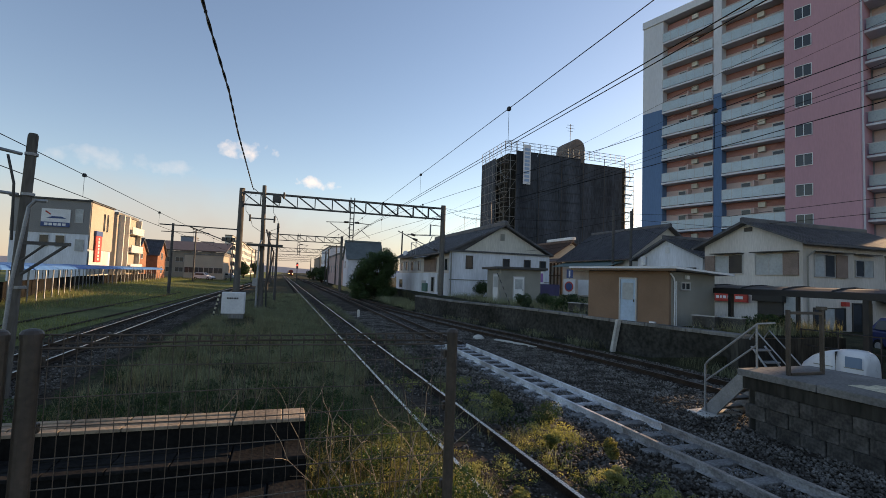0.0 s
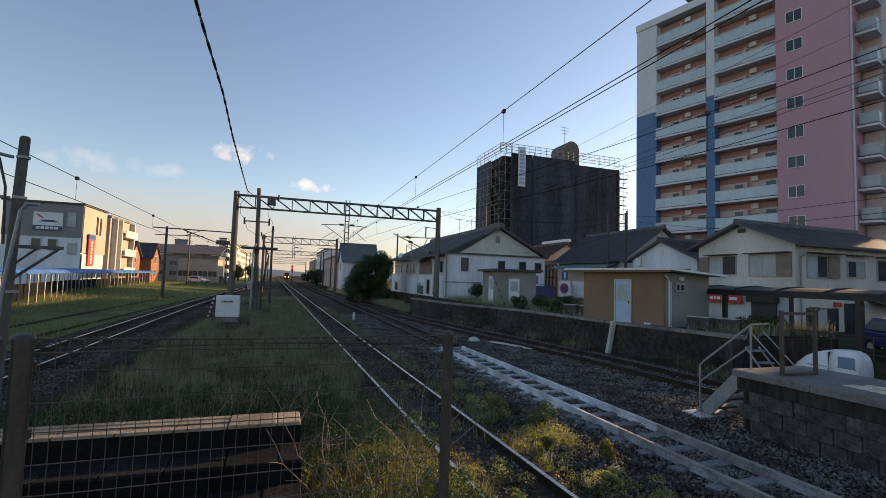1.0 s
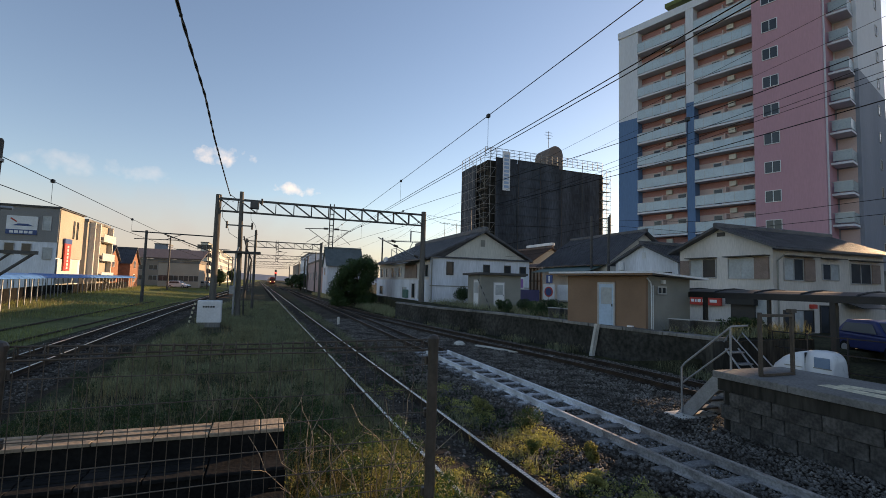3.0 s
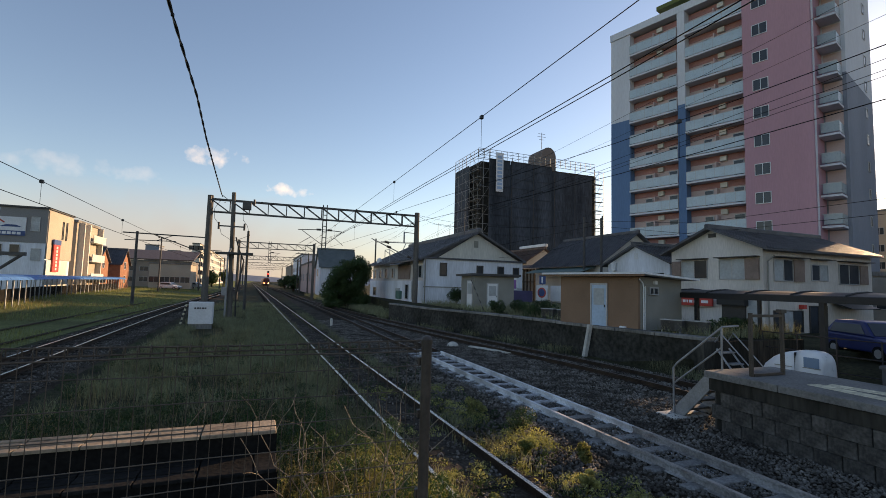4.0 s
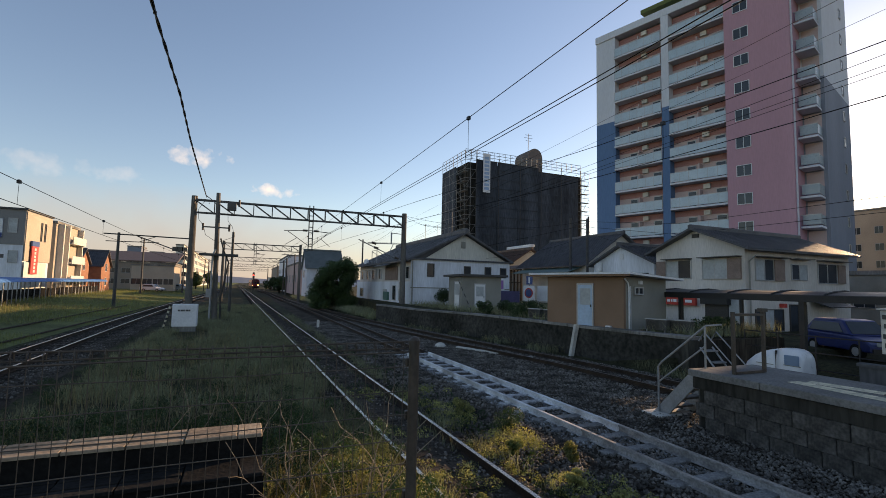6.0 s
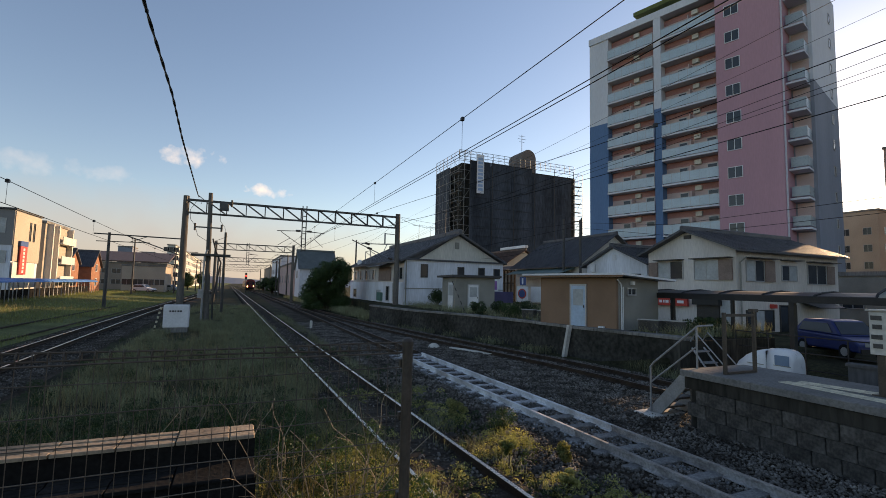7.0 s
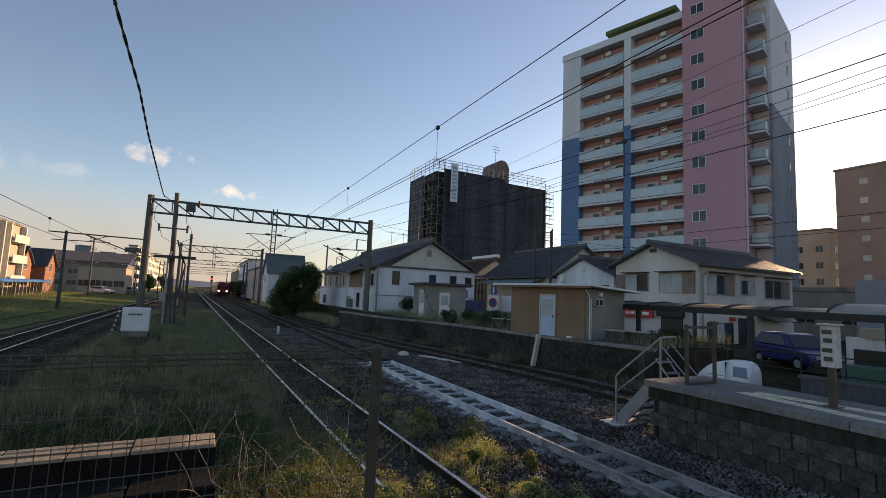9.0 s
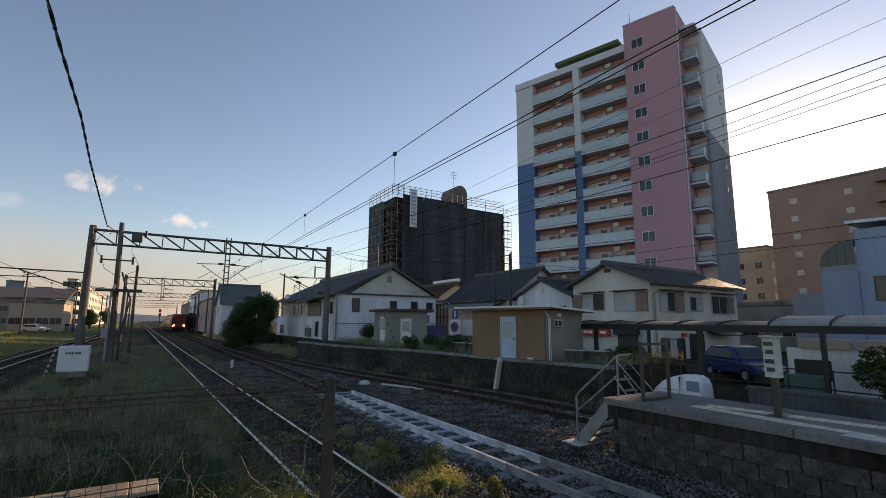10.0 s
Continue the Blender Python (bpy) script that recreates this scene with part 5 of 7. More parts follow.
frame_window(bh, local(40.497, 11.7, 0, -90), 4.0, 4.2, 1.8, 1.5, M_DARKFRAME, M_GLASS, 2)

# ---- roadside: canopy, wall, vehicles ----
def build_canopy():
    c = thing("walkway_canopy", (18, 5, -0.4), "long dark walkway canopy with curved smoky roof sheets", "canopy")
    flat = [(16.92, 2.44), (17.05, 2.52), (17.5, 2.60), (18.1, 2.64), (18.7, 2.60), (19.2, 2.52), (19.35, 2.44)]
    y = 17.0
    while y > -10:
        # Milky sheets at the sunlit end; their pale colour carries the sun shining through.
        bright = y < 8.6
        lift = 1.9 if bright else 1.0
        prof = [(a, 2.44 + (z - 2.44) * lift) for a, z in flat]
        g = Geo().prism(prof + [(a, z - 0.012) for a, z in reversed(prof)], "y", y - 1.55, y)
        part("roof_sheet", g, M_CLEARSHEET if bright else M_ROOFSHEET, c)
        r = Geo()
        r.tube([(a, y + 0.03, za + 0.02) for a, za in prof], 0.035, 6)
        part("rib", r, M_CANOPY, c)
        y -= 1.62
    part("gutter", Geo().box(16.82, -10, 2.28, 16.9, 17.2, 2.5), M_CANOPY, c)
    part("beam", Geo().box(17.9, -10, 2.42, 18.05, 17.2, 2.6), M_CANOPY, c)
    for y, w in ((14.2, 0.07), (11.6, 0.05), (9.55, 0.08), (5.9, 0.06), (2.0, 0.07), (-3, 0.07)):
        part("post", Geo().box(16.95 - w, y - w, -1.3, 16.95 + w, y + w, 2.42), M_CANOPY, c)
    g = Geo()
    for z in (0.25, 0.75, 1.25):
        g.cyl((16.2, 11.0, z), (16.2, 0.0, z), 0.02, 6)
    for y in np.arange(0, 11.2, 1.1):
        g.cyl((16.2, float(y), -1.05), (16.2, float(y), 1.28), 0.022, 6)
    solo("railing", g, M_CANOPY, "dark tubular railing beside the walkway", "railing")


build_canopy()


def wheel(parent, c, r, axis, w=0.2):
    c, a = Vector(c), Vector(axis).normalized()
    ob = part("wheel", Geo().cyl(c - a * w / 2, c + a * w / 2, r, 18), M_RUBBER, parent)
    part("rim", Geo().cyl(c - a * (w / 2 + 0.012), c + a * (w / 2 + 0.012), r * 0.6, 14), M_ALU, ob)


def build_car(label, at, turn, length, width, height, paint, category="car"):
    """A vehicle swept across from its side view, with a tapered cabin."""
    x, y, z = at
    xf = local(x, y, z, turn)
    c = thing("car", at, label, category)
    L, H, W_ = length, height, width / 2
    body = [(0.0, 0.3), (0.02, 0.6), (0.25, 0.75), (L * 0.26, 0.88), (L - 0.1, 0.95), (L, 0.8), (L, 0.3)]
    cab = [(L * 0.24, 0.87), (L * 0.40, H - 0.04), (L * 0.52, H), (L * 0.82, H - 0.03), (L - 0.12, 0.92)]
    g = Geo(xf)
    g.prism(body, "y", -W_, W_)
    b = part("body", g, paint, c)
    k = Geo(xf)
    n = len(cab)
    inset = [W_ - 0.02 if p[1] < 1.05 else W_ - 0.14 for p in cab]
    k.add([(p[0], -i, p[1]) for p, i in zip(cab, inset)] + [(p[0], i, p[1]) for p, i in zip(cab, inset)],
          [tuple(range(n - 1, -1, -1)), tuple(range(n, 2 * n))] + [(i, (i + 1) % n, n + (i + 1) % n, n + i) for i in range(n)])
    cabin = part("cabin", k, paint, c)
    for ob in (b, cabin):
        bev = ob.modifiers.new("soft", "BEVEL")
        bev.width, bev.segments = 0.07, 3
    zl, zh = 0.98, H - 0.16
    for s in (-1, 1):
        q = Geo(xf)
        y0, y1 = s * (W_ - 0.012), s * (W_ - 0.105)
        a, d = L * 0.36, L * 0.86
        q.add([(a, y0, zl), (d, y0, zl), (d - 0.12, y1, zh), (a + 0.3, y1, zh), (a, y0 - s * 0.05, zl), (d, y0 - s * 0.05, zl), (d - 0.12, y1 - s * 0.05, zh), (a + 0.3, y1 - s * 0.05, zh)],
              [(0, 1, 2, 3), (4, 5, 6, 7), (0, 1, 5, 4), (1, 2, 6, 5), (2, 3, 7, 6), (3, 0, 4, 7)])
        part("side_window", q, M_GLASS, cabin)
        for wx in (L * 0.19, L * 0.8):
            wheel(c, xf @ Vector((wx, s * (W_ - 0.09), 0.29)), 0.29, xf.to_3x3() @ Vector((0, 1, 0)))
    p0, p1 = (cab[0], cab[1])
    w = Geo(xf)
    e = 0.012
    lo, hi = 0.12, 0.9
    A = [(p0[0] + (p1[0] - p0[0]) * t_, p0[1] + (p1[1] - p0[1]) * t_) for t_ in (lo, hi)]
    yy = (W_ - 0.1, W_ - 0.2)
    nx, nz = -(p1[1] - p0[1]), (p1[0] - p0[0])
    nl = math.hypot(nx, nz)
    nx, nz = nx / nl * 0.02, nz / nl * 0.02
    w.add([(A[0][0] + nx, -yy[0], A[0][1] + nz), (A[0][0] + nx, yy[0], A[0][1] + nz), (A[1][0] + nx, yy[1], A[1][1] + nz), (A[1][0] + nx, -yy[1], A[1][1] + nz),
           (A[0][0] - nx, -yy[0], A[0][1] - nz), (A[0][0] - nx, yy[0], A[0][1] - nz), (A[1][0] - nx, yy[1], A[1][1] - nz), (A[1][0] - nx, -yy[1], A[1][1] - nz)],
          [(0, 1, 2, 3), (4, 5, 6, 7), (0, 1, 5, 4), (1, 2, 6, 5), (2, 3, 7, 6), (3, 0, 4, 7)])
    part("windscreen", w, M_GLASS, cabin)
    for s in (-1, 1):
        part("headlight", Geo(xf).box(-0.02, s * (W_ - 0.36) - 0.12, 0.55, 0.02, s * (W_ - 0.36) + 0.12, 0.70, 0.0), M_FROST, b)
    part("bumper", Geo(xf).box(-0.06, -W_ + 0.05, 0.27, -0.004, W_ - 0.05, 0.46), M_BLACK, b)
    return c




def build_van():
    """A small rounded van in the sunken yard; its shell is lofted from rounded sections along y."""
    cx, base = 14.85, -1.0
    v = thing("van", (cx, 8.9, base), "small white van with rounded body and blue-tinted window", "van")

    def shell(stations):
        pts, faces, n = [], [], 16
        for y, half, top in stations:
            low = base + 0.28
            zc, hh = (top + low) / 2, (top - low) / 2
            for j in range(n):
                a = 2 * math.pi * (j + 0.5) / n
                c, q = math.cos(a), math.sin(a)
                pts.append((cx + half * math.copysign(abs(c) ** 0.5, c), y, zc + hh * math.copysign(abs(q) ** 0.5, q)))
        for i in range(len(stations) - 1):
            faces += [(i * n + j, i * n + (j + 1) % n, (i + 1) * n + (j + 1) % n, (i + 1) * n + j) for j in range(n)]
        faces += [tuple(range(n)), tuple(range(len(stations) * n - 1, (len(stations) - 1) * n - 1, -1))]
        return Geo().add(pts, faces)

    rear = part("body", shell([(8.24, 0.29, 0.66), (8.26, 0.34, 0.80), (8.33, 0.37, 0.90), (8.46, 0.385, 0.95), (8.7, 0.385, 0.96), (8.93, 0.38, 0.94)]), M_CARWHITE, v, smooth=True)
    part("cowl", shell([(8.95, 0.38, 0.925), (9.15, 0.375, 0.88), (9.4, 0.37, 0.80), (9.65, 0.355, 0.66), (9.85, 0.34, 0.48), (10.0, 0.31, 0.2)]), M_CARWHITE, v, smooth=True)
    part("seam", Geo().box(cx - 0.36, 8.931, base + 0.4, cx + 0.36, 8.949, 0.87), M_BLACK, v)
    part("side_window", Geo().box(cx - 0.392, 8.30, 0.50, cx - 0.35, 8.70, 0.78, 0.02), M_VANGLASS, rear, "blue-tinted side window")
    part("window_seal", Geo().box(cx - 0.388, 8.28, 0.475, cx - 0.345, 8.72, 0.497), M_GREYWALL, rear)
    part("side_trim", Geo().box(cx - 0.386, 9.0, 0.44, cx - 0.34, 9.5, 0.46), M_GREYWALL, v)
    for y in (8.3, 9.75):
        for sx in (-0.30, 0.30):
            wheel(v, (cx + sx, y, base + 0.27), 0.27, (1, 0, 0), 0.15)


build_van()
build_car("dark blue car parked beside the walkway", (22.6, 9.7, 0.06), 65, 3.6, 1.6, 1.5, M_CARBLUE)

cw = thing("garden_wall", (23, 7, 0), "pale concrete garden wall with planter boxes", "wall")
part("wall_body", Geo().box(22.2, -6, -0.3, 22.4, 9.0, 1.62), mat("pale_garden_wall", (0.76, 0.76, 0.75), 0.85, 0.12, 0.7, 10, 0.15, streak=True), cw)
for k, (a, w) in enumerate(((6.9, 1.6), (5.0, 1.7))):
    pb = thing("planter_box", (22.3, a, 1.62), "wooden planter box on the garden wall", "planter", "planter boxes")
    part("box", Geo().box(22.05, a, 1.625, 22.5, a + w, 2.0, 0.02), M_SAND, pb)
bin_ = thing("storage_bin", (20, 7.5, 0), "faded green storage bin with open lid", "bin")
part("bin_body", Geo().box(19.4, 6.95, -0.2, 20.2, 8.05, 0.8, 0.04), M_GREENBIN, bin_)
part("lid", Geo().box(20.22, 6.9, 0.60, 20.30, 8.0, 1.3, 0.02), M_BLACK, bin_)


def build_platform_post():
    """A box on a post standing on the platform."""
    x, y = 9.36, 4.0
    p = thing("platform_phone_post", (x, y, 0.985), "weathered pale box on a brown post on the platform", "post box")
    part("post", Geo().box(x - 0.05, y - 0.05, 0.985, x + 0.05, y + 0.05, 1.618, 0.008), M_BROWNSTEEL, p)
    part("base_plate", Geo().box(x - 0.11, y - 0.11, 0.986, x + 0.11, y + 0.11, 1.0), M_BROWNSTEEL, p)
    b = part("box", Geo().box(x - 0.08, y - 0.11, 1.62, x + 0.08, y + 0.12, 2.30, 0.012), M_PALE, p, "pale weathered box")
    part("lid", Geo().box(x - 0.11, y - 0.14, 2.303, x + 0.11, y + 0.15, 2.33), M_ALU, b)
    for z, w in ((1.72, 0.12), (1.86, 0.14), (2.02, 0.12), (2.16, 0.14)):
        part("marking", Geo().box(x - 0.092, y - 0.05, z, x - 0.082, y - 0.05 + w, z + 0.07), M_DARKSTEEL, b)


build_platform_post()


def build_stair_rail():
    s = thing("platform_stair", (8.9, 7.2, -0.2), "small steel stair with tubular handrail at the platform end", "stair")
    for k in range(4):
        part("tread", Geo().box(8.66, 6.84 + 0.25 * k, 0.70 - 0.24 * k, 9.4, 7.08 + 0.25 * k, 0.74 - 0.24 * k, 0.008), M_CONC, s)
    for x in (8.64, 9.42):
        g = Geo()
        g.prism([(6.82, 0.95), (6.95, 0.95), (7.95, -0.12), (7.95, -0.25), (7.7, -0.25), (6.82, 0.70)], "x", x - 0.02, x + 0.02)
        part("stringer", g, M_GALV, s)
    for x in (8.60,):
        g = Geo()
        g.tube([(x, 7.82, -0.2), (x, 7.82, 0.86), (x + 0.02, 7.74, 0.97), (x + 0.17, 6.76, 1.84), (x + 0.28, 6.5, 1.88)], 0.021, 8)
        g.tube([(x + 0.16, 6.78, 0.75), (x + 0.16, 6.78, 1.82)], 0.021, 8)
        g.tube([(x, 7.82, 0.52), (x + 0.16, 6.78, 1.42)], 0.018, 8)
        part("handrail", g, M_GALV, s)
    part("footing", Geo().box(8.3, 7.5, -0.25, 9.3, 8.05, -0.12, 0.02), M_PALE, s)


build_stair_rail()


def build_end_gate():
    g0 = thing("barrier", (8.9, 6.3, 0.985), "brown steel barrier frame on the platform end", "barrier")
    for x, y in ((8.65, 6.1), (9.53, 6.1)):
        part("upright", Geo().box(x - 0.03, y - 0.03, 0.985, x + 0.03, y + 0.03, 2.16, 0.005), M_BROWNSTEEL, g0)
    part("top_bar", Geo().box(8.683, 6.07, 2.08, 9.497, 6.13, 2.13), M_BROWNSTEEL, g0)
    part("foot_bar", Geo().box(8.683, 6.06, 0.988, 9.497, 6.14, 1.03), M_BROWNSTEEL, g0)
    part("hook_plate", Geo().box(9.45, 6.05, 2.163, 9.61, 6.15, 2.23), M_BROWNSTEEL, g0)


build_end_gate()


def build_ramp():
    """Steel steps up from the sunken yard to the old platform."""
    r = thing("steel_steps", (13.9, 10.3, -0.6), "pale steel steps beside the old platform", "stair")
    for k in range(5):
        part("tread", Geo().box(13.7, 9.4 + 0.28 * k, -0.65 + 0.32 * k, 14.2, 9.65 + 0.28 * k, -0.61 + 0.32 * k), M_GALV, r)
    for x in (13.66, 14.22):
        g = Geo()
        g.tube([(x, 9.4, -1.0), (x, 9.4, 0.1), (x, 10.6, 1.25), (x, 10.8, 0.95)], 0.022, 6)
        g.tube([(x, 9.25, -1.0), (x, 10.75, 0.75)], 0.03, 6)
        part("handrail", g, M_GALV, r)


build_ramp()


# ---- signal cabinet and small trackside things ----
def build_cabinet():
    c = thing("relay_cabinet", (-2.85, 29.5, -0.2), "white relay cabinet standing in trackside grass", "cabinet")
    b = part("body", Geo().box(-3.44, 29.2, 0.03, -2.22, 29.8, 1.24, 0.02), M_WHITE, c)
    part("door", Geo().box(-3.40, 29.175, 0.08, -2.26, 29.197, 1.18), M_WHITE, b)
    for k, w in enumerate((0.08, 0.1, 0.07, 0.1, 0.09)):
        part("lettering_bar", Geo().box(-3.15 + k * 0.125, 29.163, 0.86, -3.15 + k * 0.125 + w, 29.173, 0.95), M_BLACK, b)
    part("plinth", Geo().box(-3.4, 29.25, -0.3, -2.26, 29.75, 0.028), M_CONC, c)
    s = thing("guy_guard", (-3.75, 29.2, -0.2), "black and yellow striped guy wire guard", "marker")
    for k in range(12):
        part("stripe", Geo().cyl((-3.85 + 0.028 * k, 29.2, -0.2 + 0.12 * k), (-3.85 + 0.028 * (k + 1), 29.2, -0.2 + 0.12 * (k + 1)), 0.05, 8), M_BLACK if k % 2 else M_YELLOW, s)


build_cabinet()
mk = Geo()
mk.cyl((4.39, 29.65, -0.25), (4.39, 29.65, 0.27), 0.085, 10)
mk.cyl((4.39, 29.65, 0.27), (4.39, 29.65, 0.32), 0.085, 10, 0.04)
solo("distance_marker", mk, M_PALE, "small white marker stump beside the track", "marker")
dm = Geo()
for i in range(5):
    a0, a1 = math.radians(18 * i), math.radians(18 * (i + 1))
    dm.cyl((8.28, 19.5, -0.17 + 0.2 * math.sin(a0)), (8.28, 19.5, -0.17 + 0.2 * math.sin(a1)), 0.26 * math.cos(a0), 14, max(0.01, 0.26 * math.cos(a1)))
solo("track_beacon", dm, M_PALE, "white domed cover lying on the ballast", "cover")
ct = thing("cable_trough", (9.3, 16.5, -0.1), "pale concrete trough lids lying on ballast", "trough")
for k in range(4):
    part("lid", Geo(local(8.75 + 0.32 * k, 18.9 - 0.95 * k, -0.15, -66 + 3 * k)).box(0, 0, 0, 0.95, 0.2, 0.06, 0.01), M_PALE, ct)
sb = thing("striped_guy_guard", (12.6, 27, 0.95), "striped guy wire guard beside the grey hut", "marker")
for k in range(10):
    part("stripe", Geo().cyl((12.9 - 0.05 * k, 25.5 + 0.1 * k, 0.9 + 0.2 * k), (12.9 - 0.05 * (k + 1), 25.5 + 0.1 * (k + 1), 0.9 + 0.2 * (k + 1)), 0.028, 8), M_BLACK if k % 2 else M_CONC, sb)


def sign_board(label, x, y, z, w, h, m, post=True, turn=-70):
    xf = local(x, y, z, turn)
    s = thing("sign", (x, y, 0.96), label, "sign", "street signs")
    part("board", Geo(xf).box(-w / 2, -0.03, 0, w / 2, 0.03, h, 0.005), m, s)
    if post:
        part("post", Geo().cyl((x, y, 0.9), (x, y, z + h * 0.7), 0.04, 8), M_GALV, s)
    return s, xf


s1, xs1 = sign_board("white board with a violet picture beside the road", 20.0, 34.4, 2.3, 0.8, 1.0, M_WHITE)
part("figure_bar", Geo(xs1).box(-0.33, -0.045, 0.12, 0.33, -0.033, 0.85), M_SIGNPURPLE, s1)
s2, xs2 = sign_board("round no-parking sign with a red ring", 21.9, 33.0, 1.45, 1.1, 1.3, M_WHITE)
part("disc", Geo(xs2).cyl((0, -0.05, 0.7), (0, -0.034, 0.7), 0.42, 20), M_REDSIGN, s2)
part("inner_disc", Geo(xs2).cyl((0, -0.066, 0.7), (0, -0.052, 0.7), 0.31, 20), M_SIGNBLUE, s2)
s3, xs3 = sign_board("blue one-way sign with white arrow", 22.0, 33.1, 2.85, 0.6, 0.7, M_SIGNBLUE)
part("arrow", Geo(xs3).box(-0.07, -0.045, 0.12, 0.07, -0.033, 0.6), M_WHITE, s3)
s4, xs4 = sign_board("white shop board with a red wedge", 23.2, 32.3, 1.5, 1.9, 1.25, M_WHITE, False)
part("wedge", Geo(xs4).prism([(0.3, 0.3), (0.9, 0.15), (0.9, 1.15), (0.55, 1.05)], "y", -0.045, -0.033), M_REDSIGN, s4)
part("leg", Geo(xs4).box(-0.9, -0.02, -0.56, -0.8, 0.02, 0), M_GALV, s4)
part("leg", Geo(xs4).box(0.8, -0.02, -0.56, 0.9, 0.02, 0), M_GALV, s4)
tent = thing("fence_panel", (21, 36, 0.96), "dark violet fence panel at the roadside", "fence panel")
part("panel", Geo(local(20.7, 36.0, 0.96, -20)).box(0, 0, 0.3, 1.9, 0.06, 1.3), mat("violet_sheet", (0.08, 0.07, 0.16), 0.6, 0.15, 1, 10, 0.05), tent)


# ---- overhead line ----
def gantry(y, x0, x1, z, depth, r, hangers=(), labelled="grey steel catenary gantry spanning the tracks", base_right=-0.3):
    g0 = thing("catenary_gantry", ((x0 + x1) / 2, y, 0), labelled, "gantry", "gantries")
    for x, zb in ((x0, -0.3), (x1, base_right)):
        part("column", Geo().cyl((x, y, zb), (x, y, z + 0.25), r, 12, r * 0.85), M_POLE, g0)
    for s in (-0.13, 0.13):
        t = part("top_chord", Geo().box(x0, y + s - 0.05, z - 0.08, x1, y + s + 0.05, z + 0.04), M_GANTRY, g0)
        part("bottom_chord", Geo().box(x0, y + s - 0.05, z - depth - 0.05, x1, y + s + 0.05, z - depth + 0.05), M_GANTRY, g0)
        n = max(4, round((x1 - x0) / 1.35))
        w = (x1 - x0) / n
        b = Geo()
        for i in range(n):
            xa, xb = x0 + i * w, x0 + (i + 1) * w
            b.box(xb - 0.03, y + s - 0.03, z - depth, xb + 0.03, y + s + 0.03, z)
            b.cyl((xa, y + s, z), (xb, y + s, z - depth), 0.035, 5)
        part("lattice", b, M_GANTRY, g0)
    tie = Geo()
    for i in range(n + 1):
        for zz in (z, z - depth):
            tie.cyl((x0 + i * w, y - 0.13, zz), (x0 + i * w, y + 0.13, zz), 0.025, 4)
    part("ties", tie, M_GANTRY, g0)
    for x, zl, ta, tb in hangers:
        leg = Geo()
        for dx in (-0.15, 0.15):
            leg.box(x + dx - 0.035, y - 0.05, zl, x + dx + 0.035, y + 0.05, z + 0.25)
        for k in range(int((z - zl) / 0.45)):
            leg.box(x - 0.112, y - 0.03, zl + 0.05 + 0.45 * k, x + 0.112, y + 0.03, zl + 0.11 + 0.45 * k)
        h = part("drop_post", leg, M_GANTRY, g0)
        for s in (ta, tb):
            if s:
                a = Geo()
                a.cyl((x, y, zl + 1.6), (x + s, y, zl + 1.5), 0.03, 6)
                a.cyl((x, y, zl + 0.3), (x + s * 0.85, y, zl + 1.45), 0.025, 6)
                a.cyl((x + s * 0.5, y, zl + 1.0), (x + s * 0.95, y, zl + 0.4), 0.02, 6)
                part("cantilever", a, M_DARKSTEEL, h)
                part("insulator", Geo().cyl((x + 0.25 * (1 if s > 0 else -1), y, zl + 1.59), (x + 0.6 * (1 if s > 0 else -1), y, zl + 1.585), 0.08, 8), M_BROWNSTEEL, h)
    return g0


G1 = gantry(38, -3.52, 12.5, 8.45, 0.95, 0.24, ((4.75, 5.1, -2.0, 1.6),), base_right=0.9)
arm = Geo()
arm.cyl((12.4, 38, 6.05), (9.4, 38, 6.0), 0.035, 6)
arm.cyl((12.4, 38, 4.6), (8.6, 38, 6.25), 0.04, 6)
arm.cyl((11.6, 38, 6.05), (11.2, 38, 5.15), 0.03, 6)
arm.box(11.35, 37.95, 6.0, 11.45, 38.05, 7.0)
arm.cyl((11.4, 38, 6.95), (12.4, 38, 6.9), 0.03, 6)
part("cantilever", arm, M_GALV, G1)
for x, z in ((10.1, 5.62), (11.9, 4.85), (9.9, 6.01)):
    part("insulator", Geo().cyl((x - 0.18, 38, z + 0.05), (x + 0.18, 38, z - 0.05), 0.10, 10), M_BROWNSTEEL, G1)
gantry(75, -2.8, 7.95, 8.2, 0.9, 0.22, ((1.5, 5.2, 1.4, 0),))
gantry(118, -3.8, 9.5, 8.3, 0.9, 0.22)
gantry(165, -4.5, 10.5, 8.4, 0.9, 0.22)
gantry(220, -6, 10, 8.4, 0.9, 0.22)


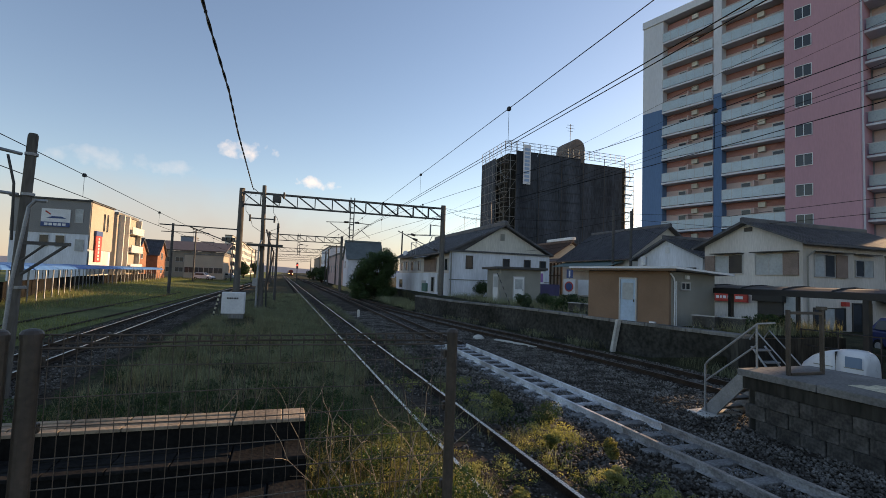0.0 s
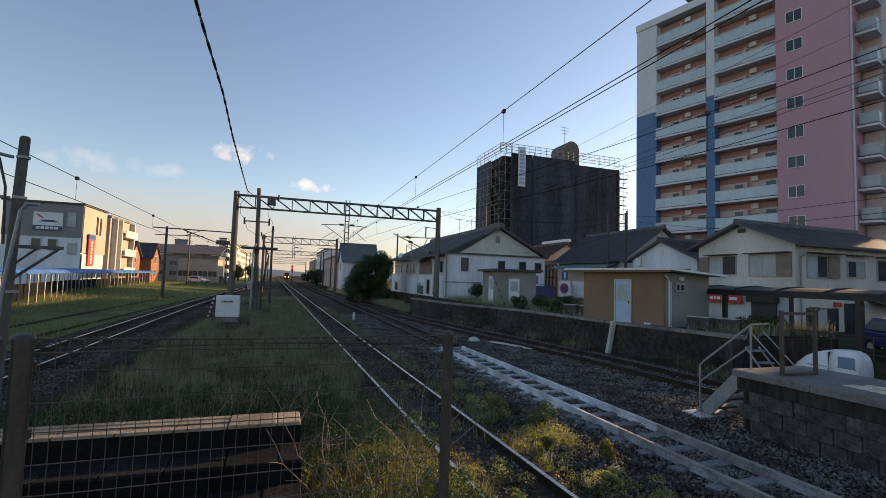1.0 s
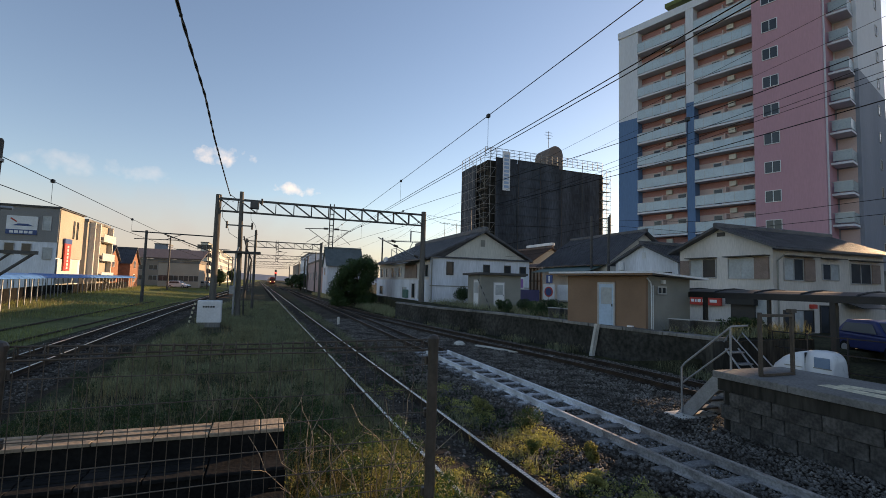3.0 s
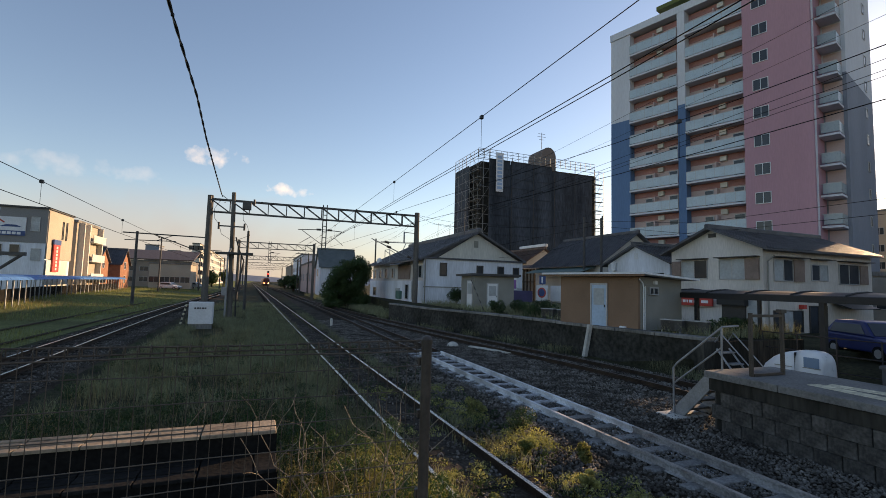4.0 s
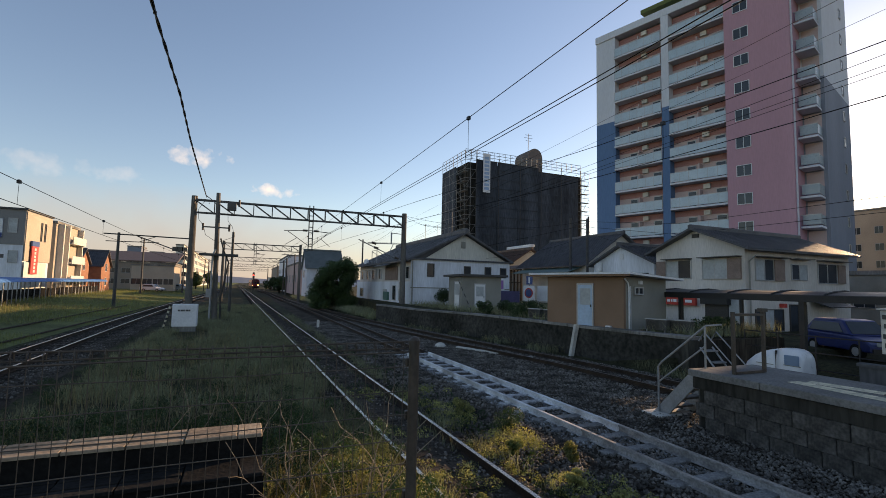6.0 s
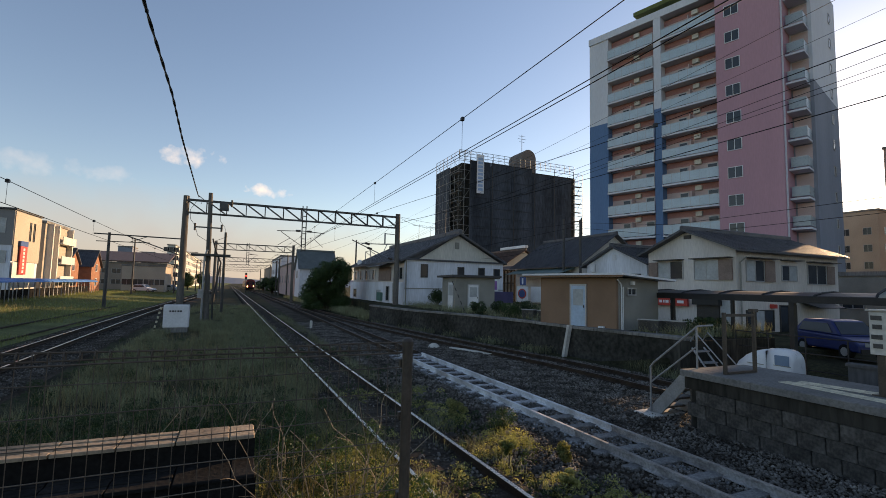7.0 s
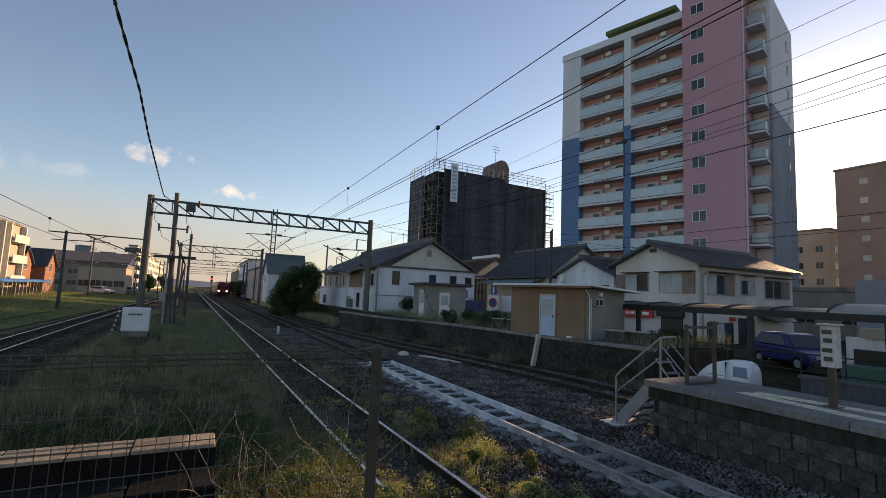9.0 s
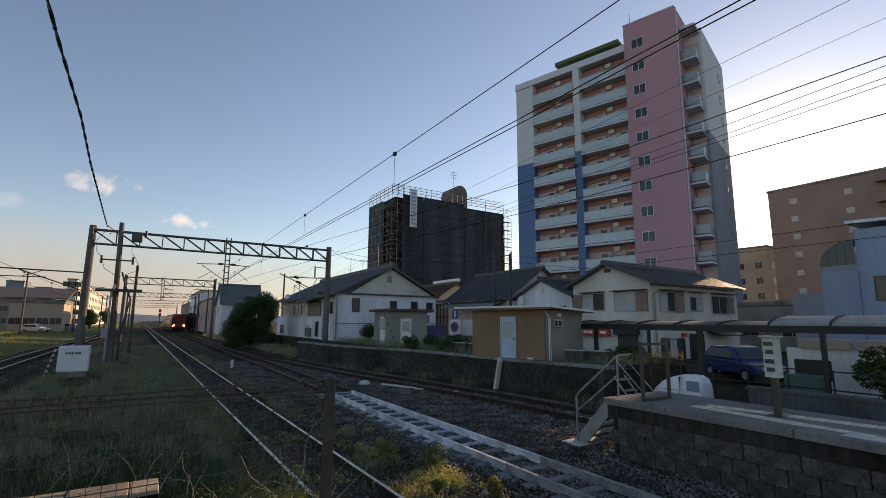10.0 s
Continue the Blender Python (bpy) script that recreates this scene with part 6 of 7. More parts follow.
def build_service_pole():
    p = thing("service_pole", (-1.83, 37.1, -0.2), "slim concrete pole with insulators, platform and black cables", "pole")
    part("shaft", Geo().cyl((-1.75, 37.1, -0.3), (-1.93, 37.1, 8.9), 0.19, 10, 0.14), M_POLE, p)
    for z, w in ((6.35, 0.95), (8.2, 1.6)):
        a = part("crossarm", Geo().box(-1.9 - w, 37.02, z, -1.9 + w * 0.9, 37.1, z + 0.09), M_GANTRY, p)
        for x in (-1.85 - w, -1.95 + w * 0.9):
            part("insulator", Geo().cyl((x, 37.05, z - 0.2), (x, 37.05, z + 0.3), 0.07, 8), M_BROWNSTEEL, a)
    part("switch_box", Geo().box(-1.3, 36.8, 7.7, -0.7, 37.3, 8.2, 0.02), M_GANTRY, p)
    part("platform", Geo().box(-2.9, 36.6, 4.35, -0.4, 37.5, 4.5), M_DARKSTEEL, p)
    part("side_pipe", Geo().tube([(-2.05, 36.85, -0.2), (-2.05, 36.85, 4.3), (-1.9, 36.9, 4.8)], 0.07, 8), M_GALV, p)
    part("black_hose", Geo().tube([(-1.35, 36.8, -0.2), (-1.4, 36.8, 1.4), (-1.2, 36.8, 2.6), (-1.0, 36.8, 3.9), (-1.35, 36.8, 4.7), (-1.6, 36.85, 5.6)], 0.055, 8), M_BLACK, p)
    part("junction_box", Geo().box(-2.35, 36.7, 1.4, -2.0, 36.95, 2.0, 0.02), M_GALV, p)
    loops = Geo()
    for x in (-2.8, -0.9):
        loops.tube([(x, 37.1, 8.2), (x - 0.35, 37, 7.6), (x - 0.3, 37, 6.9), (x, 37.05, 6.5)], 0.015, 5)
        loops.tube([(x, 37.1, 6.5), (x + 0.2, 37, 5.8), (-1.8, 37, 5.3)], 0.015, 5)
    part("jumper_loop", loops, M_BLACKWIRE, p)
    q = thing("steel_mast", (-0.85, 44, -0.2), "thin dark steel mast with a small platform", "pole")
    part("shaft", Geo().cyl((-0.95, 44, -0.3), (-0.95, 44, 6.8), 0.12, 8, 0.10), M_DARKSTEEL, q)


build_service_pole()


def build_near_mast():
    m = thing("catenary_mast", (-4.45, 10.3, -0.2), "concrete mast with pipe brackets beside the track", "pole")
    b = Vector((-4.62, 10.3, -0.3))
    t = Vector((-4.50, 10.3, 4.82))
    part("shaft", Geo().cyl(b, t, 0.095, 14, 0.078), M_POLE, m)
    part("cap", Geo().cyl(t, t + Vector((0, 0, 0.04)), 0.078, 14, 0.06), M_POLE, m)
    for z in (4.45, 3.72, 2.05):
        part("band", Geo().cyl((-4.50, 10.3, z), (-4.50, 10.3, z + 0.05), 0.10, 14), M_GALV, m)
    br = Geo()
    br.box(-4.45, 10.14, 2.84, -3.75, 10.2, 2.90)
    part("bracket", br, M_GANTRY, m)
    br = Geo()
    br.cyl((-4.45, 10.17, 2.3), (-3.8, 10.17, 2.86), 0.025, 6)
    br.cyl((-4.45, 10.17, 2.55), (-4.12, 10.17, 2.86), 0.02, 6)
    part("brace", br, M_GANTRY, m)
    pipe = Geo()
    pipe.tube([(-4.62, 10.02, -0.2), (-4.50, 10.02, 2.2), (-4.36, 10.04, 3.5), (-4.28, 10.06, 3.62), (-4.12, 10.08, 3.62)], 0.032, 8)
    part("conduit", pipe, M_GALV, m)
    arm = Geo()
    arm.tube([(-4.6, 10.2, 4.45), (-5.4, 10.2, 4.6)], 0.03, 8)
    part("arm", arm, M_GALV, m)
    arm = Geo()
    arm.tube([(-4.6, 10.2, 3.72), (-5.2, 10.2, 3.78), (-5.3, 10.2, 3.6), (-5.3, 10.2, 2.6)], 0.03, 8)
    part("arm", arm, M_GALV, m)
    part("insulator", Geo().cyl((-5.15, 10.2, 4.25), (-5.15, 10.2, 4.95), 0.07, 10), M_SAND, m)
    part("black_cable", Geo().tube([(-4.75, 10.1, 4.4), (-4.62, 10.08, 3.9), (-4.58, 10.08, 2.9)], 0.022, 6), M_BLACK, m)


build_near_mast()


def mast_with_arm(label, x, y, z, arm, base=0.1):
    m = thing("catenary_mast", (x, y, base), label, "pole", "far masts")
    part("shaft", Geo().cyl((x, y, base - 0.3), (x, y, z), 0.15, 10, 0.11), M_DARKSTEEL, m)
    if arm:
        a = Geo()
        a.cyl((x - 1.2, y, z - 0.15), (x + arm, y, z - 0.25), 0.06, 6)
        a.cyl((x - 1.0, y, z - 0.85), (x + arm * 0.55, y, z - 0.8), 0.04, 6)
        a.cyl((x + arm * 0.25, y, z - 0.25), (x + arm, y, z - 1.9), 0.05, 6)
        a.cyl((x + arm * 0.5, y, z - 0.25), (x + arm * 0.28, y, z - 0.8), 0.03, 6)
        part("arm", a, M_DARKSTEEL, m)


mast_with_arm("dark catenary mast with long bracket over the track", -11.0, 52.5, 6.95, 6.0)
mast_with_arm("dark catenary mast far down the line", 9.6, 100, 8.5, -2.6)
mast_with_arm("dark catenary mast far down the line", -9.3, 100, 8.3, 2.6)
mast_with_arm("dark catenary mast far down the line", 10.4, 140, 8.8, -3.0)
mast_with_arm("dark catenary mast far down the line", -10.2, 150, 8.8, 3.0)
mast_with_arm("slim utility pole beyond the meadow", -15.8, 93, 9.5, 0)
mast_with_arm("slim utility pole beyond the meadow", -11.6, 112, 9.0, 0)
mast_with_arm("slim utility pole beyond the meadow", -8.6, 140, 8.5, 0)
mast_with_arm("slim utility pole beside the workshops", 9.2, 122, 8.0, 0)
mast_with_arm("tall utility pole above the roofs", 17.0, 72, 9.6, 0)
mast_with_arm("utility pole between the houses", 30.5, 38.5, 9.8, 0)
mast_with_arm("utility pole between the houses", 29.5, 34.8, 9.2, 0)
mast_with_arm("dark utility pole beside the tower", 43.0, 50.5, 12.5, 0)


def wire(name, label, pts, r, material=M_BLACKWIRE, group="overhead wires"):
    g = Geo()
    g.tube(pts, r, 5)
    return solo(name, g, material, label, "wire", "", group)


def build_aerial(x, y, z, tall):
    """A rooftop television aerial: mast, boom and short elements."""
    a = thing("tv_aerial", (x, y, z), "thin rooftop television aerial above dark tiles", "aerial", "roof aerials")
    part("mast", Geo().cyl((x, y, z - 0.25), (x, y, z + tall), 0.022, 6), M_DARKSTEEL, a)
    boom = part("boom", Geo().cyl((x - 0.6, y, z + tall - 0.15), (x + 0.6, y, z + tall - 0.15), 0.014, 5), M_DARKSTEEL, a)
    for k in range(5):
        part("element", Geo().cyl((x - 0.55 + 0.27 * k, y - 0.4, z + tall - 0.13), (x - 0.55 + 0.27 * k, y + 0.4, z + tall - 0.13), 0.008, 4), M_DARKSTEEL, boom)


for x, y, z, tall in ((18.12, 47.6, 7.35, 2.0), (18.12, 40.5, 7.3, 2.6), (18.12, 44.2, 7.3, 1.5)):
    build_aerial(x, y, z, tall)

old = thing("railway_track", (-9.5, 30, -0.1), "disused siding rails sunk in the meadow", "railway track", "tracks", "structure")
for x0 in (-10.75, -8.95):
    for k in range(4):
        ya, yb = 20 + 9.0 * k, 28.98 + 9.0 * k
        pts = [(x0 + 0.02 * (y - 20) * (0.3 if x0 < -10 else 0.9), y, ground_height(x0, y) + 0.05) for y in np.linspace(ya, yb, 5)]
        part("rail", Geo().tube([tuple(float(v) for v in p) for p in pts], 0.045, 6), M_RUST, old)


def catenary(label, nodes, zm, zc, y0, y1, phase, droppers=True, dip=0.0, contacts=(-0.05, 0.11)):
    """Messenger wire with its contact wires and droppers above a track."""
    ys = np.arange(y0, y1 + 0.1, 3.0)
    xs = spline(nodes, ys)
    sag = 0.0
    c = thing("catenary_wire", (float(xs[0]), float(ys[0]), zm), label, "overhead wire", "overhead wires")
    part("messenger_wire", Geo().tube([(float(x), float(y), zm) for x, y in zip(xs, ys)], 0.011, 5), M_BLACKWIRE, c)
    for d in contacts:
        part("contact_wire", Geo().tube([(float(x) + d, float(y), zc - dip * max(0.0, 1 - float(y) / 20)) for x, y in zip(xs, ys)], 0.011, 5), M_BLACKWIRE, c)
    if droppers:
        for y in np.arange(phase, y1, 10.2):
            x = float(spline(nodes, np.array([y]))[0])
            part("dropper", Geo().cyl((x, float(y), zc), (x, float(y), zm), 0.006, 4), M_BLACKWIRE, c)
            part("clamp", Geo().box(x - 0.05, float(y) - 0.07, zm - 0.06, x + 0.05, float(y) + 0.07, zm + 0.05, 0.02), M_BLACK, c)


LINE_D = [(-30, 6.08), (5, 6.12), (22, 6.24), (50, 6.36), (80, 6.16)]
catenary("overhead line above the whitewashed track", LINE_D, 7.75, 6.68, -12, 79, 12.7, True, 0.1)
catenary("overhead line above the curved track", TRACK_E, 7.35, 6.3, -12, 200, 9.6, True, 0.0, (0.03,))
catenary("overhead line above the meadow-side track", TRACK_A, 5.43, 4.72, -12, 200, 18.0, True, 0.0, (0.0,))
wire("feeder_wire", "thin feeder wire above the old platform", [(10.0, -12, 9.0), (11.3, 2.9, 8.9), (12.5, 16.7, 8.9), (14.4, 38, 9.0), (17, 72, 9.2)], 0.006)
wire("feeder_wire", "thin feeder wire above the old platform", [(11.3, -12, 9.0), (12.6, 2.6, 8.9), (12.9, 5.9, 8.9), (15.6, 36, 9.0), (18.8, 72, 9.2)], 0.005)
for dx, z in ((0.0, 8.0), (0.62, 8.0), (1.0, 8.0)):
    wire("feeder_wire", "thin feeder wire hung with short sleeves", [(11.6 + dx, -12, z + 0.1), (12.9 + dx, 2.8, z), (13.2 + dx, 6.3, z), (15.6 + dx, 34, z + 0.3), (29.5, 110, 9.0)], 0.008)
wire("utility_wire", "thin utility wire crossing to the houses", [(29.5, 34.8, 8.9), (28.5, 24, 7.4), (30, 6, 7.6), (32, -10, 9)], 0.015)
wire("utility_wire", "thin utility wire crossing to the houses", [(29.5, 34.8, 8.4), (28.3, 24, 6.6), (30, 6, 6.8), (32, -10, 8.2)], 0.015)
wire("utility_wire", "thin utility wire slanting to the white house", [(29.5, 34.8, 8.6), (24, 44, 7.0), (17, 72, 9.2)], 0.015)
for a, b, sag in (((12.5, 38, 8.5), (18.3, 41, 8.4), 0.5), ((12.5, 38, 8.2), (17.0, 72, 9.3), 0.8), ((12.5, 38, 8.5), (29.5, 34.8, 9.0), 0.9), ((43.0, 50.5, 12.2), (29.5, 34.8, 9.1), 0.7),
                  ((43.0, 50.5, 11.6), (30.5, 38.5, 9.5), 0.6), ((17.0, 72, 9.4), (9.2, 122, 7.9), 0.8), ((17.0, 72, 9.0), (36.6, 76, 12.0), 0.6), ((29.5, 34.8, 8.0), (27.2, 24, 5.6), 0.4), ((29.5, 34.8, 7.6), (20.5, 38, 5.2), 0.4)):
    a, b = Vector(a), Vector(b)
    wire("utility_wire", "thin dark utility wire slung between poles and roofs", [tuple(a.lerp(b, k / 8) - Vector((0, 0, sag * 4 * (k / 8) * (1 - k / 8)))) for k in range(9)], 0.012)
tw = Geo()
tp = [(-2.0, -12, 9.2), (-2.0, 0, 8.75), (-2.05, 8, 8.5), (-2.1, 12.2, 8.42), (-2.12, 16.5, 8.38), (-2.3, 21.5, 8.38), (-2.55, 31, 8.5), (-2.75, 37.5, 8.7)]
ty = np.array([p[1] for p in tp])
for ph in (0, math.pi):
    line = []
    for y in np.arange(-12, 37.5, 0.12):
        x, z = np.interp(y, ty, [p[0] for p in tp]), np.interp(y, ty, [p[2] for p in tp])
        line.append((x + 0.018 * math.cos(y * 3.1 + ph), y, z + 0.018 * math.sin(y * 3.1 + ph)))
    tw.tube(line + [(-2.4, 37.4, 8.45), (-1.95, 37.2, 8.0)], 0.023, 5)
for y in np.cumsum(rand.uniform(0.7, 1.6, 41)) - 10:
    x, z = np.interp(y, ty, [p[0] for p in tp]), np.interp(y, ty, [p[2] for p in tp])
    tw.box(x - 0.034, y - 0.04, z - 0.034, x + 0.034, y + 0.04, z + 0.034, 0.012)
solo("twisted_cable", tw, M_BLACK, "thick twisted black cable strung above the tracks", "cable")


# ---- signal ----
sg = thing("railway_signal", (2.5, 130, 0), "railway signal showing red", "signal")
part("mast", Geo().cyl((2.5, 130, -0.2), (2.5, 130, 5.0), 0.09, 8), M_DARKSTEEL, sg)
part("head", Geo().box(2.25, 129.9, 3.5, 2.75, 130.1, 5.1, 0.08), M_BLACK, sg)
part("lamp", Geo().cyl((2.5, 129.75, 4.35), (2.5, 129.89, 4.35), 0.14, 14), M_SIGRED, sg)
part("hood", Geo().box(2.3, 129.5, 4.56, 2.7, 129.89, 4.6), M_BLACK, sg)


# ---- meadow side ----
def build_shelter():
    s = thing("bicycle_shelter", (-17, 50, 0), "long bicycle shelter with blue corrugated roof", "shelter")
    line = [(-13.4, 26), (-14.2, 34), (-16.5, 46), (-18.6, 57), (-20.3, 80), (-22.0, 100)]
    for (x0, y0), (x1, y1) in zip(line, line[1:]):
        n = max(1, round(math.hypot(x1 - x0, y1 - y0) / 6))
        for k in range(n):
            a = Vector((x0, y0, 0)).lerp(Vector((x1, y1, 0)), k / n)
            b = Vector((x0, y0, 0)).lerp(Vector((x1, y1, 0)), (k + 1) / n - 0.01)
            d = (b - a).normalized()
            side = Vector((-d.y, d.x, 0))
            if side.x > 0:
                side = -side
            prof = [(0.0, 2.10), (0.25, 2.30), (0.8, 2.42), (1.6, 2.46), (2.2, 2.42)]
            for (u0, z0), (u1, z1) in zip(prof, prof[1:]):
                part("roof_sheet", Geo().slab(a + side * u0 + Vector((0, 0, z0)), b + side * u0 + Vector((0, 0, z0)), b + side * u1 + Vector((0, 0, z1)), a + side * u1 + Vector((0, 0, z1)), 0.03), M_BLUEROOF, s)
            for j in range(3):
                p = a.lerp(b, j / 3) + side * 0.25
                part("post", Geo().cyl((p.x, p.y, -0.2), (p.x, p.y, 2.3), 0.04, 8), M_GALV, s)
                q = p + side * 1.8
                part("post", Geo().cyl((q.x, q.y, -0.2), (q.x, q.y, 2.4), 0.03, 6), M_DARKSTEEL, s)
            # Near-black sheet added to stand for the shaded interior under the roof.
            p = a + side * 1.4
            q = b + side * 1.4
            part("dim_interior_panel", Geo().slab(p + Vector((0, 0, 0.2)), q + Vector((0, 0, 0.2)), q + Vector((0.05, 0.02, 0.2)), p + Vector((0.05, 0.02, 0.2)), 1.15), M_RISER, s)


build_shelter()

lb = thing("building", (-27, 72, 0.2), "grey and white three-storey office with a sign", "building")
part("upper_wall", Geo().box(-31.2, 68.0, 6.2, -23.3, 75.9, 10.25), mat("grey_cladding", (0.25, 0.245, 0.24), 0.7, 0.08, 0.4, 9, 0.05), lb)
part("lower_wall", Geo().box(-31.15, 68.05, 0, -23.35, 75.85, 6.197), M_WHITEWALL, lb)
part("side_cladding", Geo().box(-23.297, 68.1, 4.4, -23.2, 75.8, 10.1), M_SAND, lb, "sand-coloured side cladding")
part("roof", Geo().box(-31.4, 67.8, 10.253, -23.1, 76.1, 10.45), M_DARKSTEEL, lb)
fl = local(-31.2, 67.997, 0, 0)
part("sign", Geo(fl).box(3.0, -0.12, 7.1, 5.9, -0.004, 9.1), M_WHITE, lb, "white office sign with blue and red shapes")
part("sign_shape", Geo(fl).prism([(3.5, 7.95), (5.6, 7.95), (5.0, 8.2), (4.1, 8.2)], "y", -0.135, -0.123), M_SIGNBLUE, lb)
part("sign_shape", Geo(fl).box(3.0, -0.14, 6.95, 5.9, -0.123, 7.5), M_SIGNBLUE, lb)
for k in range(5):
    part("sign_bar", Geo(fl).box(3.35 + 0.45 * k, -0.155, 7.08, 3.7 + 0.45 * k, -0.143, 7.38), M_WHITE, lb)
part("sign_shape", Geo(fl).prism([(3.3, 8.75), (3.9, 8.35), (4.0, 8.45), (3.45, 8.85)], "y", -0.135, -0.123), M_REDSIGN, lb)
for x in (3.0, 4.6):
    frame_window(lb, fl, x, 4.6, 0.85, 1.3, M_ALU, M_GLASS, 1)
frame_window(lb, fl, 6.4, 7.6, 0.75, 1.6, M_ALU, M_FROST, 1)
frame_window(lb, fl, 6.6, 4.2, 0.8, 1.3, M_ALU, M_FROST, 1)
fr = local(-23.198, 68, 0, 90)
part("red_banner", Geo(fr).box(1.4, -0.25, 2.9, 3.3, -0.12, 6.2), M_REDSIGN, lb, "tall red sign with pale bars")
part("banner_head", Geo(fr).box(1.3, -0.27, 6.203, 3.4, -0.1, 6.8), M_SIGNBLUE, lb)
for k in range(7):
    part("sign_bar", Geo(fr).box(2.1, -0.265, 3.1 + 0.43 * k, 2.6, -0.253, 3.4 + 0.43 * k), M_CREAM, lb)
for x in (4.2, 5.4):
    frame_window(lb, fr, x, 7.0, 0.35, 2.2, M_DARKFRAME, M_GLASS, 1)
part("white_panel", Geo(fr).box(0.1, -0.06, 0.1, 6.5, -0.003, 4.3), M_CREAM, lb)

lb2 = block("beige flats with outside stair and balconies", -33, 78.5, -23.6, 88, 0.2, 9.9, M_SAND, "apartment building", 0, 0)
for k in range(3):
    part("balcony", Geo().box(-23.597, 82, 1.8 + 2.8 * k, -22.5, 87.8, 2.0 + 2.8 * k), M_CREAM, lb2)
    part("balcony_wall", Geo().box(-22.6, 82, 2.003 + 2.8 * k, -22.5, 87.8, 2.9 + 2.8 * k), M_CREAM, lb2)
    frame_window(lb2, local(-23.597, 78.5, 0, 90), 4.0, 2.1 + 2.8 * k, 1.6, 1.7, M_ALU, M_GLASS, 2)
for y in (79.3, 81.6, 87.6):
    part("pier", Geo().box(-23.597, y, 0.2, -22.9, y + 0.35, 9.9), M_CREAM, lb2)
frame_window(lb2, local(-33, 78.497, 0, 0), 7.2, 6.0, 0.9, 1.8, M_ALU, M_GLASS, 1)


def brick_house(x, y, w, d, ze, zr):
    h = thing("house", (x + w / 2, y + d / 2, 0.2), "red brick house with slate gables", "house", "brick houses")
    g = Geo()
    g.prism([(y, 0.2), (y + d, 0.2), (y + d, ze), (y + d / 2, zr), (y, ze)], "x", x, x + w)
    part("wall", g, M_BRICK, h)
    tiled_roof(h, Matrix.Identity(4), x, x + w, y, y + d, ze, zr + 0.02, 0.35, M_TILE)
    part("chimney", Geo().box(x + 1, y + d / 2 - 0.5, zr - 0.2, x + 2, y + d / 2 + 0.5, zr + 1.2), M_BRICK, h)
    f = local(x + w + 0.003, y, 0, 90)
    for z in (1.4, 4.0):
        frame_window(h, f, d / 2 - 0.5, z, 1.0, 1.3, M_WHITE, M_GLASS, 2)


brick_house(-31, 94, 6, 6, 5.2, 7.4)
brick_house(-29.6, 102, 6, 6, 5.0, 7.6)

g6, gf6, sf6 = gable_front_house("white house with green roof beside the line", 9.9, 82, 88.5, 6.0, 0.3, 5.3, 8.3, M_WHITEWALL, [("g", 2.5, 3.6, 1.0, 1.2, M_ALU, M_GLASS, 1)], M_SLATE, 0.3)
block("pale pink rendered workshop along the line", 9.9, 96, 20, 122, 0.2, 6.4, mat("pale_pink_render", (0.55, 0.42, 0.39), 0.85, 0.1, 0.4, 9, 0.06, streak=True), "building", 1, 1, "-x-y", 1.2, 1.6, 2.5, 3, None, 4)
block("off-white industrial building beside the line", 10.5, 126, 24, 158, 0.2, 9.5, M_WHITEWALL, "building", 2, 2, "-x-y", 1.6, 1.2, 1.6, 3.6, None, 6)
block("grey warehouse far down the line", 11, 172, 30, 210, 0.2, 8.0, M_GREYWALL, "building", 1, 3, "-y", 2, 1.5, 3)
# far left: hall with dark roof, flats, roof tanks
hall = block("long low hall with dull brown walls and roof", -37, 136, -16, 150, 0.2, 6.6, M_HALL, "building", 2, 7, "-y", 1.8, 1.1, 1.4, 2.6)
part("dark_roof", Geo().slab((-37.5, 135.5, 6.97), (-15.5, 135.5, 6.97), (-15.5, 150, 9.9), (-37.5, 150, 9.9), 0.3), M_TILERED, hall)
for x, w, h_ in ((-40, 4.5, 14.8), (-32.5, 4, 13.0), (-24, 5.5, 12.6)):
    block("far grey apartment slab behind the hall", x, 205, x + w, 215, 0, h_, M_TDARK, "apartment building", 4, 2, "-y", 1.6, 1.4, 2, 3)
flats = block("far pale apartment block with balconies in the sun", -22.5, 190, -20.0, 330, 0, 15.2, M_CREAM, "apartment building", 5, 2, "-y+x", 3.4, 1.5, 1.2, 2.95, None, 20)
block("low roadside shop with sand-coloured front", -22, 118, -14, 128, 0.2, 5.6, M_SAND, "building", 1, 4, "-y", 1.8, 1.2, 1.4, 3)
build_car("white car on the road beyond the meadow", (-14.5, 108, 0.25), 160, 4.2, 1.7, 1.5, M_CARWHITE)
build_car("silver car on the road beyond the meadow", (-11.5, 122, 0.25), 150, 4.2, 1.7, 1.5, M_FROST)


def far_town():
    """Low roofs and blocks closing the view along the line and round the horizon."""
    r = np.random.RandomState(11)
    for k in range(26):
        a = math.radians(-40 + 3.2 * k + r.uniform(-1, 1))
        d = r.uniform(330, 520)
        x, y = d * math.sin(a), d * math.cos(a)
        if abs(x) < 14:
            continue
        w, h_ = r.uniform(10, 26), r.uniform(6, 15)
        block("distant pale town building", x - w / 2, y, x + w / 2, y + 14, 0, h_, (M_TGREY, M_BEIGE, M_CREAM, M_WHITEWALL)[k % 4], "building", 2, 4, "-y", 1.8, 1.4, 1.5, 3.2)


far_town()
# hills
hl = Geo()
pts = []
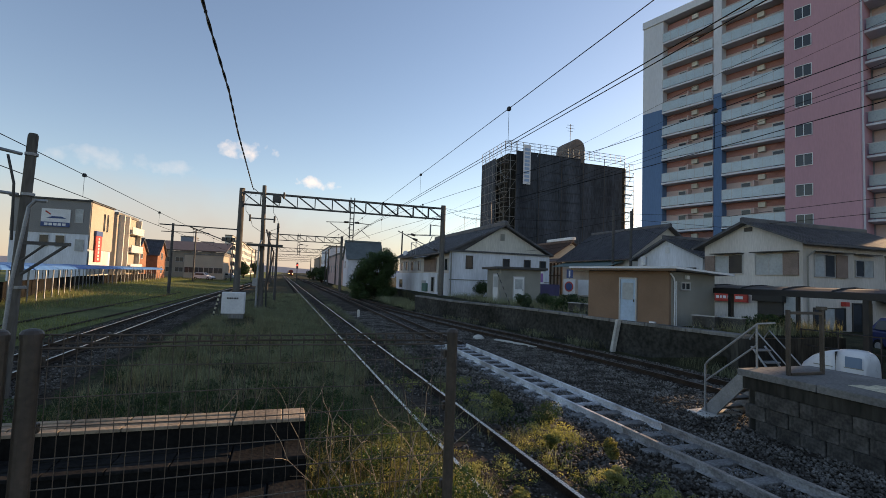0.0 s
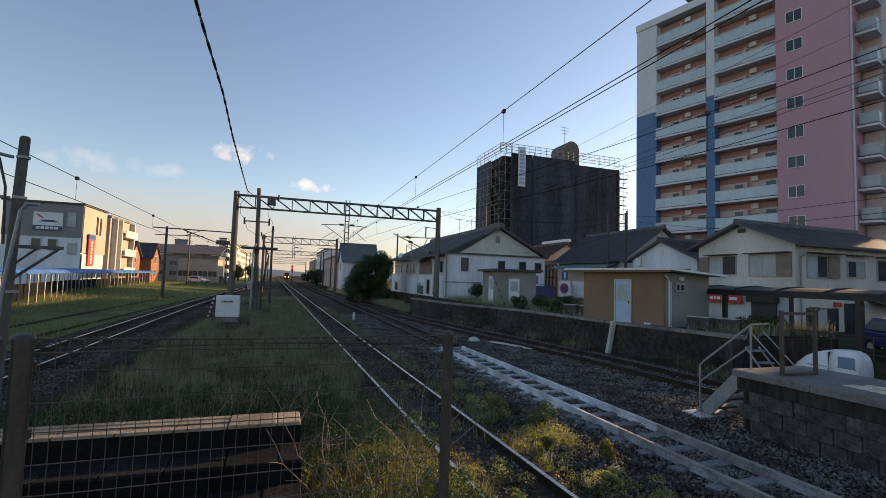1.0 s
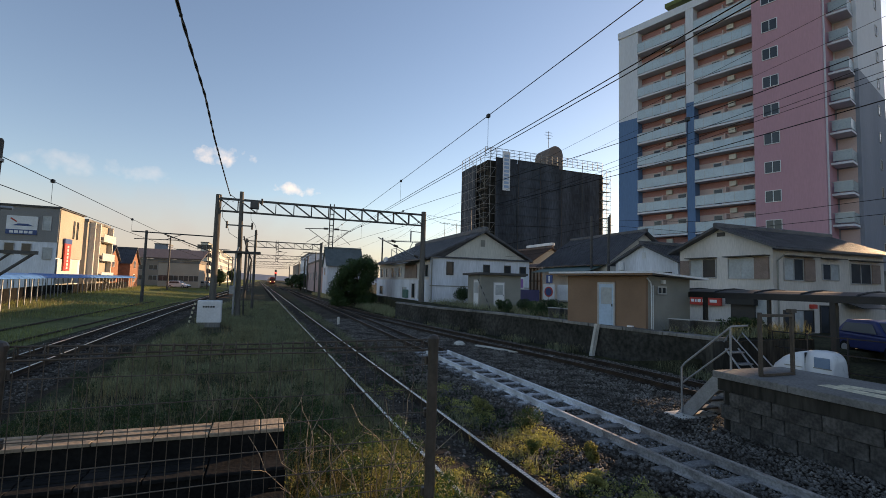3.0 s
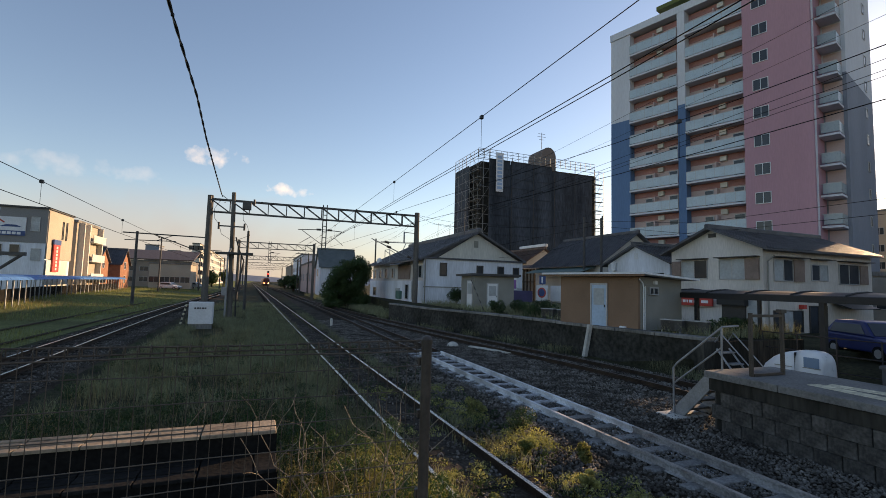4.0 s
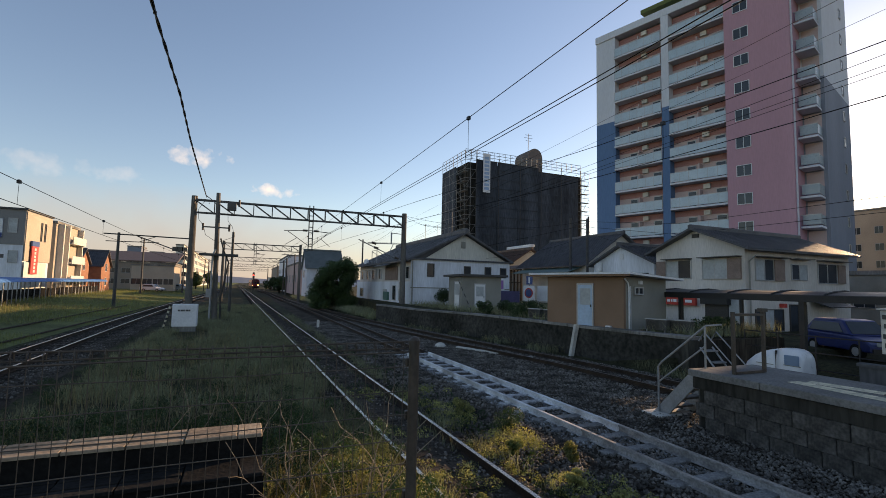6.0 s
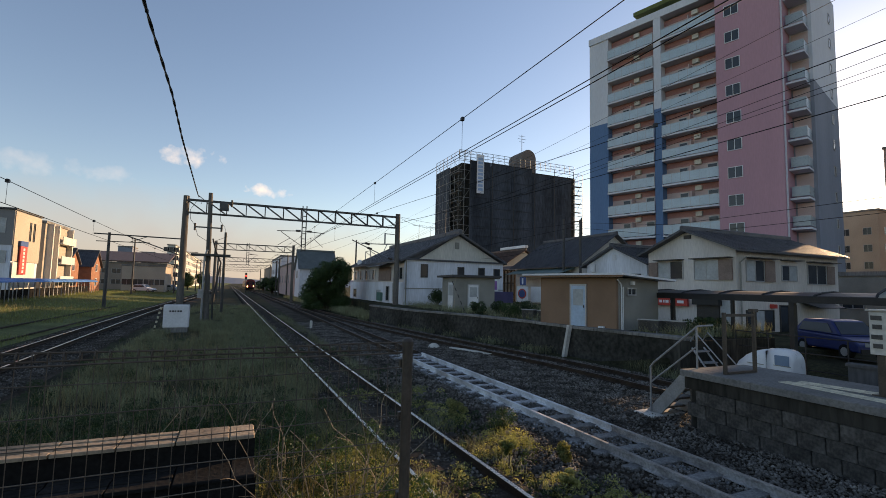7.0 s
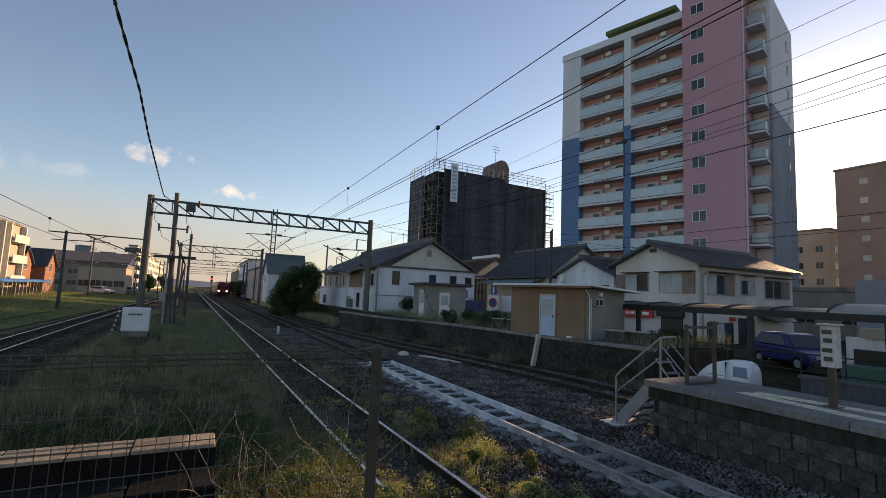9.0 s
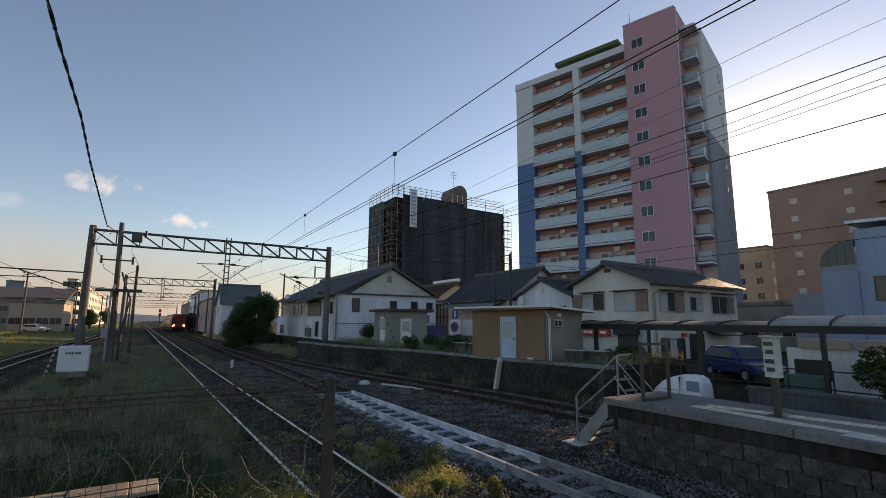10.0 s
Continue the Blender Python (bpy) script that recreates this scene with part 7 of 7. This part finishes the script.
for i in range(61):
    a = math.radians(-60 + 2.5 * i)
    hgt = 14 + 22 * max(0, noise.noise((i * 0.21, 2, 0)) + 0.35)
    pts += [(1900 * math.sin(a), 1900 * math.cos(a), -5), (2000 * math.sin(a), 2000 * math.cos(a), hgt)]
hl.add(pts, [(2 * i, 2 * i + 2, 2 * i + 3, 2 * i + 1) for i in range(60)])
solo("backdrop_hills", hl, M_TDARK, "hazy far hills on the horizon", "hills", "structure")


# ---- train ----
def build_train_car(lead):
    """A railcar in its own space: its front end at y = 0, its length behind it, rails at z = 0."""
    t = new("train_car")
    t.empty_display_size = 0.5
    ORIGIN[t.name] = Vector((0, 0, 0))
    tagged(t, "crimson commuter train car with lit headlights" if lead else "crimson trailing commuter train car", "train", "train cars")
    g = Geo()
    L = 19.5
    sec = [(-1.40, 0.95), (-1.45, 1.6), (-1.45, 2.9), (-1.25, 3.5), (-0.8, 3.72), (0.8, 3.72), (1.25, 3.5), (1.45, 2.9), (1.45, 1.6), (1.40, 0.95)]
    g.prism(sec, "y", 0.12, L)
    part("body", g, M_TRAINRED, t)
    f = Geo()
    f.prism([(-1.36, 0.98), (-1.41, 1.6), (-1.41, 2.9), (-1.2, 3.45), (1.2, 3.45), (1.41, 2.9), (1.41, 1.6), (1.36, 0.98)], "y", 0.0, 0.118)
    fr_ = part("front", f, M_TRAINRED, t)
    part("underframe", Geo().box(-1.2, 0.4, 0.35, 1.2, L - 0.4, 0.946), M_TRAINDARK, t)
    for y in (2.6, L - 2.8):
        for dy in (-1.0, 1.0):
            for s in (-0.53, 0.53):
                part("wheel", Geo().cyl((s - 0.06, y + dy, 0.43), (s + 0.06, y + dy, 0.43), 0.425, 14), M_TRAINDARK, t)
    for s in (-1, 1):
        for k in range(7):
            part("side_window", Geo().box(s * 1.452 - 0.012, 1.4 + 2.5 * k, 1.75, s * 1.452 + 0.012, 3.2 + 2.5 * k, 2.65), M_GLASS, t)
    if lead:
        part("windscreen", Geo().box(-1.2, -0.03, 1.95, -0.42, -0.003, 2.85), M_GLASS, fr_)
        part("windscreen", Geo().box(0.42, -0.03, 1.95, 1.2, -0.003, 2.85), M_GLASS, fr_)
        part("end_door", Geo().box(-0.36, -0.035, 1.0, 0.36, -0.003, 2.85), M_TRAINRED, fr_)
        part("door_window", Geo().box(-0.25, -0.05, 2.0, 0.25, -0.037, 2.7), M_GLASS, fr_)
        part("destination_board", Geo().box(-0.6, -0.03, 3.02, 0.6, -0.003, 3.28), M_BLACK, fr_)
        for s in (-0.98, 0.98):
            part("headlight", Geo().cyl((s, -0.06, 1.38), (s, -0.003, 1.38), 0.17, 14), M_LAMP, fr_, "lit amber headlight")
        part("coupler", Geo().box(-0.2, -0.5, 0.7, 0.2, 0.3, 0.93, 0.04), M_TRAINDARK, t)
        part("skirt", Geo().box(-1.3, 0.0, 0.25, 1.3, 0.2, 0.75), M_TRAINDARK, t)
    part("roof_unit", Geo().box(-0.8, 6, 3.724, 0.8, 11, 4.0, 0.06), M_GREYWALL, t)
    return t


train_front = build_train_car(True)
train_rear = build_train_car(False)


# ---- plants and stones ----
def blades(name, xy, z, height, width, material, label, lean=0.35, seed=1):
    """Grass: each blade a tapered, bent strip of three triangles."""
    r = np.random.RandomState(seed)
    n = len(xy)
    a = r.uniform(0, 2 * np.pi, n)
    h = height * r.uniform(0.45, 1.25, n)
    w = width * r.uniform(0.6, 1.3, n)
    d = np.stack([np.cos(a), np.sin(a)], 1)
    b = r.uniform(0, 2 * np.pi, n)
    ln = (lean * h * r.uniform(0.2, 1.4, n))[:, None] * np.stack([np.cos(b), np.sin(b)], 1)
    base = np.concatenate([xy, np.broadcast_to(np.asarray(z, float), (n,))[:, None]], 1)
    v = np.zeros((n, 5, 3))
    v[:, 0, :2], v[:, 1, :2] = base[:, :2] - d * w[:, None], base[:, :2] + d * w[:, None]
    v[:, 2, :2], v[:, 3, :2] = base[:, :2] + ln * 0.35 - d * w[:, None] * 0.7, base[:, :2] + ln * 0.35 + d * w[:, None] * 0.7
    v[:, 4, :2] = base[:, :2] + ln
    v[:, 0, 2] = v[:, 1, 2] = base[:, 2] - 0.03
    v[:, 2, 2] = v[:, 3, 2] = base[:, 2] + h * 0.55
    v[:, 4, 2] = base[:, 2] + h
    k = (np.arange(n) * 5)[:, None]
    f = np.concatenate([k + np.array([[0, 1, 3]]), k + np.array([[0, 3, 2]]), k + np.array([[2, 3, 4]])])
    return bulk(name, v.reshape(-1, 3), f, material, None, label, "grass")


def spread(n, x0, x1, y0, y1, seed, patch=0.0, scale=0.6):
    """Random places in a rectangle, gathered in patches."""
    r = np.random.RandomState(seed)
    p = np.stack([r.uniform(x0, x1, n), y0 + (y1 - y0) * r.uniform(0, 1, n) ** 1.5], 1)
    if patch:
        keep = np.array([noise.noise((float(x) * scale, float(y) * scale, seed * 1.7)) > patch - 0.5 for x, y in p])
        p = p[keep]
    return p


def heights(p):
    return np.array([ground_height(x, y) for x, y in p]) - 0.02


def off_track(p, nodes, d):
    return p[np.abs(p[:, 0] - spline(nodes, p[:, 1])) > d]


g1 = off_track(spread(110000, -3.9, 2.2, 5.75, 60, 1, 0.38), TRACK_B, 0.35)
g1 = np.concatenate([g1, off_track(off_track(spread(46000, -0.6, 3.9, 5.2, 40, 41, 0.34, 0.8), TRACK_B, 0.36), [(n[0], n[1] + 0.5335) for n in TRACK_B], 0.12)])
thin = np.random.RandomState(5).uniform(size=len(g1)) < np.clip((g1[:, 1] - 8.5) / 6.0, 0.06, 1.0)
g1 = g1[thin | (g1[:, 0] > 1.2)]
blades("yard_grass", g1, -0.20, 0.30, 0.005, M_GRASS, "rough green grass between the tracks", 0.5, 2)
g1b = spread(7000, -3.6, 1.9, 5.8, 26, 3, 0.42)
blades("dry_stems", g1b, -0.22, 0.55, 0.003, M_DRYGRASS, "dry brown grass stems between the tracks", 0.35, 4)
g2 = spread(90000, -30, -8.3, 8, 115, 5, 0.25, 0.2)
g2 = g2[g2[:, 0] > -9 - (g2[:, 1] - 5) * 0.24]
blades("meadow_grass", g2, heights(g2), 0.25, 0.009, M_MEADOW, "green meadow grass beside the bicycle shelter", 0.5, 6)
g2b = spread(7000, -24, -12, 24, 110, 7, 0.5, 0.15)
g2b = g2b[g2b[:, 0] > -9.5 - (g2b[:, 1] - 5) * 0.2]
blades("meadow_stems", g2b, heights(g2b), 0.5, 0.008, M_DRYGRASS, "tall dry stems in the meadow", 0.4, 8)
g3 = off_track(off_track(spread(9000, 0.32, 2.3, 3.0, 8.2, 9, 0.46, 1.4), TRACK_B, 0.62), TRACK_B, 0.5)
blades("tall_weeds", g3, -0.2, 0.42, 0.0034, M_WEED, "tall yellow-green weeds behind the fence", 0.45, 10)
g3b = spread(2400, 0.3, 1.7, 3.2, 6.5, 11, 0.3, 1.4)
blades("weed_stems", g3b, -0.2, 0.6, 0.0025, M_DRYGRASS, "dry upright weed stems behind the fence", 0.25, 12)
g5 = spread(30000, 9.0, 14.2, 9.5, 60, 15, 0.5, 0.5)
edge = np.interp(g5[:, 1], [w[0] for w in WALL_LINE] + [60], [w[1] for w in WALL_LINE] + [9.0])
foot = g5[(edge - g5[:, 0] > 0.05) & (edge - g5[:, 0] < 1.1)]
foot = foot[foot[:, 0] > spline(TRACK_E, foot[:, 1]) + 1.15]
blades("wall_foot_grass", foot, -0.2, 0.3, 0.008, M_GRASS, "grass along the foot of the old wall", 0.6, 16)
ter = spread(48000, 12.6, 30, 11.6, 37, 17, 0.36, 0.4)
edge = np.interp(ter[:, 1], [w[0] for w in WALL_LINE], [w[1] for w in WALL_LINE])
ter = ter[(ter[:, 0] > edge + 0.55) & ((ter[:, 0] < 18.0) | (ter[:, 1] > 26.5))]
inhut = (ter[:, 0] > 12.8 + (ter[:, 1] - 14) * -0.1) & (ter[:, 0] < 17.5) & (ter[:, 1] > 13.6) & (ter[:, 1] < 18.6)
blades("terrace_weeds", ter[~inhut], 0.95, 0.42, 0.007, M_GRASS, "rank weeds on top of the old platform", 0.5, 18)
g6v = spread(26000, 8.6, 12.6, 36.2, 95, 19, 0.3, 0.4)
g6v = g6v[g6v[:, 0] > spline(TRACK_E, g6v[:, 1]) + 1.7]
blades("bank_grass", g6v, -0.1, 0.5, 0.014, M_GRASS, "green bank below the bush", 0.6, 20)
g7 = spread(1300, 14.6, 18.6, 11.2, 13.6, 21, 0.3, 0.8)
blades("tall_terrace_weeds", g7, 0.95, 0.55, 0.006, M_GRASS, "tall grey-green weeds beside the hut", 0.35, 22)


def leaf_cloud(name, blobs, count, size, material, parent, seed, label=""):
    """Leaves scattered in and on the surface of overlapping clumps."""
    r = np.random.RandomState(seed)
    vol = np.array([b[3] ** 2 for b in blobs])
    pick = r.choice(len(blobs), count, p=vol / vol.sum())
    d = r.normal(size=(count, 3))
    d /= np.linalg.norm(d, axis=1)[:, None]
    B = np.array(blobs)[pick]
    p = B[:, :3] + d * (B[:, 3] * r.uniform(0.55, 1.08, count) ** 0.7)[:, None] * np.array([1, 1, 0.85])
    u = r.normal(size=(count, 3))
    u /= np.linalg.norm(u, axis=1)[:, None]
    w = np.cross(u, d)
    w /= np.linalg.norm(w, axis=1)[:, None] + 1e-6
    s = size * r.uniform(0.5, 1.4, count)[:, None]
    v = np.stack([p - u * s, p + w * s * 0.45, p + u * s, p - w * s * 0.45], 1).reshape(-1, 3)
    f = np.arange(count * 4).reshape(-1, 4)
    return bulk(name, v, f, material, parent, label, "", "stuff")


def build_bush(label, x, y, z, blobs, count, size, seed, trunk=0.12, category="bush", material=None):
    t = thing("bush", (x, y, z), label, category)
    for i, b in enumerate(blobs):
        c = Vector(b[:3])
        part("limb", Geo().tube([(x, y, z - 0.1), (x + (c.x - x) * 0.3, y + (c.y - y) * 0.3, z + (c.z - z) * 0.45), tuple(c)], trunk, 6, trunk * 0.3), M_BARK, t)
    leaf_cloud("crown", blobs, count, size, material or M_LEAF, t, seed, "dense small leaves")
    return t


rb = np.random.RandomState(31)
for x, y, s in ((13.9, 21.6, 0.55), (14.3, 23.4, 0.6), (13.6, 25.2, 0.5), (15.2, 22.6, 0.6), (16.2, 12.4, 0.45), (17.4, 12.6, 0.4)):
    blobs = [(x + rb.uniform(-s, s), y + rb.uniform(-s, s), 1.1 + rb.uniform(0, s * 0.9), s * rb.uniform(0.35, 0.6)) for _ in range(9)]
    build_bush("rank leafy weeds on the old platform", x, y, 0.95, blobs, 2400, 0.045, int(x * 10), 0.012, "weed", M_LEAF)
blobs = []
while len(blobs) < 120:
    u, w = rb.uniform(-2.3, 2.3), rb.uniform(0.1, 5.0)
    edge = 1.95 if w < 2.8 else 1.95 - 0.42 * (w - 2.8)
    lean = 0.30 * max(0.0, w - 2.0) + 0.35 * noise.noise((w * 1.3, 4.0, 0.0))
    if abs(u - lean) < edge * (1 + 0.35 * noise.noise((u * 0.9, w * 0.9, 7.0))):
        blobs.append((8.9 + u, 51 + rb.uniform(-1.6, 1.6), w, rb.uniform(0.4, 0.8)))
build_bush("large dark green bush beside the line", 9.7, 51, -0.2, blobs, 75000, 0.07, 32, 0.03)
blobs = [(18.2 + rb.uniform(-0.5, 0.6), 4.5 + rb.uniform(-0.8, 0.8), 0.3 + rb.uniform(0, 1.3), rb.uniform(0.4, 0.65)) for _ in range(9)]
build_bush("rounded green shrub beside the pale wall", 18.2, 4.5, -0.3, blobs, 6000, 0.07, 33, 0.04)
for i, (x, y, s) in enumerate(((4.62, 7.75, 0.28), (4.35, 8.9, 0.20), (4.9, 6.1, 0.17), (4.3, 5.3, 0.15), (4.15, 6.6, 0.14), (2.75, 5.1, 0.12))):
    blobs = [(x + rb.uniform(-s, s) * 0.7, y + rb.uniform(-s, s) * 0.7, -0.12 + rb.uniform(0, s * 1.3), s * rb.uniform(0.35, 0.6)) for _ in range(7)]
    build_bush("small yellow-green trackside weed clump", x, y, -0.2, blobs, 2200, 0.017, 40 + i, 0.006, "weed", M_WEED if i else M_LEAF)
blobs = [(15.6 + rb.uniform(-0.5, 0.5), 36.2 + rb.uniform(-0.4, 0.4), 1.5 + rb.uniform(0, 0.5), 0.5) for _ in range(5)]
build_bush("clipped shrub before the white house", 15.6, 36.2, 0.95, blobs, 2500, 0.06, 50, 0.03)
for x, y, hgt in ((-16.5, 125, 5), (-13.0, 160, 6), (8.8, 128, 4), (9.0, 175, 4.5), (-11.5, 200, 7)):
    blobs = [(x + rb.uniform(-1.5, 1.5), y + rb.uniform(-1.5, 1.5), hgt * rb.uniform(0.3, 0.9), rb.uniform(0.8, 1.5)) for _ in range(9)]
    build_bush("leafy green tree far down the road", x, y, 0, blobs, 1800, 0.3, int(y), 0.15, "tree")


def ground_cover(name, label, n, x0, x1, y0, y1, zmax, count, size, seed, patch, material, keep=None):
    """Low leafy weeds in uneven cushions."""
    r = np.random.RandomState(seed)
    blobs = []
    while len(blobs) < n:
        x, y = r.uniform(x0, x1), y0 + (y1 - y0) * r.uniform() ** 1.3
        if noise.noise((x * 0.9, y * 0.9, seed)) < patch or (keep and not keep(x, y)):
            continue
        s = r.uniform(0.05, 0.16)
        blobs.append((x, y, -0.2 + r.uniform(0, zmax), s))
    leaf_cloud(name, blobs, count, size, material, None, seed, label)["category"] = "weeds"


def clear_of_rails(x, y):
    return abs(abs(x - float(spline(TRACK_B, np.array([y]))[0])) - 0.5335) > 0.14


ground_cover("track_weeds", "low leafy weeds growing through the old track", 420, 2.2, 5.0, 3.0, 12.0, 0.10, 42000, 0.016, 81, -0.05, M_WEED, clear_of_rails)
ground_cover("dark_track_weeds", "dark green weeds along the old track", 260, 1.6, 4.9, 5.0, 20.0, 0.10, 20000, 0.018, 82, -0.1, M_LEAF, clear_of_rails)
ground_cover("leafy_weeds", "leafy weeds among dry stems behind the fence", 260, 0.35, 2.0, 3.2, 7.0, 0.45, 30000, 0.016, 83, -0.2, M_WEED, clear_of_rails)
ground_cover("dark_bramble_leaves", "dark bramble leaves behind the fence", 300, 0.3, 2.0, 3.0, 8.5, 0.75, 32000, 0.018, 86, -0.25, M_LEAF, clear_of_rails)
ground_cover("dark_bramble_leaves", "dense dark brambles beyond the stepped block", 520, -4.4, 1.3, 5.75, 10.5, 0.45, 56000, 0.02, 87, -0.35, M_LEAF, None)
ground_cover("dark_yard_weeds", "dark leafy weeds between the tracks", 420, -4.3, 1.7, 5.9, 24.0, 0.22, 36000, 0.02, 84, -0.05, M_LEAF, None)


def build_twigs():
    """Bare bleached vine stems that rise behind the fence."""
    r = np.random.RandomState(61)
    for x, y, n, h in ((-0.35, 5.95, 3, 1.75), (-0.1, 6.0, 2, 1.7), (0.15, 5.9, 3, 1.6), (0.42, 4.7, 2, 1.75), (0.75, 4.3, 2, 1.7), (1.0, 4.4, 6, 1.95), (1.12, 4.5, 3, 1.65), (1.3, 4.9, 2, 1.3)):
        t = thing("dead_vine", (x, y, -0.2), "bare bleached vine stems behind the fence", "weed", "dead vines")
        for k in range(n):
            p = Vector((x + r.uniform(-0.1, 0.1), y + r.uniform(-0.1, 0.1), -0.2))
            d = Vector((r.uniform(-0.25, 0.25), r.uniform(-0.15, 0.15), 1)).normalized()
            pts = [p.copy()]
            steps = 9
            for i in range(steps):
                d = (d + Vector((r.uniform(-0.5, 0.5), r.uniform(-0.3, 0.3), r.uniform(-0.15, 0.3)))).normalized()
                p = p + d * (h * r.uniform(0.8, 1.1) / steps)
                pts.append(p.copy())
            stem = part("stem", Geo().tube(pts, 0.006, 5, 0.003), M_TWIG, t)
            for j in range(3):
                q = pts[3 + 2 * j]
                e = Vector((r.uniform(-1, 1), r.uniform(-0.5, 0.5), r.uniform(-0.2, 0.8))).normalized()
                part("shoot", Geo().tube([q, q + e * 0.1 + Vector((0, 0, 0.01)), q + e * r.uniform(0.18, 0.3) + Vector((0, 0, r.uniform(-0.06, 0.05)))], 0.003, 4, 0.0015), M_TWIG, stem)


build_twigs()


def scatter_stones(name, label, n, x0, x1, y0, y1, z, size, seed, avoid=(), bias=1.6, material=None):
    """Crushed stone as many small irregular solids."""
    r = np.random.RandomState(seed)
    p = np.stack([r.uniform(0, 1, n), y0 + (y1 - y0) * r.uniform(0, 1, n) ** bias], 1)
    xa, xb = x0(p[:, 1]), x1(p[:, 1])
    p[:, 0] = xa + (xb - xa) * p[:, 0]
    for nodes in avoid:
        half = 0.43 if nodes is TRACK_D else 0.5335
        p = p[np.abs(np.abs(p[:, 0] - spline(nodes, p[:, 1])) - half) > 0.07]
    n = len(p)
    base = np.array([(1, 0, 0), (-1, 0, 0), (0, 1, 0), (0, -1, 0), (0, 0, 1), (0, 0, -1)], float)
    f0 = np.array([(0, 2, 4), (2, 1, 4), (1, 3, 4), (3, 0, 4), (2, 0, 5), (1, 2, 5), (3, 1, 5), (0, 3, 5)])
    s = size * r.uniform(0.5, 1.3, (n, 1, 1)) * r.uniform(0.6, 1.25, (n, 6, 1))
    v = base[None] * s * np.array([1, 1, 0.75])
    a = r.uniform(0, 2 * np.pi, n)
    tl = r.uniform(-0.9, 0.9, n)
    y_, z_ = v[:, :, 1].copy(), v[:, :, 2].copy()
    v[:, :, 1], v[:, :, 2] = y_ * np.cos(tl)[:, None] - z_ * np.sin(tl)[:, None], y_ * np.sin(tl)[:, None] + z_ * np.cos(tl)[:, None]
    x_, y_ = v[:, :, 0].copy(), v[:, :, 1].copy()
    v[:, :, 0], v[:, :, 1] = x_ * np.cos(a)[:, None] - y_ * np.sin(a)[:, None], x_ * np.sin(a)[:, None] + y_ * np.cos(a)[:, None]
    v[:, :, 0] += p[:, :1]
    v[:, :, 1] += p[:, 1:]
    v[:, :, 2] += (z + r.uniform(-0.012, 0.012, n))[:, None]
    f = (np.arange(n) * 6)[:, None, None] + f0[None]
    bulk(name, v.reshape(-1, 3), f.reshape(-1, 3), material or M_STONE, None, label, "ballast")


scatter_stones("ballast_stones", "loose crushed stone between the tracks", 64000, lambda y: spline(TRACK_B, y) + 1.15, lambda y: spline(TRACK_E, y) + 1.6, 2.5, 34, -0.145, 0.036, 71, (TRACK_D, TRACK_E), 1.5)
scatter_stones("ballast_stones", "dark ballast of the meadow-side track", 14000, lambda y: spline(TRACK_A, y) - 1.3, lambda y: spline(TRACK_A, y) + 1.8, 9, 42, -0.155, 0.035, 72, (TRACK_A,), 1.4)
scatter_stones("ballast_stones", "sparse stones of the overgrown track", 5000, lambda y: spline(TRACK_B, y) - 0.9, lambda y: spline(TRACK_B, y) + 1.1, 3, 30, -0.115, 0.030, 73, (TRACK_B,), 1.4)
scatter_stones("limed_stones", "lime-dusted stones between whitewashed rails", 2600, lambda y: spline(TRACK_D, y) - 0.40, lambda y: spline(TRACK_D, y) + 0.40, 3.2, 17.6, -0.150, 0.030, 74, (TRACK_D,), 1.0, M_LIMED)
scatter_stones("limed_stones", "lime-dusted stones beside whitewashed rails", 1500, lambda y: spline(TRACK_D, y) - 0.85, lambda y: spline(TRACK_D, y) - 0.46, 6.5, 17.6, -0.142, 0.033, 75, (TRACK_D,), 0.8, M_LIMED)


# ---- what moves ----
def motions():
    """The train rolls towards the camera along the curved track at about 20 metres a second."""
    for car, back in ((train_front, 0.0), (train_rear, 20.0)):
        rows = []
        for t in (0, 1, 2, 2.5, 3, 4, 5, 6, 7, 7.5, 8, 9, 10):
            y = 322 - 20.2 * t + back
            x0 = float(spline(TRACK_E, np.array([y]))[0])
            x1 = float(spline(TRACK_E, np.array([y + 14.0]))[0])
            rows.append((t, pose(x0, y, 0.0, 0, 0, -math.degrees(math.atan2(x1 - x0, 14.0)))))
        walk(car, rows)


motions()
